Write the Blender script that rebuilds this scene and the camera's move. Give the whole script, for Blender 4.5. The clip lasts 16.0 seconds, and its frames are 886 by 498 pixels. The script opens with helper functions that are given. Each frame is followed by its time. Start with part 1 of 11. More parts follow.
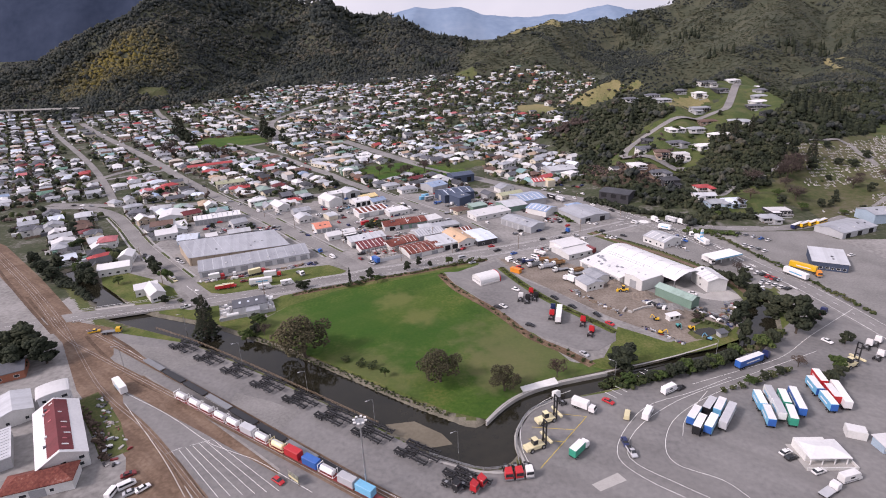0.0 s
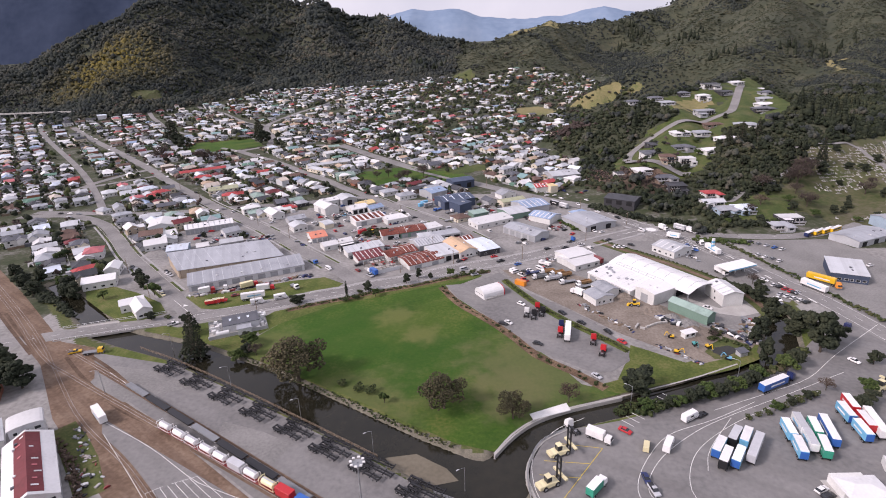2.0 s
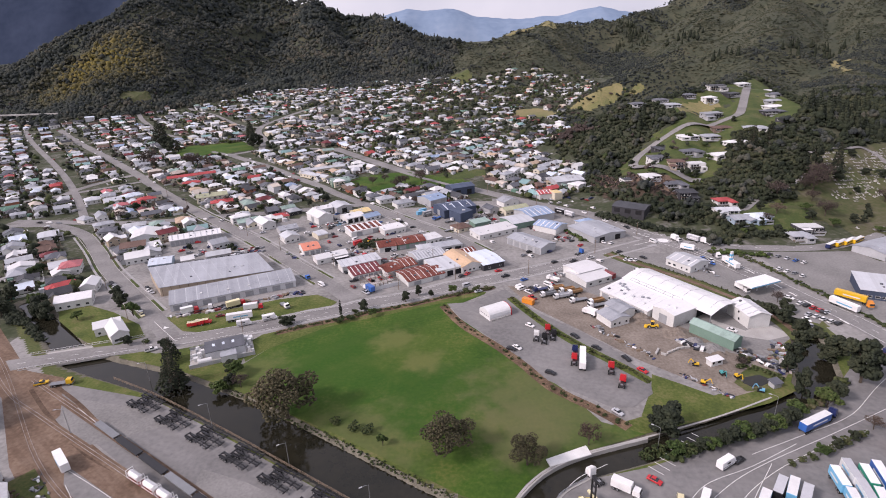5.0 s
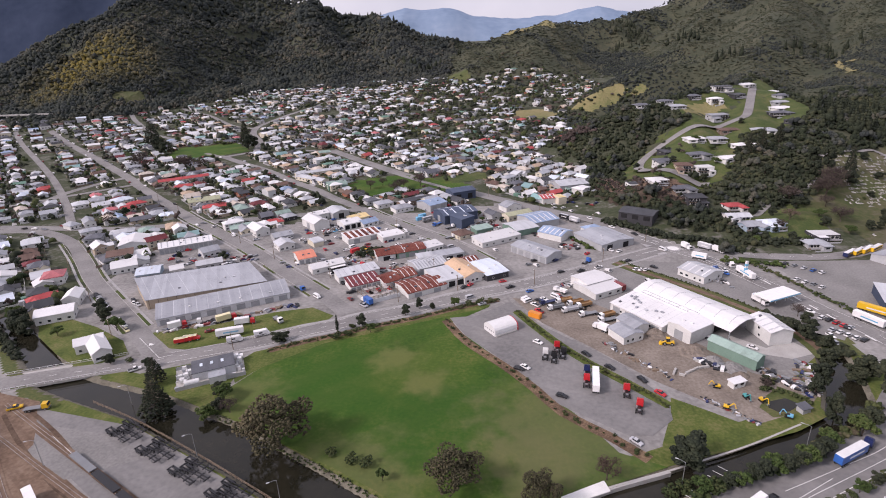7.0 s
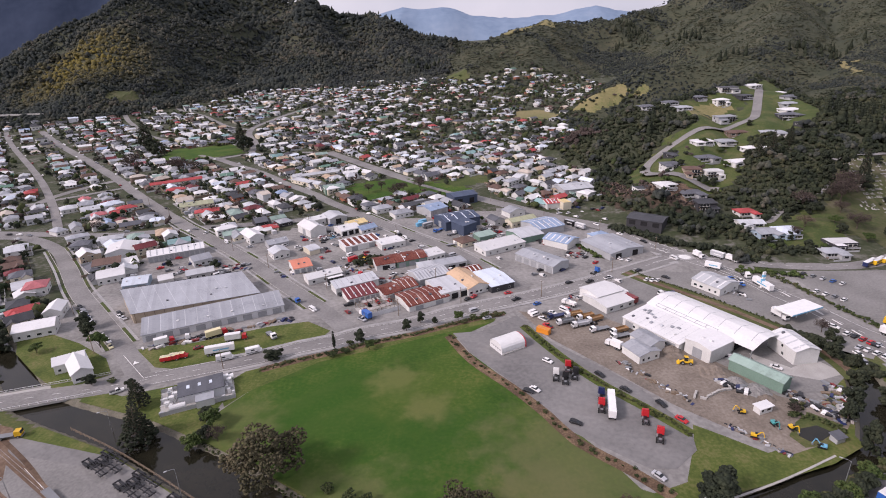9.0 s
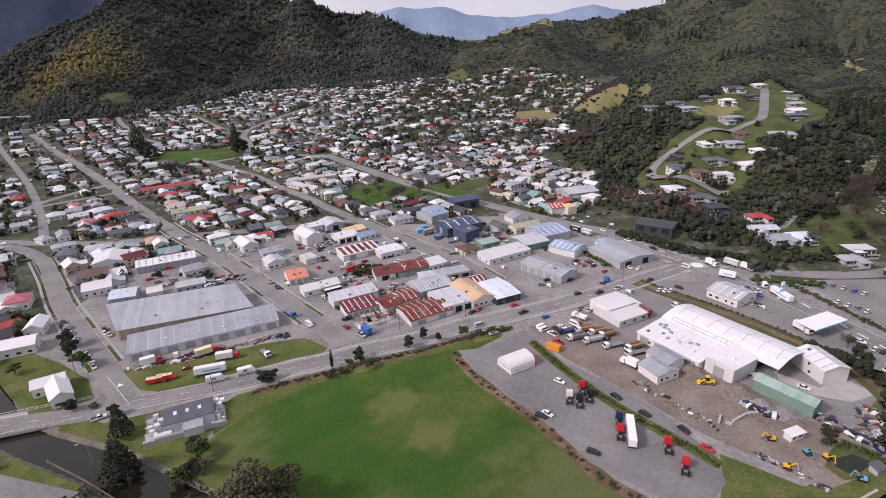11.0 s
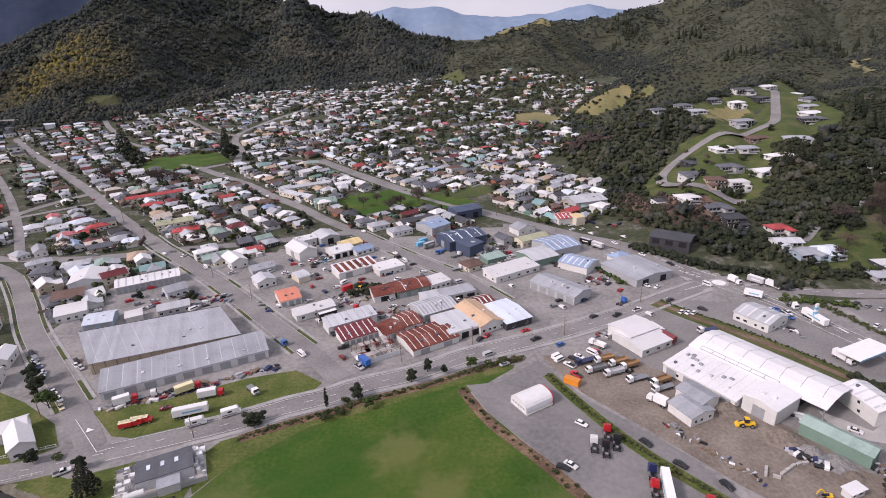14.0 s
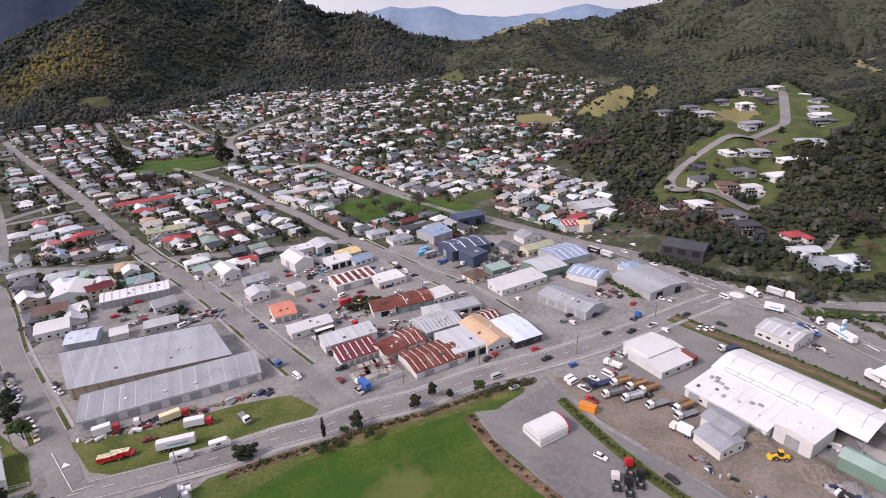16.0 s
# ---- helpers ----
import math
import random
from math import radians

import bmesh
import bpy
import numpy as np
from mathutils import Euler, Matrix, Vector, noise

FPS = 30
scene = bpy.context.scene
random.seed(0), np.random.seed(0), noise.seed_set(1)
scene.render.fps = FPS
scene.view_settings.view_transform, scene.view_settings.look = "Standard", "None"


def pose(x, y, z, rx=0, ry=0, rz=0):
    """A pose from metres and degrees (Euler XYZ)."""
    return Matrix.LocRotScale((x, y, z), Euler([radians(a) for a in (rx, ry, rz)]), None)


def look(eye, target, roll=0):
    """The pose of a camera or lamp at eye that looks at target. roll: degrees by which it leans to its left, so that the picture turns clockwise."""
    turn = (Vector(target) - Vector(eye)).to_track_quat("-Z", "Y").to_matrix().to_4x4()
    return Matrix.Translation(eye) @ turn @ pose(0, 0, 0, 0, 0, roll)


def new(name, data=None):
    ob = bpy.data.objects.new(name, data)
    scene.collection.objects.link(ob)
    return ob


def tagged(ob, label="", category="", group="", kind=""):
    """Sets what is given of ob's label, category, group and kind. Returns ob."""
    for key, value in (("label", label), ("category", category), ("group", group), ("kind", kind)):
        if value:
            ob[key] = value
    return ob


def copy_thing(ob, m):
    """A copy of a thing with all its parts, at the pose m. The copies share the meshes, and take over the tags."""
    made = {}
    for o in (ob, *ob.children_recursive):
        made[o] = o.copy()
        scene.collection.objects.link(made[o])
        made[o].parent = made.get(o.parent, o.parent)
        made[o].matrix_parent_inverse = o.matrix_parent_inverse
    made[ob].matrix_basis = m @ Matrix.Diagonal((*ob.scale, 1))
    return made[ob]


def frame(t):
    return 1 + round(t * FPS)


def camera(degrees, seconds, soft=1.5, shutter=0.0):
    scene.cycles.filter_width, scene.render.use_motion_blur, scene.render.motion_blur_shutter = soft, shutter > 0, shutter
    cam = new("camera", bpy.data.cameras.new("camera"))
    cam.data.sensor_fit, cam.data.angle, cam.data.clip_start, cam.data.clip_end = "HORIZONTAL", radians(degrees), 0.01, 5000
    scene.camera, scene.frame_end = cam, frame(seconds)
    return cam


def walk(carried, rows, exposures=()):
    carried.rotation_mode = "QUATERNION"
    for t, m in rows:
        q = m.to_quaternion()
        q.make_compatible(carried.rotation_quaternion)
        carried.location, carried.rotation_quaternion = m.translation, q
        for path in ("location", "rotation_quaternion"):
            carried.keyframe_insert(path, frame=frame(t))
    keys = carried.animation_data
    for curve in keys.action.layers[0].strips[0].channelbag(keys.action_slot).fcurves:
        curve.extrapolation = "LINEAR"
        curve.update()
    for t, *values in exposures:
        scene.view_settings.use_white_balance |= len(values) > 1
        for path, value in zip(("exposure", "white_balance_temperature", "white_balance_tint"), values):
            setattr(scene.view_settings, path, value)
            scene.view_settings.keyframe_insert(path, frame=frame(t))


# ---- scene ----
cam = camera(79.4, 16.0, soft=1.0)
PATH = [
    (0, (-11.705, 0.828, 120.915), (-11.855, 2.69, 120.202), -2.0),
    (0.5, (-12.406, 4.548, 120.914), (-12.554, 6.412, 120.203), -2.0),
    (1, (-13.148, 8.372, 120.845), (-13.294, 10.236, 120.136), -2.0),
    (1.5, (-13.934, 11.911, 121.084), (-14.077, 13.775, 120.375), -2.0),
    (2, (-14.75, 15.438, 121.218), (-14.89, 17.303, 120.51), -2.1),
    (2.5, (-15.576, 19.237, 121.287), (-15.712, 21.102, 120.579), -2.1),
    (3, (-16.216, 22.783, 121.342), (-16.35, 24.649, 120.634), -2.1),
    (3.5, (-16.9, 26.145, 121.462), (-17.032, 28.011, 120.754), -2.1),
    (4, (-17.552, 29.691, 121.428), (-17.681, 31.557, 120.721), -2.1),
    (6.5, (-21.424, 48.37, 121.74), (-21.541, 50.236, 121.03), -2.0),
    (7, (-22.167, 52.092, 121.727), (-22.281, 53.958, 121.017), -2.0),
    (7.5, (-22.93, 55.782, 121.761), (-23.042, 57.647, 121.05), -2.0),
    (8, (-23.733, 59.685, 121.927), (-23.843, 61.551, 121.215), -2.0),
    (8.5, (-24.601, 63.404, 121.933), (-24.708, 65.269, 121.221), -1.9),
    (9, (-25.382, 67.04, 121.867), (-25.487, 68.906, 121.155), -1.9),
    (11.5, (-29.52, 85.239, 122.401), (-29.614, 87.105, 121.687), -2.1),
    (12, (-30.256, 89.119, 122.733), (-30.349, 90.985, 122.019), -2.1),
    (12.5, (-31.089, 93.191, 122.862), (-31.178, 95.056, 122.148), -2.1),
    (13, (-31.758, 97.027, 122.982), (-31.844, 98.893, 122.267), -2.2),
    (13.5, (-32.819, 101.174, 123.298), (-32.901, 103.039, 122.582), -2.2),
    (14, (-33.597, 105.07, 123.421), (-33.676, 106.936, 122.706), -2.2),
    (14.5, (-34.449, 109.074, 123.501), (-34.526, 110.941, 122.785), -2.2),
    (15, (-35.278, 112.912, 123.623), (-35.353, 114.779, 122.908), -2.2),
    (15.5, (-35.985, 116.841, 123.703), (-36.057, 118.708, 122.988), -2.2),
    (16, (-36.871, 120.753, 123.847), (-36.941, 122.62, 123.131), -2.3),
]
walk(cam, [(t, look(eye, target, roll)) for t, eye, target, roll in PATH], exposures=[(0.0, 0.5, 6430, 28), (4.0, 0.48, 6430, 28), (8.0, 0.38, 6430, 28), (12.0, 0.31, 6430, 28), (16.0, 0.42, 6430, 28)])

# ---- sky and sun: bright overcast ----
world = bpy.data.worlds.new("overcast_sky")
scene.world = world
world.use_nodes = True
wn, wl = world.node_tree.nodes, world.node_tree.links
wbg = wn["Background"]
sky = wn.new("ShaderNodeTexSky")
sky.sky_type, sky.sun_disc = "NISHITA", False
sky.sun_elevation, sky.sun_rotation = radians(38), radians(243)
sky.air_density, sky.dust_density = 1.0, 4.0
wmix = wn.new("ShaderNodeMixRGB")
wmix.inputs[0].default_value = 0.75
wl.new(sky.outputs[0], wmix.inputs[1])
# soft cloud cover over the clear sky
wtc = wn.new("ShaderNodeTexCoord")
wcl = wn.new("ShaderNodeTexNoise")
wcl.inputs["Scale"].default_value, wcl.inputs["Detail"].default_value = 3.0, 6.0
wcr = wn.new("ShaderNodeValToRGB")
wcr.color_ramp.elements[0].position, wcr.color_ramp.elements[0].color = 0.3, (7.0, 7.6, 8.4, 1)
wcr.color_ramp.elements[1].position, wcr.color_ramp.elements[1].color = 0.7, (10.5, 10.7, 11.0, 1)
wl.new(wtc.outputs["Generated"], wcl.inputs["Vector"])
wl.new(wcl.outputs["Fac"], wcr.inputs[0])
wl.new(wcr.outputs[0], wmix.inputs[2])
wl.new(wmix.outputs[0], wbg.inputs[0])
wbg.inputs[1].default_value = 0.073
sun = new("sun", bpy.data.lights.new("sun", "SUN"))
sun.data.energy, sun.data.angle, sun.data.color = 2.3, radians(12), (1.0, 0.95, 0.88)
sun.matrix_world = look((-540, 30, 470), (0, 300, 0))

# ---- the lie of the land ----
RIVER = [  # x, y, half width
    (-262, 284, 4), (-238, 266, 5), (-217, 249, 6), (-194, 229, 6), (-177, 222, 6), (-144, 211, 7), (-110, 194, 8.2), (-92, 184, 8),
    (-64, 167, 8), (-40, 153, 7.5), (-20, 141, 9), (-10, 140, 9.5), (-5, 150, 6.5), (1, 159, 5), (14, 169, 4.5), (34, 176, 4.5),
    (62, 188, 4.2), (86, 198, 4.2), (101, 206, 5), (112, 220, 6.5), (118, 234, 6), (123, 248, 5), (126, 262, 4), (118, 282, 2.5),
]
RIDGES = [  # slope, rounding, crest points
    (0.50, 30, [(-842, 1900, 362), (-554, 1900, 247), (-416, 1950, 222), (-311, 2000, 192), (-199, 2050, 156), (-111, 2100, 140), (150, 2500, 108)]),
    (0.50, 25, [(-842, 1900, 371), (-822, 1450, 252), (-845, 1350, 211), (-944, 1250, 154), (-970, 1150, 112), (-1010, 1090, 80)]),
    (0.45, 20, [(-554, 1900, 274), (-470, 1640, 170), (-420, 1500, 110)]),
    (0.45, 20, [(-350, 2000, 225), (-230, 1700, 130), (-170, 1480, 85)]),
    (0.42, 25, [(-62, 1300, 52), (13, 1500, 124), (164, 1700, 166), (235, 1750, 176), (395, 1800, 172), (487, 1900, 194), (638, 2000, 231), (809, 2000, 297), (1184, 1900, 392), (2200, 1500, 560)]),
    (0.45, 20, [(809, 2000, 290), (620, 1600, 190), (480, 1350, 120)]),
    (0.45, 20, [(1184, 1900, 385), (950, 1500, 240), (760, 1200, 140), (640, 1020, 92)]),
    (0.46, 14, [(200, 1725, 174), (165, 1560, 158), (130, 1420, 122), (90, 1300, 84), (60, 1200, 52)]),
    (0.46, 12, [(165, 1560, 158), (60, 1440, 120), (-10, 1330, 78)]),
    (0.60, 12, [(92, 432, 4), (116, 462, 18), (150, 500, 28), (186, 560, 42), (190, 600, 52), (186, 645, 62), (240, 680, 69), (310, 735, 70), (371, 850, 84), (365, 955, 98)]),
    (0.60, 10, [(240, 680, 68), (181, 646, 64), (152, 638, 58)]),
    (0.62, 8, [(165, 880, 50), (205, 910, 69), (235, 915, 81), (292, 940, 89), (347, 955, 94), (430, 985, 99), (500, 965, 84), (560, 940, 76)]),
    (0.50, 15, [(430, 985, 99), (560, 1180, 140), (720, 1500, 220)]),
    (0.45, 6, [(98, 428, 6), (134, 414, 8), (165, 398, 7), (215, 412, 7)]),
    (0.50, 20, [(-822, 1450, 252), (-760, 1250, 178), (-735, 1128, 124), (-700, 1050, 70)]),
    (0.40, 15, [(240, 680, 68), (292, 690, 65), (306, 635, 60), (290, 572, 52), (262, 540, 44), (240, 515, 36)]),
    (0.35, 15, [(205, 420, 8), (208, 505, 33), (243, 583, 49), (285, 680, 64)]),
    (0.25, 20, [(330, 470, 22), (380, 620, 40), (470, 780, 62), (560, 930, 74), (900, 1300, 150)]),
]


def hash2(ix, iy, k):
    v = np.sin(ix * 127.1 + iy * 311.7 + k * 74.7) * 43758.5453
    return v - np.floor(v)


def vnoise(x, y, k=0):
    """Smooth value noise, -1 to 1."""
    ix, iy = np.floor(x), np.floor(y)
    fx, fy = x - ix, y - iy
    fx, fy = fx * fx * (3 - 2 * fx), fy * fy * (3 - 2 * fy)
    a, b = hash2(ix, iy, k), hash2(ix + 1, iy, k)
    c, d = hash2(ix, iy + 1, k), hash2(ix + 1, iy + 1, k)
    return 2 * (a + (b - a) * fx + (c - a) * fy + (a - b - c + d) * fx * fy) - 1


def along(x, y, pts):
    """For each place the distance to a polyline and the polyline's third value there, segment by segment."""
    for (x0, y0, a), (x1, y1, b) in zip(pts, pts[1:]):
        dx, dy = x1 - x0, y1 - y0
        s = np.clip(((x - x0) * dx + (y - y0) * dy) / (dx * dx + dy * dy), 0, 1)
        yield np.hypot(x - x0 - s * dx, y - y0 - s * dy), a + (b - a) * s


def smax(a, b, k=14.0):
    m = np.clip(0.5 + 0.5 * (a - b) / k, 0, 1)
    return b + (a - b) * m + k * m * (1 - m)


def valley(x, y):
    s = np.maximum(y - 430 + 0.12 * (x + 100), 0)
    s = s * s / (s + 60)
    return 0.048 * s + 0.000012 * s * s


def river_in(x, y):
    """Metres inside the river's banks (negative outside)."""
    best = np.full(np.shape(x), -1e9)
    for d, hw in along(x, y, RIVER):
        best = np.maximum(best, hw - d)
    return best


def height(x, y):
    x, y = np.asarray(x, float), np.asarray(y, float)
    base = valley(x, y)
    top = np.full(np.shape(x), -1e9)
    off = np.full(np.shape(x), 1e9)
    for slope, r, pts in RIDGES:
        for d, z in along(x, y, pts):
            off = np.minimum(off, d)
            top = np.maximum(top, z - slope * (np.sqrt(d * d + r * r) - r) - 0.00006 * d * d)
    up = np.clip((top - base - 35) / 80, 0, 1)
    wild = 1 - np.abs(vnoise(x / 150, y / 150, 3))
    top = top + up * (26 * (wild - 0.7) + 9 * vnoise(x / 60, y / 60, 1) + 3 * vnoise(x / 24, y / 24, 2))
    # gullies between the spurs, away from the crests
    deep = np.clip((off - 25) / 110, 0, 1) * np.clip((top - base - 12) / 50, 0, 1) * np.clip((y - 720 + 0.4 * np.abs(x)) / 120, 0, 1)
    turn = 0.35 * np.sign(x - 0.02 * y - 20)
    top = top - deep * (np.where(x > 100, 58, 62) * np.abs(vnoise((x + turn * y) / 95, y / 330, 12)) ** 0.8 + 14 * np.abs(vnoise((x - turn * y) / 48, y / 150, 13)))
    h = smax(top, base)
    near = (y < 420) & (top < base - 10)
    h = np.where(near, base, h)
    inside = river_in(x, y)
    t = np.clip((inside + 1.5) / 3.5, 0, 1)
    return h - 2.6 * t * t * (3 - 2 * t)

# ---- materials ----
MATS = {}


def mat(name, cols, rough=0.85, scale=0.3, scale2=3.0, metal=0.0, bump=0.0, bump_scale=8.0, island=0.0, obj=0.0, ribs=0.0, spec=0.3, low=0.35, high=0.65, streak=None, drifts=(), sheets=0.0):
    """A node material: two or three colours mixed by coarse and fine noise in world metres; island/obj: brightness spread per piece;
    ribs: spacing of corrugation in metres, along the surface's own x."""
    m = bpy.data.materials.new(name)
    m.use_nodes = True
    n, l = m.node_tree.nodes, m.node_tree.links
    b = n["Principled BSDF"]
    b.inputs["Roughness"].default_value, b.inputs["Metallic"].default_value = rough, metal
    b.inputs["Specular IOR Level"].default_value = spec
    geo = n.new("ShaderNodeNewGeometry")
    noise_a, noise_b = n.new("ShaderNodeTexNoise"), n.new("ShaderNodeTexNoise")
    for t, sc, det in ((noise_a, scale, 4.0), (noise_b, scale2, 5.0)):
        t.inputs["Scale"].default_value, t.inputs["Detail"].default_value = sc, det
        l.new(geo.outputs["Position"], t.inputs["Vector"])
    add = n.new("ShaderNodeMath")
    add.operation = "MULTIPLY_ADD"
    add.inputs[1].default_value = 0.45
    l.new(noise_b.outputs["Fac"], add.inputs[0])
    mul = n.new("ShaderNodeMath")
    mul.operation = "MULTIPLY"
    mul.inputs[1].default_value = 0.55
    l.new(noise_a.outputs["Fac"], mul.inputs[0])
    l.new(mul.outputs[0], add.inputs[2])
    ramp = n.new("ShaderNodeValToRGB")
    els = ramp.color_ramp.elements
    while len(els) < len(cols):
        els.new(0.5)
    for i, c in enumerate(cols):
        els[i].position = low + (high - low) * i / max(1, len(cols) - 1)
        els[i].color = (*c, 1)
    l.new(add.outputs[0], ramp.inputs[0])
    out = ramp.outputs[0]
    for amount, kind in ((island, "island"), (obj, "obj")):
        if amount:
            src = geo.outputs["Random Per Island"] if kind == "island" else n.new("ShaderNodeObjectInfo").outputs["Random"]
            mr = n.new("ShaderNodeMapRange")
            mr.inputs[3].default_value, mr.inputs[4].default_value = 1 - amount, 1 + amount
            l.new(src, mr.inputs[0])
            hs = n.new("ShaderNodeHueSaturation")
            l.new(mr.outputs[0], hs.inputs["Value"])
            l.new(out, hs.inputs["Color"])
            out = hs.outputs[0]
    if sheets:
        # single sheets of iron, each a little lighter or darker
        tc2 = n.new("ShaderNodeTexCoord")
        sep = n.new("ShaderNodeSeparateXYZ")
        l.new(tc2.outputs["Object"], sep.inputs[0])
        snap = n.new("ShaderNodeMath")
        snap.operation = "SNAP"
        snap.inputs[1].default_value = sheets
        l.new(sep.outputs[0], snap.inputs[0])
        wh = n.new("ShaderNodeTexWhiteNoise")
        wh.noise_dimensions = "1D"
        l.new(snap.outputs[0], wh.inputs["W"])
        mr2 = n.new("ShaderNodeMapRange")
        mr2.inputs[3].default_value, mr2.inputs[4].default_value = 0.88, 1.08
        l.new(wh.outputs["Value"], mr2.inputs[0])
        hs2 = n.new("ShaderNodeHueSaturation")
        l.new(mr2.outputs[0], hs2.inputs["Value"])
        l.new(out, hs2.inputs["Color"])
        out = hs2.outputs[0]
    if streak:
        wv = n.new("ShaderNodeTexNoise")
        mp = n.new("ShaderNodeMapping")
        mp.vector_type = "TEXTURE"
        mp.inputs["Rotation"].default_value = (0, 0, radians(streak[0]))
        mp.inputs["Scale"].default_value = (1 / streak[1], 1 / streak[2], 1)
        l.new(geo.outputs["Position"], mp.inputs[0])
        l.new(mp.outputs[0], wv.inputs["Vector"])
        wv.inputs["Scale"].default_value, wv.inputs["Detail"].default_value = 1.0, 3.0
        sr = n.new("ShaderNodeMapRange")
        sr.inputs[1].default_value, sr.inputs[2].default_value = 0.45, 0.65
        sr.inputs[4].default_value = streak[3]
        l.new(wv.outputs["Fac"], sr.inputs[0])
        mx = n.new("ShaderNodeMixRGB")
        l.new(sr.outputs[0], mx.inputs[0])
        l.new(out, mx.inputs[1])
        mx.inputs[2].default_value = (*streak[4], 1)
        out = mx.outputs[0]
    for dx, dy, dr, amount, colour in drifts:
        vd = n.new("ShaderNodeVectorMath")
        vd.operation = "DISTANCE"
        wob = n.new("ShaderNodeVectorMath")
        wob.operation = "MULTIPLY_ADD"
        wn2 = n.new("ShaderNodeTexNoise")
        wn2.inputs["Scale"].default_value, wn2.inputs["Detail"].default_value = 0.16, 5.0
        l.new(geo.outputs["Position"], wn2.inputs["Vector"])
        l.new(wn2.outputs["Color"], wob.inputs[0])
        wob.inputs[1].default_value = (1.3 * dr, 1.3 * dr, 0)
        l.new(geo.outputs["Position"], wob.inputs[2])
        l.new(wob.outputs[0], vd.inputs[0])
        vd.inputs[1].default_value = (dx + 0.65 * dr, dy + 0.65 * dr, 0)
        pm = n.new("ShaderNodeMapRange")
        pm.interpolation_type = "SMOOTHSTEP"
        pm.inputs[1].default_value, pm.inputs[2].default_value, pm.inputs[3].default_value, pm.inputs[4].default_value = dr * 0.25, dr, amount, 0.0
        l.new(vd.outputs["Value"], pm.inputs[0])
        mx = n.new("ShaderNodeMixRGB")
        l.new(pm.outputs[0], mx.inputs[0])
        l.new(out, mx.inputs[1])
        mx.inputs[2].default_value = (*colour, 1)
        out = mx.outputs[0]
    l.new(out, b.inputs["Base Color"])
    if bump or ribs:
        bp = n.new("ShaderNodeBump")
        bp.inputs["Distance"].default_value = 0.1
        if ribs:
            tc = n.new("ShaderNodeTexCoord")
            wv = n.new("ShaderNodeTexWave")
            wv.inputs["Scale"].default_value = 0.314 / ribs
            l.new(tc.outputs["Object"], wv.inputs["Vector"])
            l.new(wv.outputs["Fac"], bp.inputs["Height"])
            bp.inputs["Strength"].default_value = 0.5
        else:
            nb = n.new("ShaderNodeTexNoise")
            nb.inputs["Scale"].default_value, nb.inputs["Detail"].default_value = bump_scale, 4.0
            l.new(geo.outputs["Position"], nb.inputs["Vector"])
            l.new(nb.outputs["Fac"], bp.inputs["Height"])
            bp.inputs["Strength"].default_value = bump
        l.new(bp.outputs[0], b.inputs["Normal"])
    MATS[name] = m
    return m


mat("asphalt", [(0.135, 0.133, 0.131), (0.19, 0.186, 0.182), (0.232, 0.226, 0.219)], 0.92, 0.035, 0.6, low=0.33, high=0.66, streak=(-30, 0.02, 0.16, 0.4, (0.13, 0.126, 0.122)))
mat("footpath", [(0.24, 0.24, 0.235), (0.32, 0.315, 0.31), (0.38, 0.375, 0.37)], 0.9, 0.15, 1.5)
mat("road_asphalt", [(0.155, 0.15, 0.145), (0.212, 0.206, 0.2), (0.26, 0.253, 0.243)], 0.9, 0.06, 0.9)
mat("pale_seal", [(0.15, 0.148, 0.142), (0.205, 0.2, 0.192), (0.25, 0.244, 0.235)], 0.92, 0.05, 1.0)
mat("gravel", [(0.16, 0.155, 0.15), (0.23, 0.225, 0.215), (0.28, 0.27, 0.26)], 0.95, 0.05, 1.5)
mat("concrete", [(0.33, 0.32, 0.30), (0.42, 0.41, 0.39)], 0.85, 0.2, 2.0)
mat("dirt", [(0.1, 0.065, 0.043), (0.165, 0.112, 0.078), (0.225, 0.165, 0.122)], 0.95, 0.07, 0.7, streak=(-34, 0.014, 0.42, 0.5, (0.095, 0.062, 0.044)))
mat("rut_earth", [(0.055, 0.034, 0.022), (0.1, 0.066, 0.045), (0.15, 0.105, 0.075)], 0.95, 0.12, 0.9)
mat("yard_dirt", [(0.12, 0.1, 0.082), (0.19, 0.16, 0.132), (0.26, 0.225, 0.19)], 0.95, 0.07, 0.9)
mat("lawn", [(0.022, 0.064, 0.004), (0.04, 0.09, 0.008), (0.095, 0.114, 0.024)], 0.95, 0.05, 0.7, low=0.38, high=0.66, streak=(35, 0.015, 0.07, 0.4, (0.095, 0.112, 0.028)), drifts=[(-75, 228, 40, 0.65, (0.02, 0.074, 0.004)), (-38, 208, 36, 0.6, (0.02, 0.07, 0.005)), (-5, 185, 22, 0.5, (0.12, 0.115, 0.05)), (-55, 244, 15, 0.48, (0.18, 0.165, 0.065)), (-41, 226, 13, 0.46, (0.18, 0.16, 0.065)), (-46, 238, 30, 0.3, (0.09, 0.115, 0.02)), (8, 200, 45, 0.6, (0.115, 0.115, 0.05)), (-60, 172, 34, 0.55, (0.12, 0.12, 0.05)), (-112, 215, 26, 0.5, (0.115, 0.125, 0.045))])
mat("rough_grass", [(0.04, 0.062, 0.016), (0.075, 0.09, 0.028), (0.13, 0.115, 0.052)], 0.95, 0.06, 0.9)
mat("verge_grass", [(0.035, 0.058, 0.014), (0.06, 0.082, 0.022), (0.11, 0.105, 0.045)], 0.95, 0.08, 0.9)
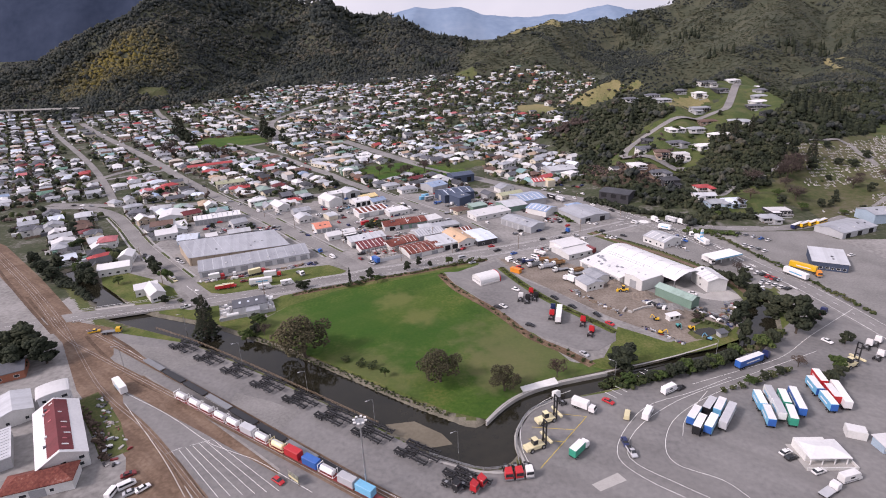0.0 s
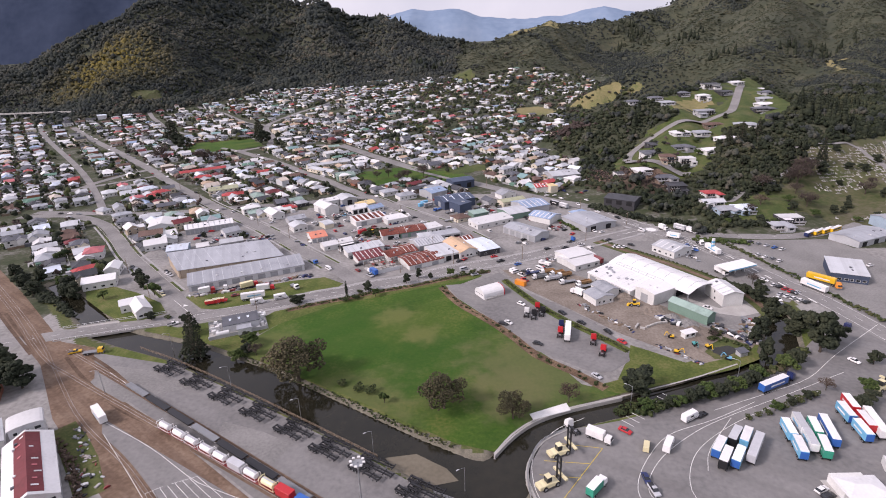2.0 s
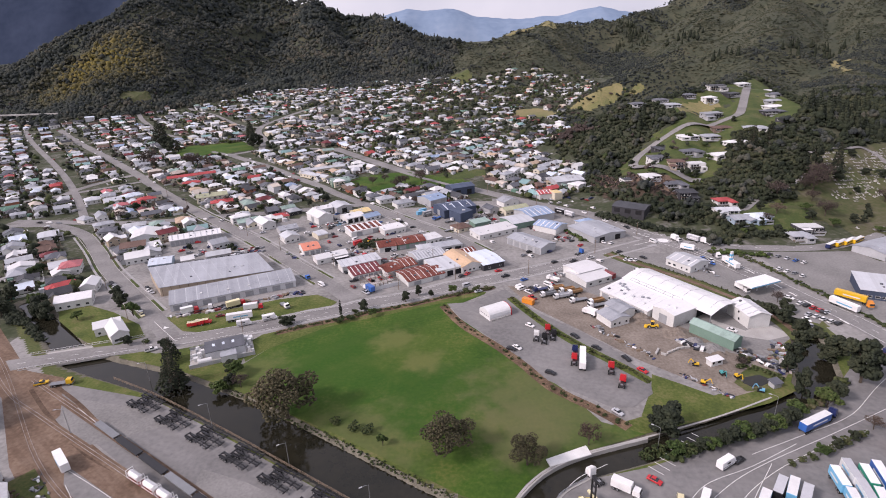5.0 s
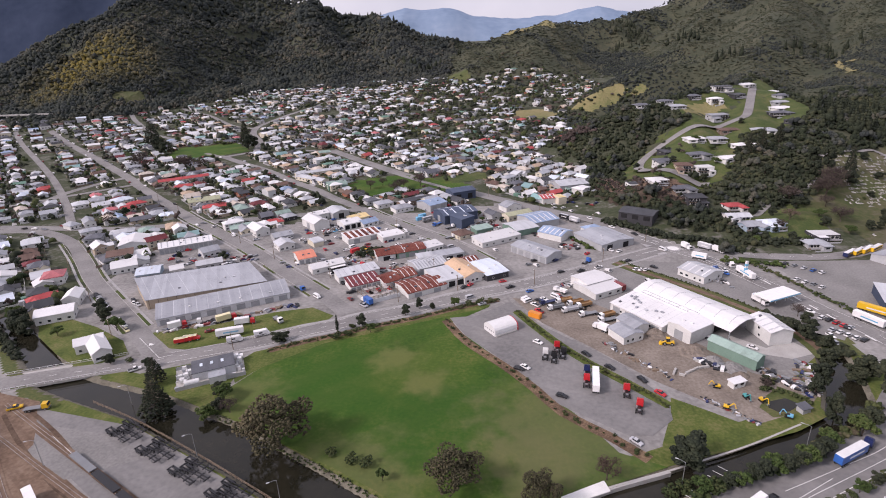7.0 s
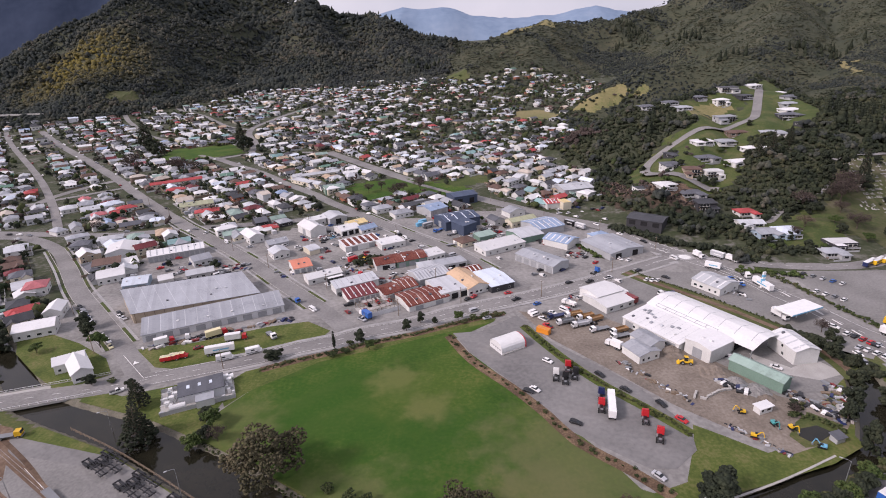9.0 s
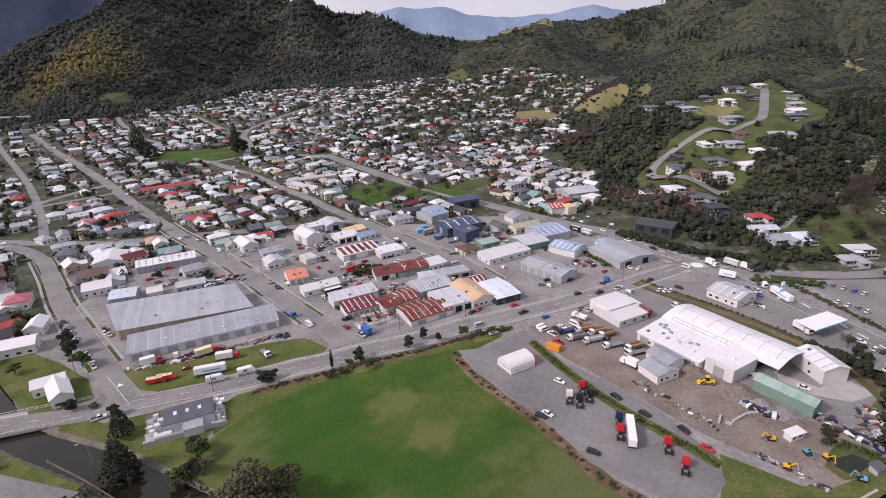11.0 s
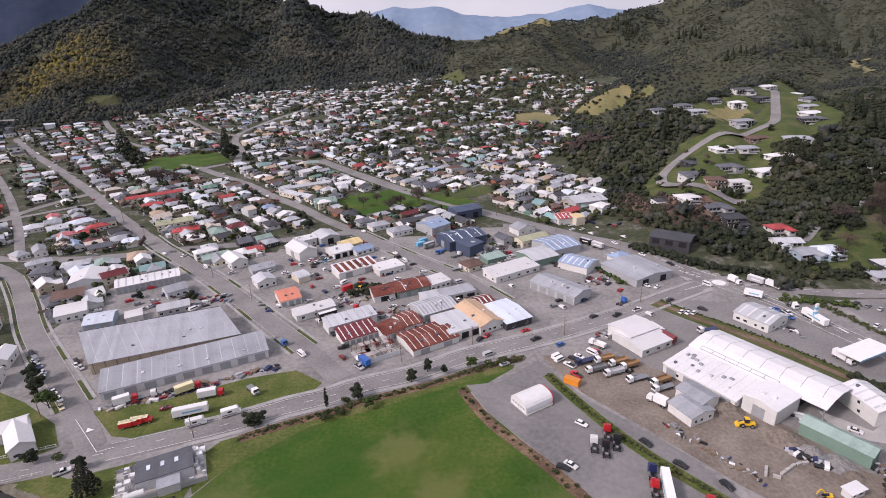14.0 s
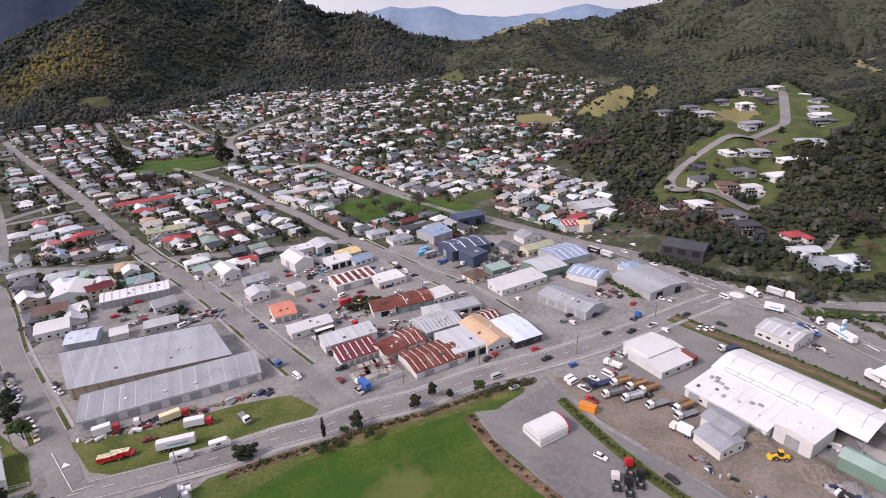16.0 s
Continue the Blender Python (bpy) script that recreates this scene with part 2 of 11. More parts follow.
mat("paddock", [(0.11, 0.13, 0.045), (0.19, 0.17, 0.075), (0.24, 0.2, 0.1)], 0.95, 0.03, 0.4)
mat("town_ground", [(0.03, 0.042, 0.016), (0.055, 0.062, 0.035), (0.15, 0.145, 0.13)], 0.95, 0.07, 0.35, low=0.38, high=0.66)
mat("works_ground", [(0.15, 0.145, 0.138), (0.235, 0.228, 0.218), (0.31, 0.3, 0.288)], 0.95, 0.05, 0.5)
mat("hill_scrub", [(0.034, 0.042, 0.026), (0.05, 0.056, 0.034), (0.074, 0.074, 0.045)], 0.95, 0.02, 0.15)
mat("cemetery_ground", [(0.042, 0.06, 0.016), (0.075, 0.078, 0.034), (0.115, 0.1, 0.07)], 0.95, 0.045, 0.35)
mat("lot_grass", [(0.045, 0.068, 0.014), (0.08, 0.105, 0.022), (0.15, 0.14, 0.055)], 0.95, 0.1, 0.9)
mat("mulch", [(0.07, 0.045, 0.028), (0.13, 0.085, 0.055), (0.24, 0.17, 0.1)], 0.95, 0.15, 1.5)
mat("bank_stone", [(0.09, 0.085, 0.065), (0.19, 0.175, 0.135)], 0.95, 0.3, 2.0)
mat("white_line", [(0.62, 0.62, 0.6), (0.75, 0.75, 0.73)], 0.7, 0.4, 3.0)
mat("yellow_line", [(0.55, 0.42, 0.05), (0.65, 0.5, 0.09)], 0.7, 0.4, 3.0)
water = mat("river_water", [(0.012, 0.012, 0.008), (0.022, 0.02, 0.013)], 0.08, 0.05, 0.4, bump=0.03, bump_scale=0.8, spec=0.32)
mat("mud", [(0.12, 0.105, 0.075), (0.17, 0.15, 0.11)], 0.6, 0.1, 0.8)
# distance haze is put into the blue of the skyline mountains
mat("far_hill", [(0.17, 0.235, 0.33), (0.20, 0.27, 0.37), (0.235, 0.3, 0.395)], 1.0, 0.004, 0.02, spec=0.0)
# haze tints the left range too, as a dim blue base colour
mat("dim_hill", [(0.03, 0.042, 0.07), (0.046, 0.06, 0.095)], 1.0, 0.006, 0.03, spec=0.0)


def paints():
    roofs = {
        "zinc": (0.31, 0.325, 0.35), "pale_zinc": (0.44, 0.455, 0.475), "white": (0.62, 0.62, 0.62), "red": (0.36, 0.055, 0.055), "pink": (0.45, 0.14, 0.15),
        "maroon": (0.13, 0.022, 0.026), "orange": (0.55, 0.2, 0.13), "green": (0.11, 0.21, 0.16), "teal": (0.2, 0.33, 0.33), "blue": (0.25, 0.33, 0.46),
        "navy": (0.055, 0.075, 0.12), "slate": (0.1, 0.105, 0.12), "dark": (0.045, 0.047, 0.053), "brown": (0.12, 0.075, 0.06), "tan": (0.42, 0.31, 0.22),
        "peach": (0.52, 0.36, 0.23), "yellow": (0.58, 0.45, 0.22), "ice": (0.56, 0.62, 0.69), "olive": (0.34, 0.35, 0.23), "beige": (0.48, 0.42, 0.36), "grey_green": (0.24, 0.33, 0.29),
    }
    for k, c in roofs.items():
        d = tuple(v * (0.86 if k in ("white", "ice", "pale_zinc") else 0.74) for v in c)
        e = tuple(min(1, v * 1.06 + 0.01) for v in c)
        mat("roof_" + k, [d, c, e], 0.55 if k != "brown" else 0.8, 0.12, 1.1, obj=0.12, spec=0.35, low=0.3, high=0.66, sheets=0.0 if k == "white" else 1.7)
    walls = {
        "white": (0.64, 0.64, 0.62), "cream": (0.62, 0.57, 0.45), "grey": (0.4, 0.41, 0.42), "pale": (0.58, 0.59, 0.6), "navy": (0.06, 0.08, 0.125), "brick": (0.3, 0.12, 0.075),
        "green": (0.16, 0.25, 0.2), "brown": (0.2, 0.15, 0.12), "pink": (0.62, 0.45, 0.42), "dark": (0.05, 0.05, 0.055), "blue": (0.33, 0.42, 0.5), "tan": (0.45, 0.37, 0.28),
    }
    for k, c in walls.items():
        mat("wall_" + k, [tuple(v * 0.78 for v in c), c], 0.75, 0.2, 2.2, obj=0.06, low=0.3, high=0.6)
    for k, c in {"white_paint": (0.75, 0.75, 0.74), "black_paint": (0.018, 0.018, 0.02), "red_paint": (0.5, 0.025, 0.03), "blue_paint": (0.03, 0.12, 0.4), "pale_blue_paint": (0.15, 0.42, 0.62), "green_paint": (0.03, 0.3, 0.2), "yellow_paint": (0.75, 0.45, 0.02), "cream_paint": (0.72, 0.65, 0.4), "silver_paint": (0.45, 0.46, 0.48), "grey_paint": (0.2, 0.21, 0.22), "orange_paint": (0.7, 0.25, 0.03), "navy_paint": (0.02, 0.03, 0.1), "teal_paint": (0.06, 0.3, 0.3), "maroon_paint": (0.2, 0.03, 0.03), "tan_paint": (0.33, 0.2, 0.1)}.items():
        mat(k, [tuple(v * 0.85 for v in c), c], 0.35, 0.5, 3.0, obj=0.1, spec=0.5, low=0.3, high=0.6)


paints()
mat("rust", [(0.05, 0.013, 0.011), (0.125, 0.032, 0.024), (0.21, 0.07, 0.05), (0.4, 0.3, 0.27)], 0.85, 0.12, 1.4, low=0.3, high=0.72, streak=(121, 0.07, 0.9, 0.5, (0.13, 0.04, 0.028)))
mat("rusty_sheet", [(0.2, 0.2, 0.2), (0.34, 0.3, 0.28), (0.45, 0.44, 0.43)], 0.75, 0.2, 1.5)
mat("glass", [(0.015, 0.018, 0.022), (0.03, 0.035, 0.04)], 0.08, 0.3, 2.0, spec=0.6)
mat("door_grey", [(0.25, 0.26, 0.27), (0.33, 0.34, 0.35)], 0.5, 0.3, 2.0)
# near-black door panels; the shade of open doorways is put into the colour
mat("dark_opening", [(0.012, 0.012, 0.013), (0.022, 0.022, 0.024)], 0.9, 0.3, 2.0)
mat("tyre", [(0.012, 0.012, 0.012), (0.022, 0.022, 0.022)], 0.8, 2.0, 9.0)
mat("steel", [(0.3, 0.31, 0.32), (0.42, 0.43, 0.44)], 0.45, 0.5, 4.0, metal=0.6)
mat("timber", [(0.14, 0.1, 0.07), (0.24, 0.19, 0.14)], 0.85, 0.5, 4.0)
mat("bark", [(0.05, 0.04, 0.03), (0.11, 0.09, 0.07)], 0.95, 0.6, 5.0)


def leaf_mat(name, cols, patch=None, grain=1.0):
    """Foliage: colour by clump, with broad drifts; patch: (x, y, radius, colour) of blossom or dry growth."""
    m = bpy.data.materials.new(name)
    m.use_nodes = True
    n, l = m.node_tree.nodes, m.node_tree.links
    b = n["Principled BSDF"]
    b.inputs["Roughness"].default_value, b.inputs["Specular IOR Level"].default_value = 0.8, 0.15
    geo = n.new("ShaderNodeNewGeometry")
    big, fine = n.new("ShaderNodeTexNoise"), n.new("ShaderNodeTexNoise")
    big.inputs["Scale"].default_value, fine.inputs["Scale"].default_value = 0.012, 1.3
    fine.inputs["Detail"].default_value = 5.0
    l.new(geo.outputs["Position"], big.inputs["Vector"])
    l.new(geo.outputs["Position"], fine.inputs["Vector"])
    stand = n.new("ShaderNodeTexNoise")
    stand.inputs["Scale"].default_value, stand.inputs["Detail"].default_value = 0.055, 4.0
    l.new(geo.outputs["Position"], stand.inputs["Vector"])
    mix = n.new("ShaderNodeMath")
    mix.operation = "MULTIPLY_ADD"
    mix.inputs[1].default_value = 0.38 * grain
    l.new(geo.outputs["Random Per Island"], mix.inputs[0])
    half = n.new("ShaderNodeMath")
    half.operation = "MULTIPLY_ADD"
    half.inputs[1].default_value = 0.75
    l.new(big.outputs["Fac"], half.inputs[0])
    third = n.new("ShaderNodeMath")
    third.operation = "MULTIPLY_ADD"
    third.inputs[1].default_value, third.inputs[2].default_value = 1.05, -0.62 + 0.19 * (1 - grain)
    l.new(stand.outputs["Fac"], third.inputs[0])
    l.new(third.outputs[0], half.inputs[2])
    l.new(half.outputs[0], mix.inputs[2])
    ramp = n.new("ShaderNodeValToRGB")
    els = ramp.color_ramp.elements
    while len(els) < len(cols):
        els.new(0.5)
    for i, c in enumerate(cols):
        els[i].position, els[i].color = 0.12 + 0.76 * i / (len(cols) - 1), (*c, 1)
    l.new(mix.outputs[0], ramp.inputs[0])
    mr = n.new("ShaderNodeMapRange")
    mr.inputs[1].default_value, mr.inputs[2].default_value, mr.inputs[3].default_value, mr.inputs[4].default_value = 0.3, 0.7, 1 - 0.45 * grain, 1 + 0.45 * grain
    l.new(fine.outputs["Fac"], mr.inputs[0])
    hs = n.new("ShaderNodeHueSaturation")
    l.new(mr.outputs[0], hs.inputs["Value"])
    l.new(ramp.outputs[0], hs.inputs["Color"])
    out = hs.outputs[0]
    if patch:
        px, py, pr, pc = patch
        vd = n.new("ShaderNodeVectorMath")
        vd.operation = "DISTANCE"
        flat = n.new("ShaderNodeVectorMath")
        flat.operation = "MULTIPLY"
        flat.inputs[1].default_value = (1, 1, 0)
        l.new(geo.outputs["Position"], flat.inputs[0])
        l.new(flat.outputs[0], vd.inputs[0])
        vd.inputs[1].default_value = (px, py, 0)
        pm = n.new("ShaderNodeMapRange")
        pm.inputs[1].default_value, pm.inputs[2].default_value, pm.inputs[3].default_value, pm.inputs[4].default_value = pr * 0.3, pr, 0.95, 0.0
        l.new(vd.outputs["Value"], pm.inputs[0])
        rnd = n.new("ShaderNodeMath")
        rnd.operation = "MULTIPLY"
        l.new(pm.outputs[0], rnd.inputs[0])
        l.new(geo.outputs["Random Per Island"], rnd.inputs[1])
        mx = n.new("ShaderNodeMixRGB")
        l.new(rnd.outputs[0], mx.inputs[0])
        l.new(out, mx.inputs[1])
        mx.inputs[2].default_value = (*pc, 1)
        out = mx.outputs[0]
    l.new(out, b.inputs["Base Color"])
    MATS[name] = m
    return m


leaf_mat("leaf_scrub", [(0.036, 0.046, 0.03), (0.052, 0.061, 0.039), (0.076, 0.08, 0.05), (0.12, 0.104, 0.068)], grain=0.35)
# cooler than leaf_near: distance haze is put into the bush colour
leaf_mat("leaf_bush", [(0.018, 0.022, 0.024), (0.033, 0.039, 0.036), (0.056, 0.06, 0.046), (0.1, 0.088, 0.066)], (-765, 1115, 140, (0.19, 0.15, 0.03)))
# gully bush: same hazed blue, darkened so relief shade shows in the colour
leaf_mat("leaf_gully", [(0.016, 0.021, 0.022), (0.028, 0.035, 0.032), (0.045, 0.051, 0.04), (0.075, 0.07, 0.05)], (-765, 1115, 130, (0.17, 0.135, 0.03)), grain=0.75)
leaf_mat("leaf_near", [(0.011, 0.016, 0.01), (0.022, 0.029, 0.016), (0.036, 0.043, 0.023), (0.058, 0.058, 0.03)])
leaf_mat("leaf_twig", [(0.035, 0.026, 0.024), (0.065, 0.05, 0.044), (0.1, 0.078, 0.066)])
leaf_mat("leaf_dark", [(0.015, 0.02, 0.014), (0.026, 0.033, 0.02), (0.044, 0.049, 0.028)])
leaf_mat("leaf_green", [(0.025, 0.045, 0.014), (0.045, 0.07, 0.02), (0.075, 0.09, 0.03)])
leaf_mat("leaf_gum", [(0.035, 0.036, 0.02), (0.065, 0.06, 0.034), (0.11, 0.092, 0.055)])
leaf_mat("leaf_brown", [(0.05, 0.035, 0.028), (0.09, 0.065, 0.05), (0.13, 0.1, 0.075)])
leaf_mat("leaf_garden", [(0.015, 0.026, 0.012), (0.035, 0.05, 0.018), (0.065, 0.075, 0.03), (0.09, 0.07, 0.05)])
leaf_mat("leaf_yellow", [(0.06, 0.06, 0.015), (0.16, 0.13, 0.03), (0.25, 0.2, 0.04)])

# ---- helpers for meshes ----
def part(name, bm, material, parent=None, label=""):
    """Links a bmesh, or (verts, faces), as one mesh object."""
    me = bpy.data.meshes.new(name)
    if isinstance(bm, tuple):
        me.from_pydata([tuple(v) for v in bm[0]], [], bm[1])
    else:
        bm.to_mesh(me)
        bm.free()
    for one in material if isinstance(material, (list, tuple)) else [material]:
        me.materials.append(MATS[one] if isinstance(one, str) else one)
    ob = new(name, me)
    if parent:
        ob.parent = parent
    if label:
        ob["label"] = label
    return ob


def smooth_line(pts, step):
    """Catmull-Rom through the points, at about that step."""
    pts = [np.array(p[:2], float) for p in pts]
    ext = [2 * pts[0] - pts[1]] + pts + [2 * pts[-1] - pts[-2]]
    out = []
    for a, b, c, d in zip(ext, ext[1:], ext[2:], ext[3:]):
        n = max(1, int(np.linalg.norm(c - b) / step))
        for i in range(n):
            t = i / n
            out.append(0.5 * (2 * b + (c - a) * t + (2 * a - 5 * b + 4 * c - d) * t * t + (3 * b - a - 3 * c + d) * t ** 3))
    out.append(pts[-1])
    return np.array(out)


def normals(line):
    t = np.gradient(line, axis=0)
    t /= np.linalg.norm(t, axis=1)[:, None] + 1e-9
    return np.stack([-t[:, 1], t[:, 0]], 1)


def ribbon_mesh(pts, width, lift, step=6.0, offset=0.0, level=None, dashes=None):
    """Verts and faces of a strip along a line, draped on the land."""
    line = smooth_line(pts, step)
    nrm = normals(line)
    left, right = line + nrm * (offset + width / 2), line + nrm * (offset - width / 2)
    both = np.stack([left, right], 1).reshape(-1, 2)
    z = np.full(len(both), level) if level is not None else height(both[:, 0], both[:, 1])
    if level is None:
        mid = np.repeat(height(line[:, 0], line[:, 1]), 2)
        z = np.maximum(z, mid) if width > 3 else z
        z = np.maximum(z, 0.0)
    verts = np.column_stack([both, z + lift])
    faces = [(2 * i, 2 * i + 1, 2 * i + 3, 2 * i + 2) for i in range(len(line) - 1)]
    if dashes:
        on, period = dashes
        run = np.r_[0, np.cumsum(np.linalg.norm(np.diff(line, axis=0), axis=1))]
        faces = [f for i, f in enumerate(faces) if run[i] % period < on]
    return verts, faces


def ribbon(name, pts, width, lift, material, label, category="road", **kw):
    return tagged(part(name, ribbon_mesh(pts, width, lift, **kw), material), label, category, kind="structure")


def slab(name, pts, z, material, label, category="ground", thick=0.0):
    """A flat piece of ground with that outline."""
    bm = bmesh.new()
    f = bm.faces.new([bm.verts.new((x, y, z)) for x, y in pts])
    f.normal_update()
    if f.normal.z < 0:
        f.normal_flip()
    if thick:
        g = bmesh.ops.extrude_face_region(bm, geom=[f])
        for v in [v for v in g["geom"] if isinstance(v, bmesh.types.BMVert)]:
            v.co.z -= thick
        bmesh.ops.recalc_face_normals(bm, faces=bm.faces)
    bmesh.ops.triangulate(bm, faces=[f for f in bm.faces if len(f.verts) > 4])
    return tagged(part(name, bm, material), label, category, kind="structure")


def drape(name, pts, lift, material, label, category="ground", step=8.0):
    """A piece of ground with that outline, laid over the slope."""
    pts = np.array(pts, float)
    lo, hi = pts.min(0), pts.max(0)
    nx, ny = int((hi[0] - lo[0]) / step) + 2, int((hi[1] - lo[1]) / step) + 2
    gx, gy = np.meshgrid(np.linspace(lo[0], hi[0], nx), np.linspace(lo[1], hi[1], ny))
    cx, cy = (gx[:-1, :-1] + gx[1:, 1:]) / 2, (gy[:-1, :-1] + gy[1:, 1:]) / 2
    inside = np.zeros(cx.shape, bool)
    for (x0, y0), (x1, y1) in zip(pts, np.roll(pts, -1, 0)):
        cond = ((y0 > cy) != (y1 > cy)) & (cx < (x1 - x0) * (cy - y0) / (y1 - y0 + 1e-12) + x0)
        inside ^= cond
    verts = np.column_stack([gx.ravel(), gy.ravel(), height(gx.ravel(), gy.ravel()) + lift])
    faces = [(j * nx + i, j * nx + i + 1, (j + 1) * nx + i + 1, (j + 1) * nx + i) for j in range(ny - 1) for i in range(nx - 1) if inside[j, i]]
    used = sorted({v for f in faces for v in f})
    at = {v: k for k, v in enumerate(used)}
    return tagged(part(name, (verts[used], [tuple(at[v] for v in f) for f in faces]), material), label, category, kind="structure")


def in_poly(x, y, pts):
    inside = np.zeros(np.shape(x), bool)
    for (x0, y0), (x1, y1) in zip(pts, pts[1:] + pts[:1]):
        inside ^= ((y0 > y) != (y1 > y)) & (x < (x1 - x0) * (y - y0) / (y1 - y0 + 1e-12) + x0)
    return inside


# ---- the ground: one sheet to the horizon ----
def spaced(lo, a, b, hi, fine, grow):
    mid = list(np.arange(a, b, fine))
    up, step = [b], fine
    while up[-1] < hi:
        step = min(step * grow, 60)
        up.append(up[-1] + step)
    down, step = [a], fine
    while down[-1] > lo:
        step = min(step * grow, 60)
        down.append(down[-1] - step)
    return np.array(down[:0:-1] + mid + up)


def build_ground():
    xs, ys = spaced(-3600, -270, 180, 3600, 1.8, 1.035), spaced(-500, 110, 300, 4950, 1.8, 1.03)
    gx, gy = np.meshgrid(xs, ys)
    z = height(gx, gy)
    far = np.clip((gy - 2400) / 600, 0, 1)
    z = z * (1 - far) + np.minimum(z, 90) * far
    nx, ny = len(xs), len(ys)
    verts = np.column_stack([gx.ravel(), gy.ravel(), z.ravel()])
    faces = [(j * nx + i, j * nx + i + 1, (j + 1) * nx + i + 1, (j + 1) * nx + i) for j in range(ny - 1) for i in range(nx - 1)]
    ob = part("ground", (verts, faces), ["town_ground", "works_ground", "rough_grass", "hill_scrub", "bank_stone"])
    cx, cy = (gx[:-1, :-1] + gx[1:, 1:]) / 2, (gy[:-1, :-1] + gy[1:, 1:]) / 2
    cz = (z[:-1, :-1] + z[1:, 1:]) / 2
    kind = np.zeros(cx.shape, int)
    kind[(cy < 330) & (cx > -120)] = 1
    kind[(cy < 215)] = 1
    kind[(cy < 470 + 0.25 * cx) & (cx > -235) & (cx + cy < 484)] = 1
    hill = cz - valley(cx, cy)
    kind[(hill > 5) & (cy > 330)] = 3
    ri = river_in(cx, cy)
    kind[(ri > -7) & (cx > -260) & (cy < 275)] = 2
    kind[(ri > -2.0)] = 4
    ob.data.polygons.foreach_set("material_index", kind.ravel())
    ob.data.polygons.foreach_set("use_smooth", np.ones(kind.size, bool))
    return tagged(ob, "valley floor of yards and lawns rising to scrub hills", "ground", kind="structure")


build_ground()


def far_range(name, crest, y, base, material, label, seed):
    """A distant range as a solid ridge."""
    xs = np.arange(crest[0][0], crest[-1][0], 25.0)
    top = np.interp(xs, [c[0] for c in crest], [c[1] for c in crest]) + 12 * vnoise(xs / 140, xs * 0, seed) + 4 * vnoise(xs / 45, xs * 0, seed + 1)
    verts, faces = [], []
    rows = ((0.0, 0.0), (0.45, 0.28), (0.8, 0.62), (1.0, 1.0), (1.0, 1.35))
    for k, (f, d) in enumerate(rows):
        bend = 90 * vnoise(xs / 210, xs * 0 + k * 0.4, seed + 2)
        for x, t, bnd in zip(xs, top, bend):
            verts.append((x, y - 500 + 500 * d + bnd * (1 - f), base + (t - base) * (f if k < 4 else 0.9)))
    n = len(xs)
    for k in range(len(rows) - 1):
        faces += [(k * n + i, k * n + i + 1, (k + 1) * n + i + 1, (k + 1) * n + i) for i in range(n - 1)]
    ob = part(name, (verts, faces), material)
    for p in ob.data.polygons:
        p.use_smooth = True
    return tagged(ob, label, "mountains", kind="structure")


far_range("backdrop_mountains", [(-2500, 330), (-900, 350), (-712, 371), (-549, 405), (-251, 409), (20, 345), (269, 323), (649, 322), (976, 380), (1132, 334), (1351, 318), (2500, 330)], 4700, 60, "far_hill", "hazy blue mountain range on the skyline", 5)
far_range("backdrop_range", [(-3600, 800), (-2200, 760), (-1700, 600), (-1350, 430), (-1000, 300), (-600, 200)], 2900, 40, "dim_hill", "forested range behind the valley, hazed blue", 9)


# ---- river ----
slab("water", [(-300, 112), (140, 112), (140, 305), (-300, 305)], -1.35, "river_water", "still brown tidal river water", "river")

# ---- open ground on the hills ----
CLEAR = [  # open ground on the hills: outline
    [(139, 562), (153, 575), (167, 580), (186, 583), (190, 594), (180, 618), (182, 640), (232, 664), (262, 694), (330, 752), (345, 722), (300, 650), (302, 590), (268, 556), (215, 540), (196, 500), (172, 466), (150, 460), (116, 476), (106, 500), (114, 540)],
    [(196, 410), (212, 426), (234, 446), (252, 489), (276, 496), (308, 508), (345, 530), (420, 600), (430, 500), (330, 420), (255, 368), (222, 366), (215, 385)],
    [(124, 866), (146, 838), (180, 852), (206, 872), (200, 893), (162, 887), (138, 880)],
    [(170, 368), (205, 380), (215, 425), (180, 420), (150, 398)],
    [(206, 864), (214, 857), (234, 870), (226, 882)],
    [(-668, 998), (-660, 1034), (-626, 1042), (-610, 1026), (-628, 1000)],
    [(-80, 1190), (-76, 1322), (-36, 1350), (-18, 1240)],
]


# ---- roads ----
MAIN = [(-330, 184), (-262, 207), (-222, 222), (-196, 231), (-174, 237), (-154, 244), (-132, 252.5), (-116, 259), (-101, 267), (-86, 273), (-74, 280), (-55, 287), (-31, 301), (-2, 313), (27, 327), (52, 341), (70, 352), (92, 365)]
HWY = [(-190, 683), (-130, 612), (-72, 548), (-3, 484), (35, 450), (61, 428), (74, 406), (86, 389), (100, 367), (113, 351), (122, 334), (129, 315), (136, 300), (141, 284), (149, 265), (154, 245), (158, 224), (163, 190), (168, 120)]
BRANCH = [(95, 372), (108, 364), (122, 361), (137, 356), (163, 351), (194, 353), (224, 366), (269, 393), (330, 430)]
ST_A = [(-161, 246), (-183, 269), (-218, 302), (-246, 329), (-275, 361), (-308, 395), (-352, 420), (-400, 420)]
ST_B = [(-84, 284), (-105, 308), (-133, 337), (-173, 379), (-221, 424), (-240, 441), (-262, 463), (-308, 508), (-351, 551), (-378, 580), (-424, 624), (-495, 691), (-597, 785), (-689, 878)]
ST_C = [(3, 326), (-14, 350), (-37, 383), (-62, 409), (-81, 430), (-108, 460), (-142, 495), (-165, 522), (-197, 553), (-239, 598), (-275, 629), (-314, 664), (-345, 687)]
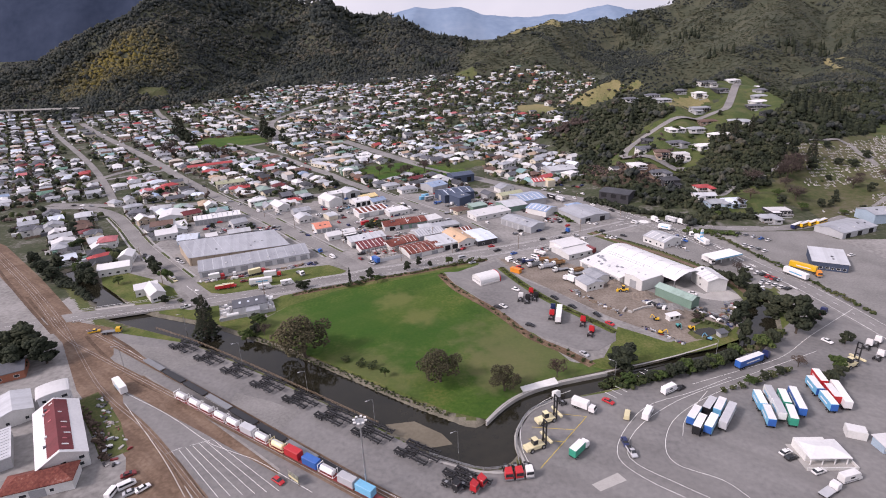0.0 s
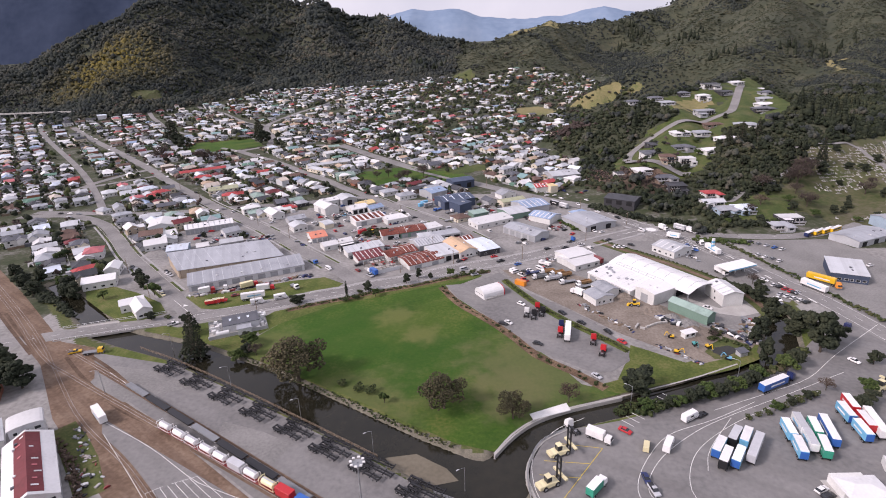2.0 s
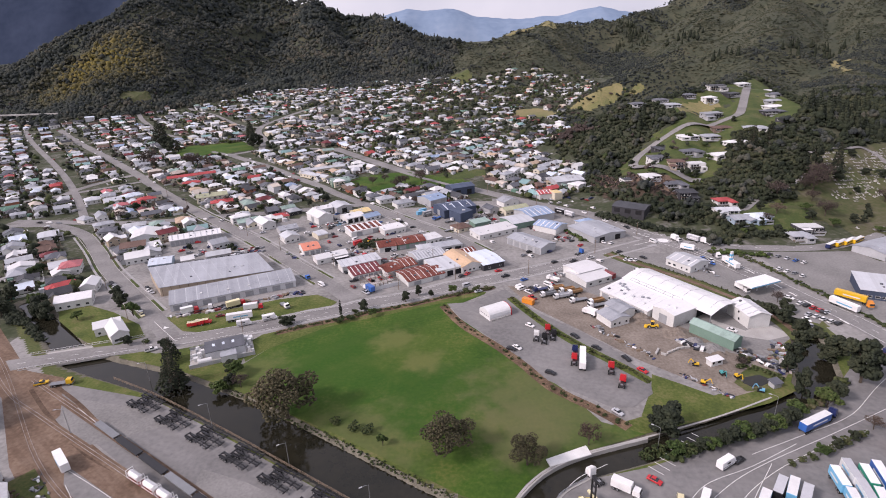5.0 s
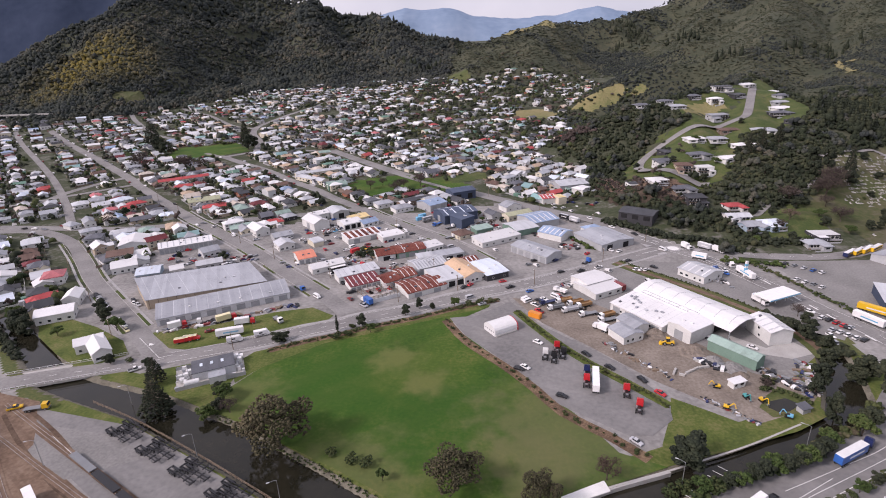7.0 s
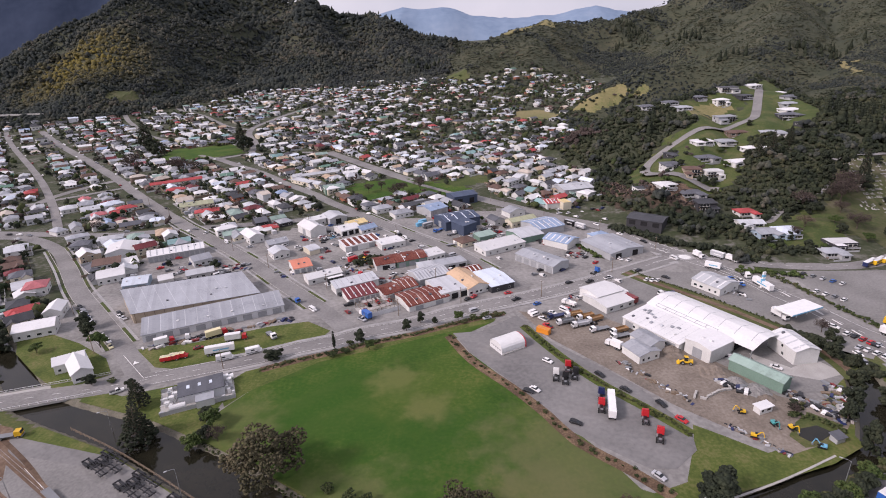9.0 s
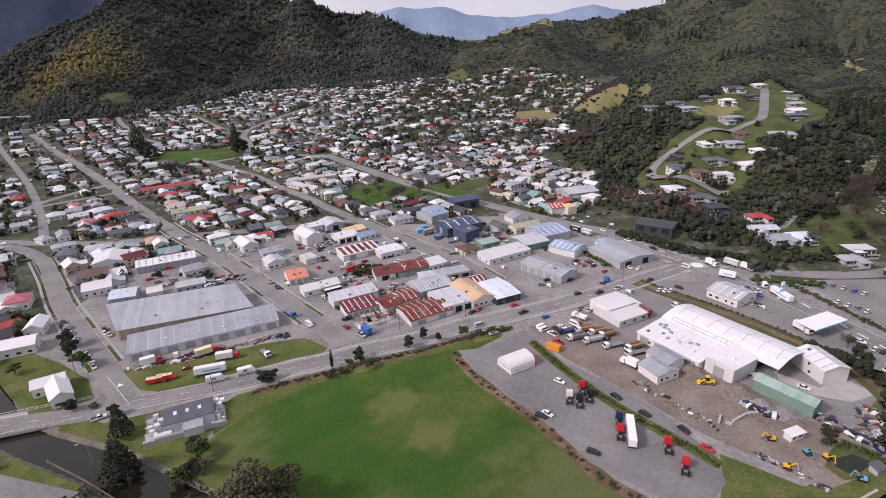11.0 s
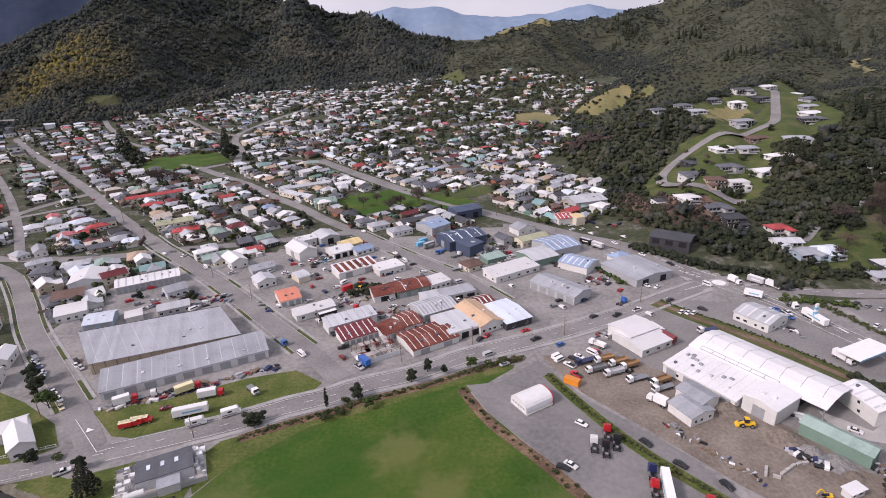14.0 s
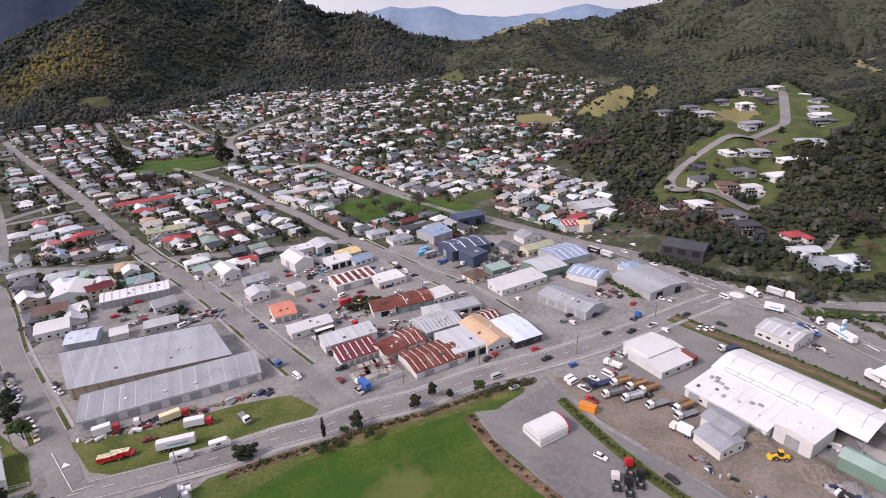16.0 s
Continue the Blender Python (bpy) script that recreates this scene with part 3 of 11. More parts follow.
CROSS = [(-395, 432), (-326, 426), (-287, 424), (-246, 432), (-230, 437), (-180, 446), (-112, 463)]
CROSS2 = [(-411, 502), (-412, 529), (-399, 562), (-382, 584)]
PARK_ST = [(-314, 664), (-284, 684), (-248, 677), (-225, 684), (-200, 680), (-180, 668)]
VALLEY_ST = [(-284, 684), (-299, 741), (-330, 800), (-342, 850), (-335, 900), (-324, 956), (-304, 1020), (-289, 1090)]
WEST_ST = [(-614, 975), (-569, 919), (-490, 823), (-430, 775)]
NORTH_ST = [(-547, 1029), (-476, 972), (-388, 866), (-342, 835)]
HILL = [(300, 706), (288, 682), (270, 646), (251, 608), (238, 588), (214, 577), (180, 567), (152, 557), (132, 541), (122, 516), (126, 490), (142, 473), (159, 462)]
lift = 0.06
for nm, pts, w in (("road_main", MAIN, 10), ("road_highway", HWY, 12), ("road_branch", BRANCH, 9), ("road_a", ST_A, 9), ("road_b", ST_B, 9.5), ("road_c", ST_C, 9), ("road_cross", CROSS, 10), ("road_cross_far", CROSS2, 9), ("road_park", PARK_ST, 8.5), ("road_valley", VALLEY_ST, 9), ("road_west", WEST_ST, 7.5), ("road_north", NORTH_ST, 7.5)):
    lift += 0.012
    ribbon(nm, pts, w, lift, "road_asphalt", "worn grey asphalt street", "road")
ribbon("road_hill", HILL, 8, 0.7, "road_asphalt", "grey road climbing the hill", "road")
MARKS = 0.30
# footpaths and kerbs beside the streets
for pts, w, sides in ((MAIN[5:], 10, (1, -1)), (ST_A[:6], 9, (1, -1)), (ST_B[:7], 9.5, (1, -1)), (ST_C[:6], 9, (1, -1))):
    for s in sides:
        inner = pts[1:]
        ribbon("kerb", inner, 0.3, 0.2, "concrete", "pale concrete kerb", "kerb", offset=s * (w / 2 + 0.15))
        if pts[0] == MAIN[5]:
            ribbon("footpath", inner, 1.5, 0.19, "footpath", "grey concrete footpath", "footpath", offset=s * (w / 2 + 1.1))
        else:
            ribbon("verge", inner, 1.5, 0.17, "verge_grass", "thin broken grass verge", "grass", offset=s * (w / 2 + 1.05), step=3.0, dashes=(16.0, 42.0))
            ribbon("footpath", inner, 1.3, 0.19, "footpath", "grey concrete footpath", "footpath", offset=s * (w / 2 + 2.5))
for pts in (MAIN, HWY[5:], BRANCH):
    ribbon("centre_line", pts, 0.17, MARKS, "white_line", "dashed white centre line", "road marking", step=1.5, dashes=(3.0, 10.0))
for s in (-1, 1):
    ribbon("edge_line", HWY[8:], 0.22, MARKS, "white_line", "white edge line", "road marking", offset=s * 4.6)
    ribbon("edge_line", MAIN[5:16], 0.16, MARKS, "white_line", "white edge line", "road marking", offset=s * 4.2)

# ---- ground areas ----
slab("lawn_field", [(-11, 152), (-5, 161), (3, 168), (16, 175), (36, 183), (23, 189), (14, 206), (-5, 233), (-29, 266), (-33, 274), (-15, 290), (-60, 269), (-89, 256), (-111, 236), (-119, 221), (-120, 210), (-96, 197), (-67, 181.5), (-43, 167), (-24, 156)], 0.05, "lawn", "broad mown reserve lawn with worn patches", "grass")
slab("yard_asphalt", [(-186, 210), (-142, 200), (-109, 182), (-78, 164), (-49, 147), (-29, 134), (-12, 128), (0, 130), (-1, 140), (0, 147), (5, 157), (14, 163), (32, 168), (60, 179), (88, 192), (108, 205), (128, 225), (165, 260), (185, 150), (185, 80), (-60, 80), (-75, 127), (-104, 147), (-142, 172), (-171, 190)], 0.04, "asphalt", "dark asphalt of the freight yard", "asphalt")
slab("asphalt_patch", [(-172, 200), (-150, 196), (-127, 186), (-150, 175), (-172, 187)], 0.06, "pale_seal", "paler seal at the end of the yard", "asphalt")
slab("asphalt_patch", [(-106, 165), (-90, 160), (-77, 154), (-82, 143), (-104, 154)], 0.06, "pale_seal", "paler patch of old seal in the yard", "asphalt")
slab("container_lot", [(-152, 166), (-143.8, 161.8), (-103, 140), (-75.4, 125), (-58, 115), (-52, 92), (-84, 92), (-97, 114.7), (-113.4, 131.6), (-133, 146.5), (-146.3, 158)], 0.06, "asphalt", "asphalt loading lot beside the railway", "asphalt")
slab("car_park", [(-34, 279), (-21, 281), (-4, 296), (9, 271), (36, 240), (47, 216), (45, 205), (36, 197), (28, 197), (8, 213), (-10, 241), (-26, 262)], 0.09, "asphalt", "grey chip-seal truck park", "asphalt")
slab("dirt_strip", [(-420, 370), (-344, 328), (-272, 272), (-208, 219), (-188, 214), (-171, 189), (-142, 171), (-104, 146), (-75, 126), (-60, 80), (-95, 80), (-127, 130), (-170, 165), (-203, 200), (-275, 255), (-344, 308), (-420, 350)], 0.03, "dirt", "bare brown railway ground with wheel ruts", "dirt")
for rut in ([(-196, 206), (-176, 190), (-150, 172), (-128, 161), (-100, 146), (-72, 131), (-40, 113)], [(-190, 210), (-168, 196), (-146, 180), (-122, 166)], [(-260, 247), (-225, 219), (-203, 203), (-188, 192)], [(-330, 301), (-290, 268), (-250, 236), (-214, 208)]):
    ribbon("wheel_rut", rut, 1.5, 0.075, "rut_earth", "dark wheel rut worn in the dirt", "dirt", level=0.0, step=3.0)
slab("works_yard", [(-2.7, 300.2), (11.3, 297.3), (35.4, 294.3), (61.5, 268.7), (75.6, 251.0), (84.6, 233.2), (98, 226), (101, 219), (93, 211), (72.6, 203.2), (46.5, 227.3), (27.4, 251.9), (9.3, 273.6)], 0.05, "yard_dirt", "bare dirt and gravel of the contractors yard", "dirt")
slab("depot_yard", [(35.4, 294.3), (21.4, 312.0), (59.5, 338.6), (91.7, 296.3), (111.7, 274.6), (117.8, 247.0), (103.7, 235.2), (83.6, 235.2), (75.6, 251.0), (61.5, 268.7)], 0.045, "pale_seal", "sealed yard round the packhouse", "asphalt")
slab("station_yard", [(65.6, 350.4), (97.7, 343.6), (121.8, 323.9), (137.9, 299.2), (145.9, 269.7), (133.8, 256.9), (121.8, 266.7), (95.7, 302.2), (81.6, 327.8)], 0.05, "pale_seal", "sealed yard of the service area", "asphalt")
slab("rough_bank", [(45.5, 208.6), (37.5, 192.8), (35.4, 183.0), (61.5, 191.9), (83.6, 199.7), (97.7, 207.6), (97.7, 215.5), (69.6, 201.7), (55.5, 212.5), (48.5, 217.5)], 0.03, "lot_grass", "rough grass between yard and river", "grass")
slab("grass_lot", [(-174, 266), (-158, 252), (-150, 251), (-119, 263), (-93, 277), (-91, 282), (-104, 291), (-122, 286), (-150, 272), (-166, 268)], 0.07, "lot_grass", "rough grass lot in front of the warehouse", "grass")
slab("lot_gravel", [(-176, 270), (-172, 265), (-150, 271), (-122, 285), (-104, 290), (-98, 300), (-118, 303), (-150, 290), (-178, 280)], 0.065, "works_ground", "gravel apron along the warehouse", "gravel")
slab("house_lawn", [(-247.7, 290.4), (-204.5, 271.6), (-183.4, 258.8), (-173.4, 247.0), (-187.4, 235.2), (-206.5, 247.0), (-227.6, 262.8)], 0.06, "lot_grass", "green lawn round the riverside houses", "grass")
slab("river_lawn", [(-129.2, 245.1), (-118.2, 238.2), (-119.2, 221), (-121, 212), (-141, 222), (-163, 231), (-151.3, 236)], 0.045, "lot_grass", "grass between the road and the river", "grass")
slab("terminal_park", [(146, 345), (205, 345), (215, 300), (215, 210), (172, 150), (168, 235), (160, 275), (148, 318)], 0.05, "pale_seal", "sealed car park of the terminal", "asphalt")
slab("block_ground", [(-85.0, 296.3), (-50.9, 312.0), (-8.7, 329.8), (-33.8, 368.2), (-71.0, 417.4), (-101.1, 451.9), (-151.3, 417.4), (-143.3, 378.0), (-109.1, 331.7)], 0.035, "works_ground", "gravelled yards of the works block", "gravel")
slab("block_ground", [(9.3, 335.7), (61.5, 362.3), (44.5, 396.7), (11.3, 432.2), (-30.8, 471.6), (-67.0, 461.8), (-38.9, 417.4), (-8.7, 365.2)], 0.035, "works_ground", "gravelled yards of the showroom block", "gravel")
drape("hill_lawn", CLEAR[0], 0.25, "verge_grass", "mown slopes of the hill subdivision", "grass", 5.0)
SPUR_FOOT = [(70, 478), (86, 540), (93, 600), (96, 690), (150, 690), (165, 602), (136, 570), (114, 542), (106, 500), (94, 474)]
CUTTING = [(80, 498), (92, 538), (103, 524), (105, 500), (115, 474), (135, 466), (149, 459), (142, 444), (116, 440), (94, 463)]
drape("bank_cutting", CUTTING, 0.25, "dirt", "bare brown earth bank below the hill houses", "earth bank", 4.0)
WOODED = [(98, 690), (112, 850), (135, 890), (200, 935), (290, 1010), (420, 1200), (430, 900), (260, 740)]
drape("hill_paddock", [(186, 628), (232, 648), (240, 632), (215, 612), (192, 606)], 0.45, "paddock", "dry tan section of the hill", "grass", 4.0)
drape("cemetery", CLEAR[1], 0.25, "cemetery_ground", "grass and gravel of the hillside cemetery", "grass", 6.0)
drape("pale_paddock", CLEAR[2], 0.5, "paddock", "dry yellow paddock on a ridge", "grass", 4.0)
drape("pale_paddock", CLEAR[4], 0.5, "paddock", "small dry clearing on a ridge", "grass", 3.0)
drape("hill_clearing", CLEAR[5], 0.5, "cemetery_ground", "grassy clearing at the foot of the hill", "grass", 5.0)
drape("hill_clearing", CLEAR[6], 0.5, "rough_grass", "grassy slope above the upper town", "grass", 6.0)
ribbon("cemetery_road", [(307, 452), (313, 478), (313, 498), (306, 506), (280, 500), (256, 491)], 4.5, 0.5, "road_asphalt", "narrow sealed cemetery road", "road")
ribbon("cemetery_lane", [(168, 408), (183, 423), (192, 430), (203, 436), (219, 442), (236, 462)], 4.0, 0.5, "pale_seal", "narrow lane climbing to the cemetery", "road")
drape("house_slope", CLEAR[3], 0.25, "verge_grass", "green section below the hill", "grass", 5.0)
drape("lookout", [(150, 1655), (224, 1700), (196, 1588), (160, 1625)], 1.5, "paddock", "bare tan lookout on the ridge", "dirt", 10.0)
drape("green_flat", [(350, 516), (379, 603), (430, 640), (460, 560), (400, 500)], 0.4, "verge_grass", "green flat beside the hill", "grass", 8.0)
mat("cut_earth", [(0.03, 0.026, 0.018), (0.055, 0.042, 0.03), (0.1, 0.072, 0.052)], 0.95, 0.09, 0.7)
drape("hill_cut", [(76, 478), (105, 462), (135, 440), (112, 424), (84, 446)], 0.35, "cut_earth", "brown earth cutting below the hill", "dirt", 3.0)
slab("rail_gravel", [(-420, 351), (-344, 309), (-275, 256), (-222, 216), (-236, 203), (-280, 246), (-350, 285), (-420, 322)], 0.025, "works_ground", "stained gravel beside the railway", "gravel")
drape("ridge_track", [(60, 1585), (78, 1600), (150, 1672), (168, 1660), (120, 1610), (75, 1575)], 2.0, "paddock", "bare tan track along the ridge", "dirt", 8.0)
drape("hill_track", [(500, 860), (512, 880), (548, 985), (580, 972), (574, 962), (550, 970), (520, 870)], 2.0, "paddock", "tan farm track on the hillside", "dirt", 6.0)


def river_banks():
    """Strips of rough grass along both banks of the river."""
    for reach, s in ((RIVER[4:10], 1), (RIVER[4:10], -1), (RIVER[14:22], 1), (RIVER[14:22], -1)):
        line = np.array([p[:2] for p in reach], float)
        half = np.array([p[2] for p in reach], float)
        nrm = normals(line)
        a, b = line + nrm * s * (half + 1.4)[:, None], line + nrm * s * (half + 9.0)[:, None]
        pts = np.stack([a, b], 1).reshape(-1, 2)
        verts = np.column_stack([pts, np.full(len(pts), 0.018)])
        faces = [(2 * i, 2 * i + 1, 2 * i + 3, 2 * i + 2) for i in range(len(line) - 1)]
        tagged(part("river_bank", (verts, faces), "lot_grass"), "rough grass along the river bank", "grass", kind="structure")


river_banks()

ring = [(101 + 5.0 * math.cos(2 * math.pi * i / 28), 367 + 5.0 * math.sin(2 * math.pi * i / 28)) for i in range(28)]
slab("roundabout", ring, 0.36, "footpath", "low paved roundabout island", "roundabout", 0.25)
slab("roundabout_paint", [(101 + 3.4 * math.cos(2 * math.pi * i / 24), 367 + 3.4 * math.sin(2 * math.pi * i / 24)) for i in range(24)], 0.37, "white_line", "worn white paint on the roundabout", "road marking")
for line in ([(74, 404), (84, 388), (93, 375)], [(78, 405), (87, 391), (96, 378)], [(110, 352), (118, 338), (126, 318)], [(114, 354), (122, 339), (131, 317)], [(112, 366), (126, 361), (142, 356)], [(80, 359), (88, 363), (94, 366)], [(104, 376), (99, 381), (92, 390)]):
    ribbon("splay_line", line, 0.35, MARKS + 0.02, "white_line", "white painted splay line", "road marking", step=2.0)
for i in range(7):
    ribbon("hatch_line", [(81 + 1.9 * i, 393 - 3.1 * i), (84.5 + 1.7 * i, 394 - 3.1 * i)], 0.5, MARKS + 0.03, "white_line", "white hatching on the road", "road marking", step=1.0)
    ribbon("arrow_line", [(131 + 2.3 * i, 318 - 9.5 * i), (132.2 + 2.3 * i, 313 - 9.5 * i)], 0.8, MARKS + 0.03, "white_line", "broad white lane dash", "road marking", step=1.0)
for pts in ([(84, 377), (90, 372), (86, 370)], [(88, 358), (95, 362), (94, 357)], [(112, 366), (120, 364), (113, 362)], [(106, 357), (112, 348), (110, 356)]):
    slab("traffic_island", pts, 0.34, "footpath", "pale painted traffic island", "traffic island", 0.2)
for pts in ([(-177, 261), (-158, 244)], [(-158, 244), (-153, 246.5)]):
    ribbon("stop_line", pts, 0.22, MARKS, "white_line", "white line at the street mouth", "road marking", step=2.0)
slab("give_way_mark", [(-169.3, 256.3), (-168.3, 253.6), (-166.2, 255.2)], 0.33, "white_line", "white painted triangle on the road", "road marking")
slab("field_margin", [(-124, 238), (-118, 249), (-97, 259), (-82, 265.5), (-70, 272), (-51, 279.5), (-27, 292), (-14, 293), (-15, 290), (-60, 269), (-89, 256), (-111, 236), (-117, 226)], 0.046, "lot_grass", "grass margin between road and reserve", "grass")

# ---- buildings ----
UNIT = {}


def box_mesh(w, d, h, z=0.0, bm=None, cx=0.0, cy=0.0):
    bm = bm or bmesh.new()
    r = bmesh.ops.create_cube(bm, size=1.0)
    bmesh.ops.transform(bm, verts=r["verts"], matrix=Matrix.Translation((cx, cy, z + h / 2)) @ Matrix.Diagonal((w, d, h, 1)))
    return bm


def empty(name, x, y, rot=0.0, z=None):
    ob = new(name)
    ob.empty_display_size = 0.5
    ob.location = (x, y, float(height(x, y)) if z is None else z)
    ob.rotation_euler[2] = radians(rot)
    return ob


def shell(profile, length, axis):
    """A closed prism: the profile (across, up) drawn out along the other axis, centred."""
    bm = bmesh.new()
    ends = []
    for s in (-length / 2, length / 2):
        ends.append([bm.verts.new((s, a, b) if axis == "x" else (-a, s, b)) for a, b in profile])
    n = len(profile)
    bm.faces.new(ends[0][::-1])
    bm.faces.new(ends[1])
    for i in range(n):
        j = (i + 1) % n
        bm.faces.new((ends[0][i], ends[0][j], ends[1][j], ends[1][i]))
    bmesh.ops.recalc_face_normals(bm, faces=bm.faces)
    return bm


def hip_roof(w, d, h, rise, over, thick=0.22):
    bm = bmesh.new()
    a, b = w / 2 + over, d / 2 + over
    r = max(w - d, 0) / 2 if w > d else 0
    q = max(d - w, 0) / 2 if d > w else 0
    lo = [bm.verts.new(p) for p in ((-a, -b, h - 0.1), (a, -b, h - 0.1), (a, b, h - 0.1), (-a, b, h - 0.1))]
    ev = [bm.verts.new(p) for p in ((-a, -b, h + thick), (a, -b, h + thick), (a, b, h + thick), (-a, b, h + thick))]
    t = h + thick + rise
    if w >= d:
        p, s = bm.verts.new((-r - 0.05, 0, t)), bm.verts.new((r + 0.05, 0, t))
        tops = ((0, 1, s, p), (2, 3, p, s), (1, 2, s, None), (3, 0, p, None))
    else:
        p, s = bm.verts.new((0, -q - 0.05, t)), bm.verts.new((0, q + 0.05, t))
        tops = ((1, 2, s, p), (3, 0, p, s), (0, 1, p, None), (2, 3, s, None))
    for i, j, m, n in tops:
        bm.faces.new([ev[i], ev[j], m] + ([n] if n else []))
    for i in range(4):
        j = (i + 1) % 4
        bm.faces.new((lo[i], lo[j], ev[j], ev[i]))
    bm.faces.new(lo[::-1])
    bmesh.ops.recalc_face_normals(bm, faces=bm.faces)
    return bm


def roof_and_walls(w, d, h, rise, kind, over):
    """Bmeshes of the walls and the roof of a block, its base centred on the origin."""
    th = 0.2
    if kind == "hip":
        return box_mesh(w, d, h), hip_roof(w, d, h, rise, over)
    if kind == "flat":
        wall = box_mesh(w, d, h + 0.35)
        return wall, box_mesh(w - 0.5, d - 0.5, 0.15, h + 0.25)
    if kind == "vault":
        k = 10
        arc = [(-(d / 2) * math.cos(math.pi * i / k), h + rise * math.sin(math.pi * i / k) ** 0.8) for i in range(k + 1)]
        wall = shell([(-d / 2, 0)] + arc + [(d / 2, 0)], w, "x")
        outer = [((d / 2 + over) / (d / 2) * a, b + th) for a, b in arc]
        return wall, shell(outer + [(a, b - 0.15) for a, b in outer[::-1]], w + 2 * over, "x")
    if kind == "mono":
        wall = shell([(-d / 2, 0), (-d / 2, h), (d / 2, h + rise), (d / 2, 0)], w, "x")
        s = rise / d
        top = [(-d / 2 - over, h - s * over + 0.04), (d / 2 + over, h + rise + s * over + 0.04)]
        return wall, shell(top + [(a, b + th) for a, b in top[::-1]], w + 2 * over, "x")
    axis, half, length = ("x", d / 2, w) if kind == "gx" else ("y", w / 2, d)
    wall = shell([(-half, 0), (-half, h), (0, h + rise), (half, h), (half, 0)], length, axis)
    s = rise / half
    top = [(-half - over, h - s * over + 0.04), (0, h + rise + 0.04), (half + over, h - s * over + 0.04)]
    return wall, shell(top + [(a, b + th) for a, b in top[::-1]], length + 2 * over, axis)


def window_mesh():
    """A unit window: frame and a recessed pane, 1 m square, facing -y."""
    if "window" not in UNIT:
        bm = box_mesh(1.0, 0.12, 1.0)
        bm.faces.ensure_lookup_table()
        front = min(bm.faces, key=lambda f: f.calc_center_median().y)
        bmesh.ops.inset_region(bm, faces=[front], thickness=0.09, depth=0.0)
        for v in front.verts:
            v.co.y += 0.06
        front.material_index = 1
        me = bpy.data.meshes.new("window")
        bm.to_mesh(me)
        bm.free()
        me.materials.append(MATS["wall_white"])
        me.materials.append(MATS["glass"])
        UNIT["window"] = me
    return UNIT["window"]


def door_mesh(material):
    key = "door_" + material
    if key not in UNIT:
        bm = box_mesh(1, 0.12, 1)
        for i in range(4):
            box_mesh(0.98, 0.16, 0.02, 0.18 + 0.2 * i, bm)
        me = bpy.data.meshes.new("door")
        bm.to_mesh(me)
        bm.free()
        me.materials.append(MATS[material])
        UNIT[key] = me
    return UNIT[key]


def on_wall(ob_name, me, parent, side, u, z, w, h, bw, bd, label=""):
    """A window or door on a wall. side: front, right, back or left; u: 0 to 1 along it."""
    ob = new(ob_name, me)
    ob.parent = parent
    turn = {"front": 0, "right": 90, "back": 180, "left": 270}[side]
    run, out = (bw, bd / 2) if side in ("front", "back") else (bd, bw / 2)
    ob.matrix_basis = pose(0, 0, 0, 0, 0, turn) @ Matrix.Translation(((u - 0.5) * run, -out - 0.03, z)) @ Matrix.Diagonal((w, 1, h, 1))
    if label:
        ob["label"] = label
    return ob


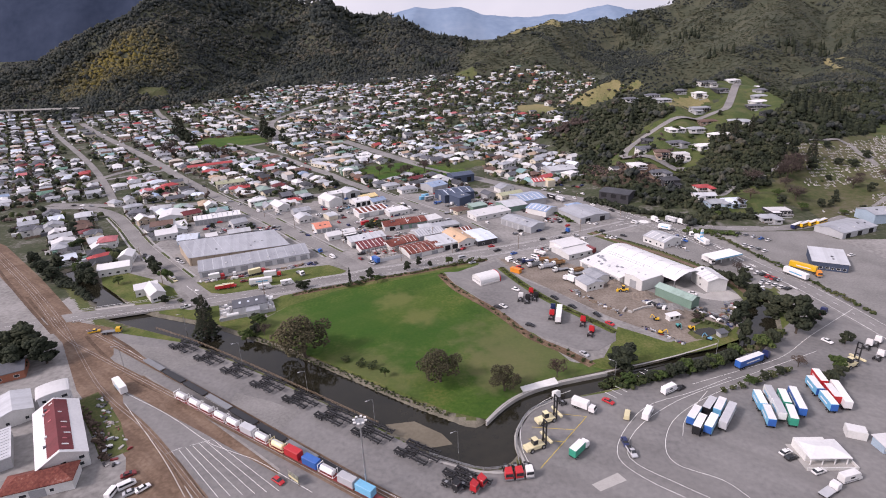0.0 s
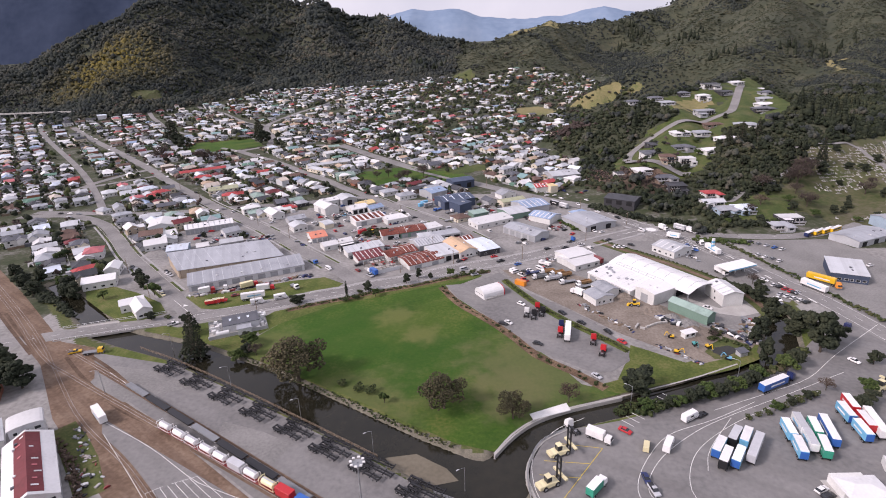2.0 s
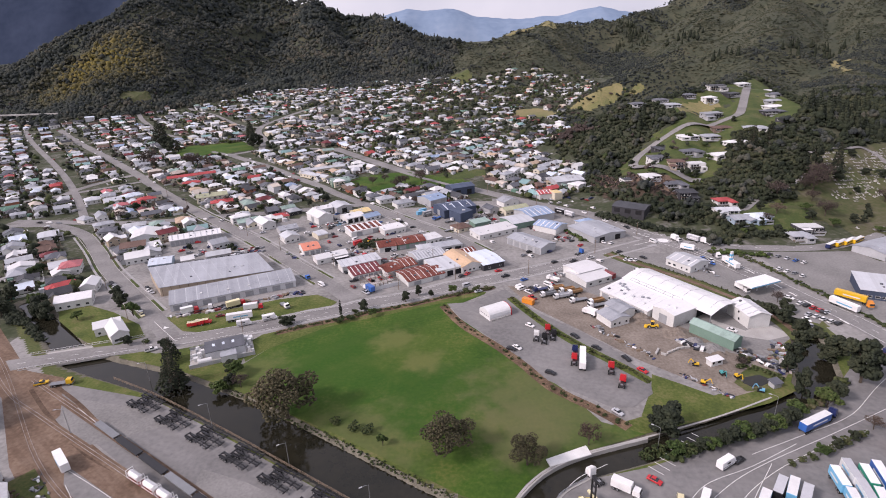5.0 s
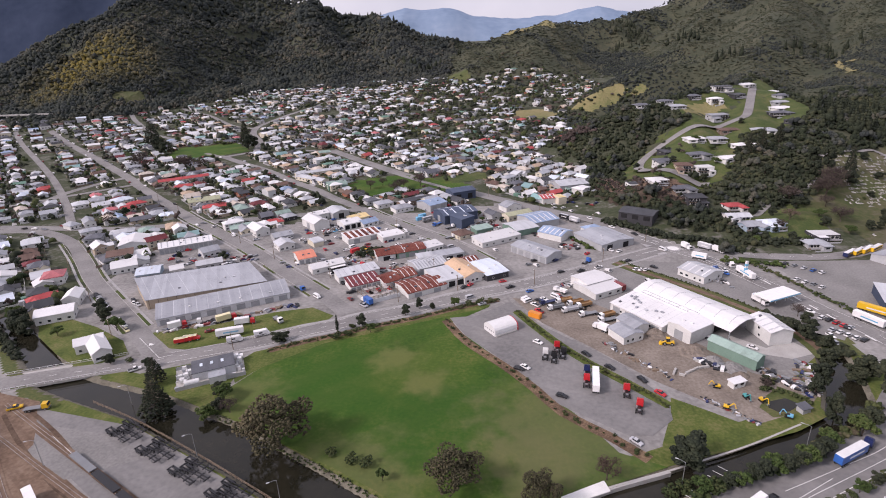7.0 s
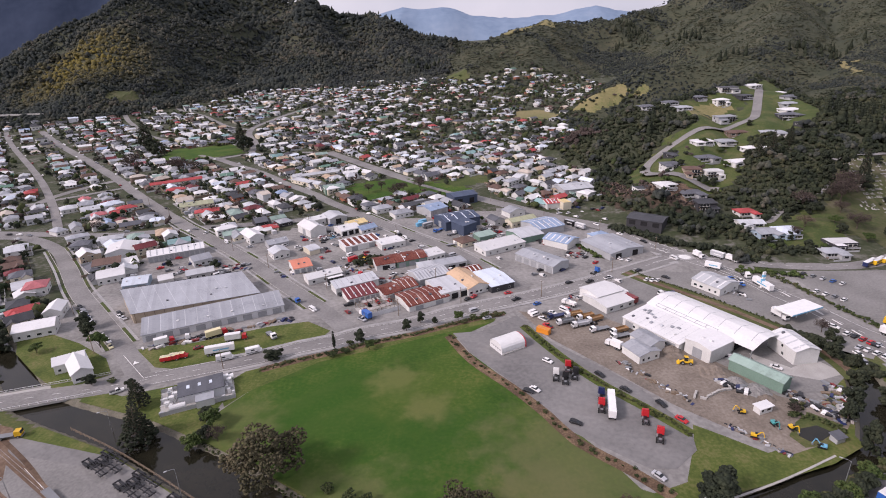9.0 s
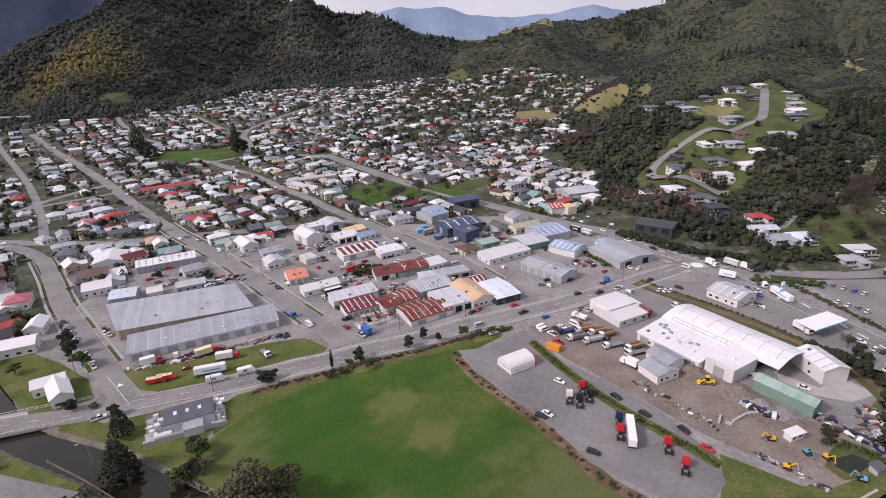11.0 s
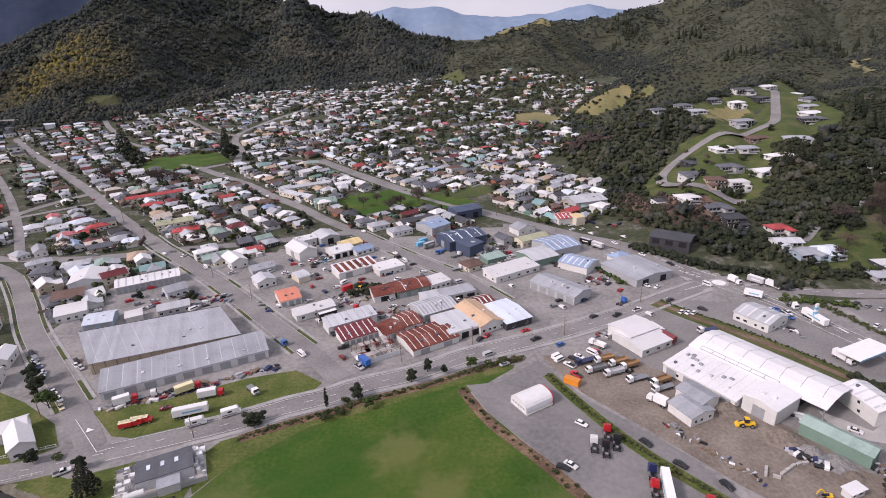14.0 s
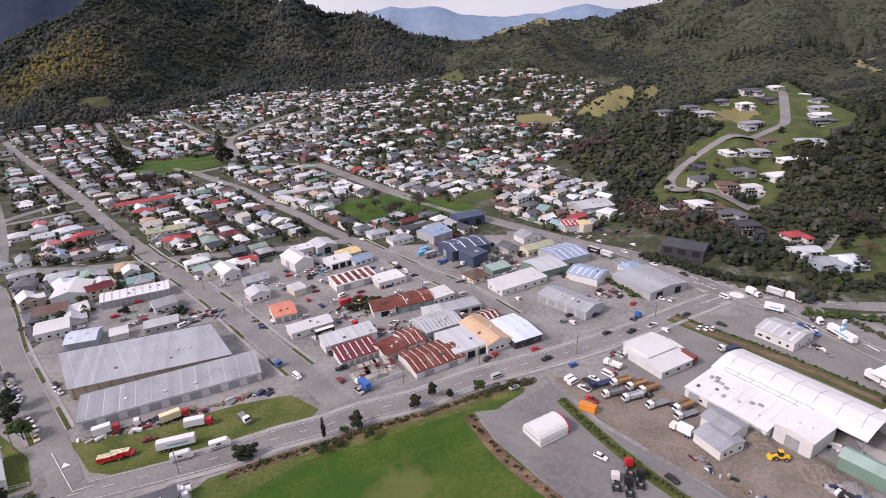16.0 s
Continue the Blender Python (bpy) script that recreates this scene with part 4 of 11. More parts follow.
def building(name, x, y, rot, w, d, h, rise, kind, wall, roof, label, category, windows="", doors="", group="", over=0.4, z=None, strips=0, strip_mat="roof_white", strip_half=0.4):
    """windows / doors: words like front:3 (three on the front). strips: skylight strips over the roof."""
    top = empty(name, x, y, rot, z)
    if z is None and abs(y) > 330:
        c, s = math.cos(radians(rot)), math.sin(radians(rot))
        corners = [(x + c * a - s * b, y + s * a + c * b) for a in (-w / 2, w / 2) for b in (-d / 2, d / 2)]
        top.location.z = float(max(height(px, py) for px, py in corners)) - 0.1
        if group == "houses of the hill":
            top.location.z = float(np.mean([height(px, py) for px, py in corners])) + 0.5
        wbm, rbm = roof_and_walls(w, d, h, rise, kind, over)
        drop = top.location.z - float(min(height(px, py) for px, py in corners)) + 0.3
        for v in wbm.verts:
            if v.co.z < 0.01:
                v.co.z -= drop
    else:
        wbm, rbm = roof_and_walls(w, d, h, rise, kind, over)
    part("wall", wbm, wall, top)
    rf = part("roof", rbm, roof, top)
    if strips and kind == "vault":
        for i in range(strips):
            u = -w / 2 + w * (i + 0.5) / strips
            seam = [(-(d / 2) * math.cos(math.pi * k / 10), h + rise * math.sin(math.pi * k / 10) ** 0.8 + 0.24) for k in range(1, 10)]
            bm = shell(seam + [(a, q - 0.1) for a, q in seam[::-1]], 0.2, "x")
            for vert in bm.verts:
                vert.co.x += u
            part("seam", bm, strip_mat, rf)
    if strips and kind in ("gx", "mono"):
        slopes = [(-1, 1)] if kind == "mono" else [(-1, 0), (1, 0)]
        for i in range(strips):
            u = -w / 2 + w * (i + 0.5) / strips
            bm = bmesh.new()
            for s0, s1 in slopes:
                pts = []
                for f in (0.03, 0.97):
                    a = s0 + (s1 - s0) * f
                    zz = h + rise * (1 - abs(a)) if kind != "mono" else h + rise * (a + 1) / 2
                    pts.append((a * d / 2, zz + 0.27))
                vs = [bm.verts.new((u + q * strip_half, a, b)) for a, b in pts for q in (-1, 1)]
                bm.faces.new((vs[0], vs[1], vs[3], vs[2]))
            bmesh.ops.recalc_face_normals(bm, faces=bm.faces)
            part("skylight", bm, strip_mat, rf)
    rng = random.Random(int(abs(x * 31 + y * 17)))
    for word in windows.split():
        side, n = word.split(":")
        n = int(n)
        levels = [1.0] if h < 4.8 else [1.0, h - 1.9]
        for lv in levels:
            for i in range(n):
                on_wall("window", window_mesh(), top, side, (i + 0.5 + rng.uniform(-0.12, 0.12)) / n, lv, rng.choice((1.2, 1.6, 2.0)), 1.2, w, d)
    for word in doors.split():
        side, n, dm = word.split(":")
        n = int(n)
        run = w if side in ("front", "back") else d
        dw = min(4.2, 0.7 * run / n)
        for i in range(n):
            on_wall("door", door_mesh(dm), top, side, (i + 0.5) / n, 0.02, dw, min(h - 0.8, 4.4) if dw > 1.6 else 2.05, w, d)
    if category in ("warehouse", "workshop", "shop", "hall") and w > 10:
        for i in range(2 if w < 25 else 4):
            u, t = rng.uniform(-0.42, 0.42) * w, rng.uniform(0.08, 0.3) * d
            zz = {"gx": h + rise * (1 - 2 * t / d), "mono": h + rise * (0.5 - t / d), "vault": h + rise * 0.9, "flat": h + 0.3, "gy": h + rise * (1 - 2 * abs(u) / w), "hip": h + rise * 0.6}[kind]
            part("roof_vent", box_mesh(rng.uniform(0.6, 1.3), rng.uniform(0.6, 1.3), rng.uniform(0.6, 1.0), zz - 0.1, None, u, -t), rng.choice(("roof_slate", "roof_pale_zinc", "roof_white")), rf)
    return tagged(top, label, category, group)


# ---- works, shops and houses near the reserve ----
main_store = building("warehouse", -171.7, 312.3, 22.8, 59.0, 27.5, 5.3, 2.6, "mono", "wall_tan", "roof_zinc", "long grey zinc-roofed warehouse with timber clerestory", "warehouse", strips=10, strip_mat="roof_pale_zinc", strip_half=0.12, over=0.5)
# its plan is skewed to the side street
for ob in main_store.children_recursive:
    for v in ob.data.vertices:
        v.co.x -= 0.306 * v.co.y
for i in range(14):
    part("clerestory_post", box_mesh(0.18, 0.18, 5.2, 0, None, -28.4 + 4.37 * i + 0.306 * 13.9, -13.9), "timber", main_store)
part("ridge_flashing", box_mesh(59.5, 0.5, 0.3, 7.95, None, -0.306 * 13.9, 13.9), "roof_dark", main_store, "dark ridge flashing")
building("warehouse_annex", -150.4, 293.6, 28.0, 63.0, 16.0, 3.7, 1.3, "mono", "wall_pale", "roof_zinc", "low grey annex with roller doors along the warehouse", "warehouse", doors="front:9:door_grey", strips=12, strip_mat="roof_pale_zinc", strip_half=0.14)
building("house", -194.5, 252.8, 33.7, 11.1, 8.0, 4.2, 1.8, "gx", "wall_white", "roof_white", "white weatherboard house with white roof on a lawn", "house", windows="front:3 left:1 right:1")
building("house", -187.2, 248.1, 44.0, 7.4, 16.0, 4.2, 2.0, "gy", "wall_white", "roof_white", "white gabled house wing with a dark verandah", "house", windows="front:2 right:2")
building("house", -231.8, 281.4, 27.7, 16.5, 11.0, 4.4, 1.8, "gx", "wall_white", "roof_white", "white house with pale iron roof beside the river", "house", windows="front:4 right:2")
building("house", -236.2, 300.0, 21.6, 7.8, 12.0, 4.2, 2.0, "gy", "wall_white", "roof_white", "white gabled cottage beside a hedge", "house", windows="front:2 right:2")
building("house", -267.5, 327.0, 28.8, 11.0, 12.0, 4.5, 2.4, "hip", "wall_white", "roof_pink", "white villa with faded red hipped roof", "house", windows="front:3 right:2")
building("house", -330.3, 427.8, 62.9, 7.9, 11.0, 3.2, 2.2, "hip", "wall_white", "roof_zinc", "white bungalow with grey hipped roof", "house", windows="front:3 right:2")
building("house", -322.3, 435.8, 42.4, 7.7, 15.0, 3.4, 2.2, "gy", "wall_white", "roof_zinc", "white gabled house with grey iron roof", "house", windows="front:2 right:3")
building("house", -302.8, 443.4, 44.1, 9.1, 15.0, 3.4, 2.4, "gy", "wall_white", "roof_blue", "white gabled house with blue-grey iron roof", "house", windows="front:3 right:3")
building("house", -325.1, 466.8, 40.8, 10.6, 9.0, 3.2, 2.0, "hip", "wall_white", "roof_pink", "white house with faded red roof", "house", windows="front:3")
building("house", -291.6, 446.6, 45.7, 10.5, 8.0, 3.2, 1.6, "gx", "wall_tan", "roof_beige", "tan house with beige iron roof", "house", windows="front:3")
building("house", -312.3, 471.1, 42.8, 10.3, 9.0, 3.2, 1.9, "hip", "wall_cream", "roof_red", "cream bungalow with red roof", "house", windows="front:3")
building("house", -277.0, 454.5, 39.0, 12.0, 12.0, 3.4, 2.4, "hip", "wall_white", "roof_zinc", "white villa with grey hipped roof behind a fence", "house", windows="front:4")
building("house", -312.6, 483.7, 46.0, 14.5, 9.0, 3.2, 2.0, "hip", "wall_white", "roof_red", "white bungalow with bright red roof", "house", windows="front:4")
building("house", -364.7, 486.2, 41.7, 12.5, 13.0, 3.2, 2.2, "hip", "wall_white", "roof_pale_zinc", "white house with pale zinc roof", "house", windows="front:3")
building("house", -343.0, 482.0, 42.6, 13.7, 11.0, 3.2, 2.2, "gx", "wall_white", "roof_pale_zinc", "white house with pale zinc gable roof", "house", windows="front:3")
building("house", -333.0, 495.0, 55.1, 16.2, 13.0, 3.4, 2.2, "hip", "wall_white", "roof_ice", "white house with pale blue-grey roof", "house", windows="front:3")
building("hall", -252.5, 484.7, 30.2, 25.3, 12.0, 4.8, 2.0, "gx", "wall_cream", "roof_olive", "cream timber hall with pale olive iron roof", "hall", windows="front:6")
building("house", -235.7, 470.8, 25.9, 21.0, 9.0, 3.2, 1.9, "hip", "wall_cream", "roof_red", "long low cream house with red roof", "house", windows="front:4")
building("house", -291.8, 397.9, 20.8, 11.0, 11.0, 3.2, 2.1, "hip", "wall_grey", "roof_slate", "grey house with dark slate hipped roof", "house", windows="front:3")
building("house", -272.7, 379.7, 21.3, 13.0, 12.0, 3.2, 2.2, "hip", "wall_white", "roof_slate", "white house with dark hipped roof and hedge", "house", windows="front:3 right:1")
building("shed", -254.1, 385.5, 24.5, 17.7, 20.0, 4.52, 2.2, "gy", "wall_pale", "roof_white", "large white gabled workshop", "workshop", doors="left:2:door_grey")
building("house", -277.3, 408.0, 27.5, 15.6, 10.0, 3.6, 1.6, "hip", "wall_grey", "roof_pale_zinc", "pale grey hipped house behind a workshop", "house", windows="front:3")
building("house", -260.5, 409.8, 29.4, 10.3, 14.0, 3.2, 2.4, "hip", "wall_white", "roof_grey_green", "white house with green hipped roof", "house", windows="front:2 left:2")
building("house", -245.3, 419.9, 30.5, 10.6, 15.0, 3.2, 2.4, "hip", "wall_brown", "roof_tan", "brown house with tan tiled roof", "house", windows="front:3")
building("house", -224.6, 401.3, 30.9, 13.7, 11.0, 3.13, 1.6, "gx", "wall_white", "roof_teal", "white shed with teal iron roof", "shed", windows="front:2")
building("house", -239.5, 390.9, 44.2, 11.9, 9.0, 2.96, 1.6, "gx", "wall_cream", "roof_beige", "cream house with beige roof", "house", windows="front:3")
building("warehouse", -215.8, 381.0, 29.4, 32.7, 13.0, 4.35, 1.6, "gx", "wall_grey", "roof_white", "long white warehouse with ribbed grey front", "warehouse", doors="front:11:door_grey", strips=9, strip_mat="roof_pale_zinc")
building("house", -193.5, 367.8, 41.7, 10.7, 11.0, 3.83, 2.0, "gx", "wall_pale", "roof_zinc", "grey weatherboard house with grey roof", "house", windows="front:3 left:1")
building("house", -247.5, 359.0, 28.3, 14.9, 9.0, 4.87, 1.2, "mono", "wall_white", "roof_brown", "two-storey white flats with brown roof", "flats", windows="front:6")
building("house", -235.8, 344.4, 31.9, 13.9, 14.0, 4, 1.6, "gx", "wall_white", "roof_white", "white two-level house with white roof", "house", windows="front:4 left:1")
building("shed", -214.5, 334.9, 20.3, 12.7, 13.0, 3.31, 1.6, "gx", "wall_blue", "roof_ice", "blue-grey workshop with pale iron roof", "workshop", doors="front:2:door_grey")
building("shed", -199.9, 338.7, 31.1, 7.4, 7.0, 3, 0.5, "mono", "wall_white", "roof_white", "small white flat shed", "shed")
building("shed", -183.5, 346.6, 28.5, 14.8, 7.0, 3.2, 0.6, "mono", "wall_grey", "roof_pale_zinc", "grey lean-to shed behind the warehouse", "shed", windows="front:4")
building("house", -202.8, 432.3, 31.1, 9.6, 12.0, 3.2, 2.2, "hip", "wall_cream", "roof_pale_zinc", "cream bungalow with pale hipped roof", "house", windows="front:3")
building("carport", -192.0, 417.1, 31.2, 16.3, 10.0, 3, 0.5, "mono", "wall_grey", "roof_grey_green", "grey-green roofed carport beside a house", "carport")
building("house", -176.4, 408.9, 42.5, 10.0, 17.0, 4.7, 2.2, "gy", "wall_white", "roof_white", "two-storey white gabled house", "house", windows="front:2 left:3")
building("house", -172.0, 428.2, 29.5, 13.2, 9.0, 2.96, 1.8, "hip", "wall_cream", "roof_red", "cream shop with red roof", "shop", windows="front:3")
building("house", -183.8, 443.6, 36.6, 9.0, 11.0, 3.2, 2.4, "gx", "wall_dark", "roof_slate", "dark cottage with slate roof and white fence", "house", windows="front:2")
building("house", -173.3, 450.8, 41.1, 11.2, 9.0, 2.96, 1.6, "gx", "wall_white", "roof_grey_green", "white house with pale green roof", "house", windows="front:3")
building("house", -165.3, 442.1, 41.6, 9.5, 10.0, 2.96, 1.8, "hip", "wall_dark", "roof_zinc", "dark house with grey roof", "house", windows="front:2")
building("house", -155.3, 397.0, 36.0, 13.1, 10.0, 3.31, 1.8, "gx", "wall_grey", "roof_zinc", "grey concrete workshop with zinc roof", "workshop", windows="front:3")
building("house", -147.3, 378.0, 37.4, 10.3, 11.0, 4, 1.8, "gy", "wall_white", "roof_pale_zinc", "white square house with pale roof", "house", windows="front:3 left:2")
building("shed", -127.8, 383.6, 41.3, 7.0, 10.0, 3, 1.2, "vault", "wall_cream", "roof_pale_zinc", "small round-topped cream shed", "shed")
building("shop", -127.2, 357.0, 29.5, 10.7, 15.0, 3.48, 1.8, "gx", "wall_white", "roof_orange", "white workshop with orange iron roof", "workshop", doors="front:3:door_grey")
building("workshop", -109.6, 341.6, 33.2, 19.7, 9.0, 3.31, 1.6, "gx", "wall_white", "roof_white", "long white round-ended workshop", "workshop", windows="front:3")
building("hall", -138.2, 422.1, 42.2, 12.0, 20.0, 5.66, 2.6, "gy", "wall_white", "roof_white", "tall white gabled hall", "hall", doors="left:1:door_grey")
building("hall", -141.0, 441.6, 37.6, 13.1, 10.0, 4.79, 1.6, "gx", "wall_white", "roof_white", "white hall with pale roof", "hall", windows="front:3")
building("shed", -128.2, 447.9, 36.5, 13.4, 16.0, 4.79, 1.8, "gy", "wall_grey", "roof_pale_zinc", "open-fronted grey gabled shed", "shed", doors="front:1:dark_opening")
building("workshop", -113.0, 422.3, 38.1, 14.4, 13.0, 4, 1.6, "gx", "wall_white", "roof_white", "white workshop with three dark doors", "workshop", doors="front:3:dark_opening")
building("shed", -109.4, 435.3, 40.4, 13.4, 11.0, 3.48, 1.5, "gx", "wall_cream", "roof_yellow", "workshop with pale yellow roof", "workshop")
building("house", -100.0, 425.0, 41.5, 12.6, 10.0, 2.96, 1.8, "gx", "wall_white", "roof_blue", "white house with blue-grey roof", "house", windows="front:3 right:1")
building("warehouse", -98.4, 393.7, 34.2, 24.3, 12.0, 3.83, 1.2, "mono", "wall_white", "roof_white", "long white works with striped red and white roof", "warehouse", strips=6, strip_mat="rust", strip_half=1.2, doors="front:2:door_grey")
building("shop", -78.6, 394.1, 31.9, 16.6, 13.0, 3.65, 0.1, "flat", "wall_white", "roof_white", "white flat-roofed corner shop", "shop", windows="front:3 right:2")
building("workshop", -63.3, 365.9, 26.0, 19.0, 14.0, 3.83, 1.8, "gx", "wall_green", "rust", "green-walled workshop with rust-red iron roof", "workshop", strips=2, strip_half=0.16, doors="front:3:door_grey")
building("workshop", -77.6, 359.4, 22.0, 11.2, 13.0, 3.65, 1.8, "gx", "wall_white", "rust", "white workshop with rust-red roof", "workshop", doors="front:1:dark_opening")
building("shop", -49.4, 371.4, 34.9, 12.6, 10.0, 3.65, 0.6, "mono", "wall_white", "roof_white", "plain white rendered shop with wide windows", "shop", windows="front:4")
building("shed", -38.6, 358.8, 24.0, 19.6, 10.0, 2.96, 0.3, "flat", "wall_grey", "roof_zinc", "low grey flat-roofed shed", "shed", doors="front:3:dark_opening")
building("shed", -51.6, 352.2, 22.5, 9.3, 8.0, 3.31, 0.6, "mono", "wall_white", "roof_pale_zinc", "white shed with dark opening", "shed", doors="front:1:dark_opening")
building("warehouse", -49.2, 340.7, 30.5, 18.7, 15.0, 4, 1.6, "gx", "wall_grey", "roof_pale_zinc", "grey warehouse with ribbed pale roof", "warehouse", strips=10, strip_mat="roof_zinc", doors="front:6:door_grey")
building("shed", -24.8, 347.0, 30.3, 8.0, 9.0, 3.13, 1.4, "gx", "wall_white", "rust", "small teal shed with rust-striped roof", "shed", strips=3)
building("shop", -27.6, 330.8, 30.4, 12.7, 24.0, 4, 2.2, "gy", "wall_white", "roof_peach", "white workshop with long peach roof", "workshop", windows="front:4")
building("shop", -38.7, 323.7, 28.5, 15.4, 20.0, 3.83, 0.3, "flat", "wall_white", "roof_pale_zinc", "white flat-roofed garage workshop", "workshop", doors="front:3:dark_opening")
building("shop", -14.1, 333.4, 28.4, 13.8, 22.0, 3.65, 1.0, "gx", "wall_dark", "roof_ice", "dark-walled shop with pale blue flat roof", "shop", windows="front:2")
building("workshop", -83.1, 317.8, 31.0, 17.3, 11.0, 2.96, 1.3, "mono", "wall_white", "roof_maroon", "white works with dark red striped roof", "workshop", strips=6, strip_half=0.25, doors="front:6:door_grey")
building("workshop", -69.4, 320.1, 38.0, 10.2, 12.0, 3.31, 1.6, "gx", "wall_white", "rust", "white works with rust-red iron roof", "workshop", doors="front:1:door_grey")
building("workshop", -61.2, 328.2, 32.3, 9.0, 14.0, 3.13, 1.6, "gx", "wall_white", "rust", "white works with rusty striped roof", "workshop", strips=3, strip_half=0.16, windows="front:1")
building("workshop", -50.8, 312.9, 31.6, 22.6, 17.0, 3, 1.4, "gx", "wall_white", "rust", "long works with rusted striped roof", "workshop", strips=7, strip_half=0.16, windows="right:2", doors="front:2:door_grey")
building("shop", -7.0, 385.8, 32.2, 30.4, 13.0, 3.65, 0.8, "mono", "wall_white", "roof_white", "white showroom with pale roof", "shop", windows="front:5 left:2")
building("warehouse", 15.9, 359.7, -47.6, 28.5, 14.0, 4.52, 1.6, "gx", "wall_grey", "roof_zinc", "long grey depot with tall doors and white buttresses", "warehouse", doors="front:5:door_grey")
building("shed", 10.5, 405.2, 28.4, 17.8, 18.0, 4.35, 1.4, "gx", "wall_green", "roof_pale_zinc", "green shed with broad white roof", "shed")
building("warehouse", 24.1, 421.3, 28.2, 21.0, 22.0, 4.79, 2.0, "gx", "wall_grey", "roof_blue", "warehouse with blue-grey roof", "warehouse", strips=5)
building("warehouse", 32.4, 392.5, -38.9, 17.7, 15.0, 4.18, 1.8, "gx", "wall_white", "roof_blue", "white warehouse with blue roof and pale strips", "warehouse", strips=5)
building("house", 10.5, 434.4, 30.5, 20.9, 9.0, 4, 1.6, "gx", "wall_cream", "roof_olive", "cream flats with olive roof", "flats", windows="front:6")
building("house", -7.4, 436.4, 31.5, 7.9, 11.0, 3.83, 2.0, "gy", "wall_grey", "roof_slate", "grey gabled house beside the workshop yard", "house", windows="front:1")
building("house", 6.8, 455.0, 30.2, 13.9, 11.0, 3.65, 2.4, "gy", "wall_white", "roof_zinc", "white house with steep grey gable", "house", windows="front:2")
building("warehouse", 61.6, 381.1, 27.8, 25.5, 27.0, 4.35, 1.4, "gy", "wall_grey", "roof_zinc", "broad grey shop shed with signed front", "warehouse", doors="front:2:dark_opening", windows="front:2")
building("house", 58.8, 402.3, 29.1, 11.7, 9.0, 2.96, 1.8, "hip", "wall_white", "roof_blue", "white house with blue-grey roof", "house", windows="front:2")
building("workshop", -35.5, 436.4, 28.7, 27.1, 20.0, 6.09, 2.0, "gx", "wall_navy", "roof_navy", "tall navy-blue steel workshop", "workshop", strips=4, strip_mat="roof_ice", doors="left:1:door_grey")
building("workshop", -30.1, 419.4, 45.6, 12.6, 12.0, 7.13, 0.8, "mono", "wall_navy", "roof_navy", "navy-blue block at the workshop front", "workshop")
building("workshop", -55.1, 463.7, 42.5, 16.7, 18.0, 4.79, 2.0, "gx", "wall_grey", "roof_blue", "grey workshop with blue-grey roof", "workshop", doors="front:2:door_grey")
building("house", -29.5, 395.5, 34.6, 11.0, 11.0, 2.96, 1.8, "hip", "wall_cream", "roof_brown", "cream house with brown roof", "house", windows="front:2 left:2")
building("shed", -16.0, 406.1, 30.4, 13.0, 8.0, 2.96, 0.6, "mono", "wall_green", "roof_grey_green", "green shed with pale roof", "shed")
building("house", -78.5, 458.3, 32.0, 15.2, 11.0, 3.2, 2.0, "hip", "wall_white", "roof_zinc", "white bungalow with grey hipped roof", "house", windows="front:4")
building("house", -95.0, 470.0, 33.0, 13.8, 10.0, 3.2, 2.0, "hip", "wall_white", "roof_zinc", "white bungalow with grey roof", "house", windows="front:3")
building("house", -107.3, 478.4, 36.7, 9.9, 10.0, 3.2, 2.0, "hip", "wall_grey", "roof_slate", "grey house with slate roof", "house", windows="front:2")
building("shed", -68.2, 477.5, 29.3, 25.1, 11.0, 3.48, 1.2, "gx", "wall_brown", "roof_dark", "long dark brown shed with low roof", "shed", windows="front:3")
building("workshop", -32.4, 490.0, 27.8, 20.9, 15.0, 6.5, 1.6, "gx", "wall_navy", "roof_navy", "navy steel shed with dark doors", "shed", doors="front:2:dark_opening")
building("shop", 38.0, 474.0, 14.8, 12.6, 14.0, 4, 1.6, "gx", "wall_white", "roof_red", "white shop with red striped roof", "shop", strips=4)
building("shop", 47.0, 469.5, 21.2, 7.1, 10.0, 5.22, 0.1, "flat", "wall_cream", "roof_yellow", "yellow shop block beside the highway", "shop")
building("warehouse", 61.1, 508.1, 17.7, 26.7, 20.0, 5, 1.6, "gx", "wall_grey", "roof_pale_zinc", "pale grey warehouse under the hill", "warehouse")
building("shed", 93.3, 414.9, -33.1, 22.9, 16.0, 3.83, 1.2, "gx", "wall_dark", "roof_dark", "black timber shed below the hill", "shed", doors="front:3:dark_opening")
building("office", 39.9, 314.6, 29.1, 16.2, 13.0, 4.7, 1.0, "gx", "wall_white", "roof_white", "white two-storey transport office", "office", windows="left:2 front:2")
building("office_annex", 42.3, 308.5, 29.5, 18.1, 17.0, 3.31, 0.8, "gx", "wall_white", "roof_white", "white office annex with low roof", "office", windows="front:3")
building("shed", 104.5, 261.2, -80.4, 15.1, 10.2, 6, 1.6, "gx", "wall_white", "roof_white", "long white gabled shed", "warehouse", strips=4, strip_mat="roof_pale_zinc", windows="front:1")
building("shed", 82.8, 244.0, -53.2, 19.9, 6.1, 4.6, 1.4, "gx", "wall_green", "roof_grey_green", "long green-roofed shed beside the scrap yard", "shed")
building("house", 43.7, 260.4, -63.9, 10.1, 10.5, 3.6, 1.2, "gx", "wall_white", "roof_zinc", "yard office with two grey roofs", "office", windows="right:3")
building("office_block", 48.2, 266.7, -60.7, 11.0, 8.5, 4.6, 1.2, "gx", "wall_white", "roof_zinc", "yard office block behind with grey roof", "office", windows="front:2")
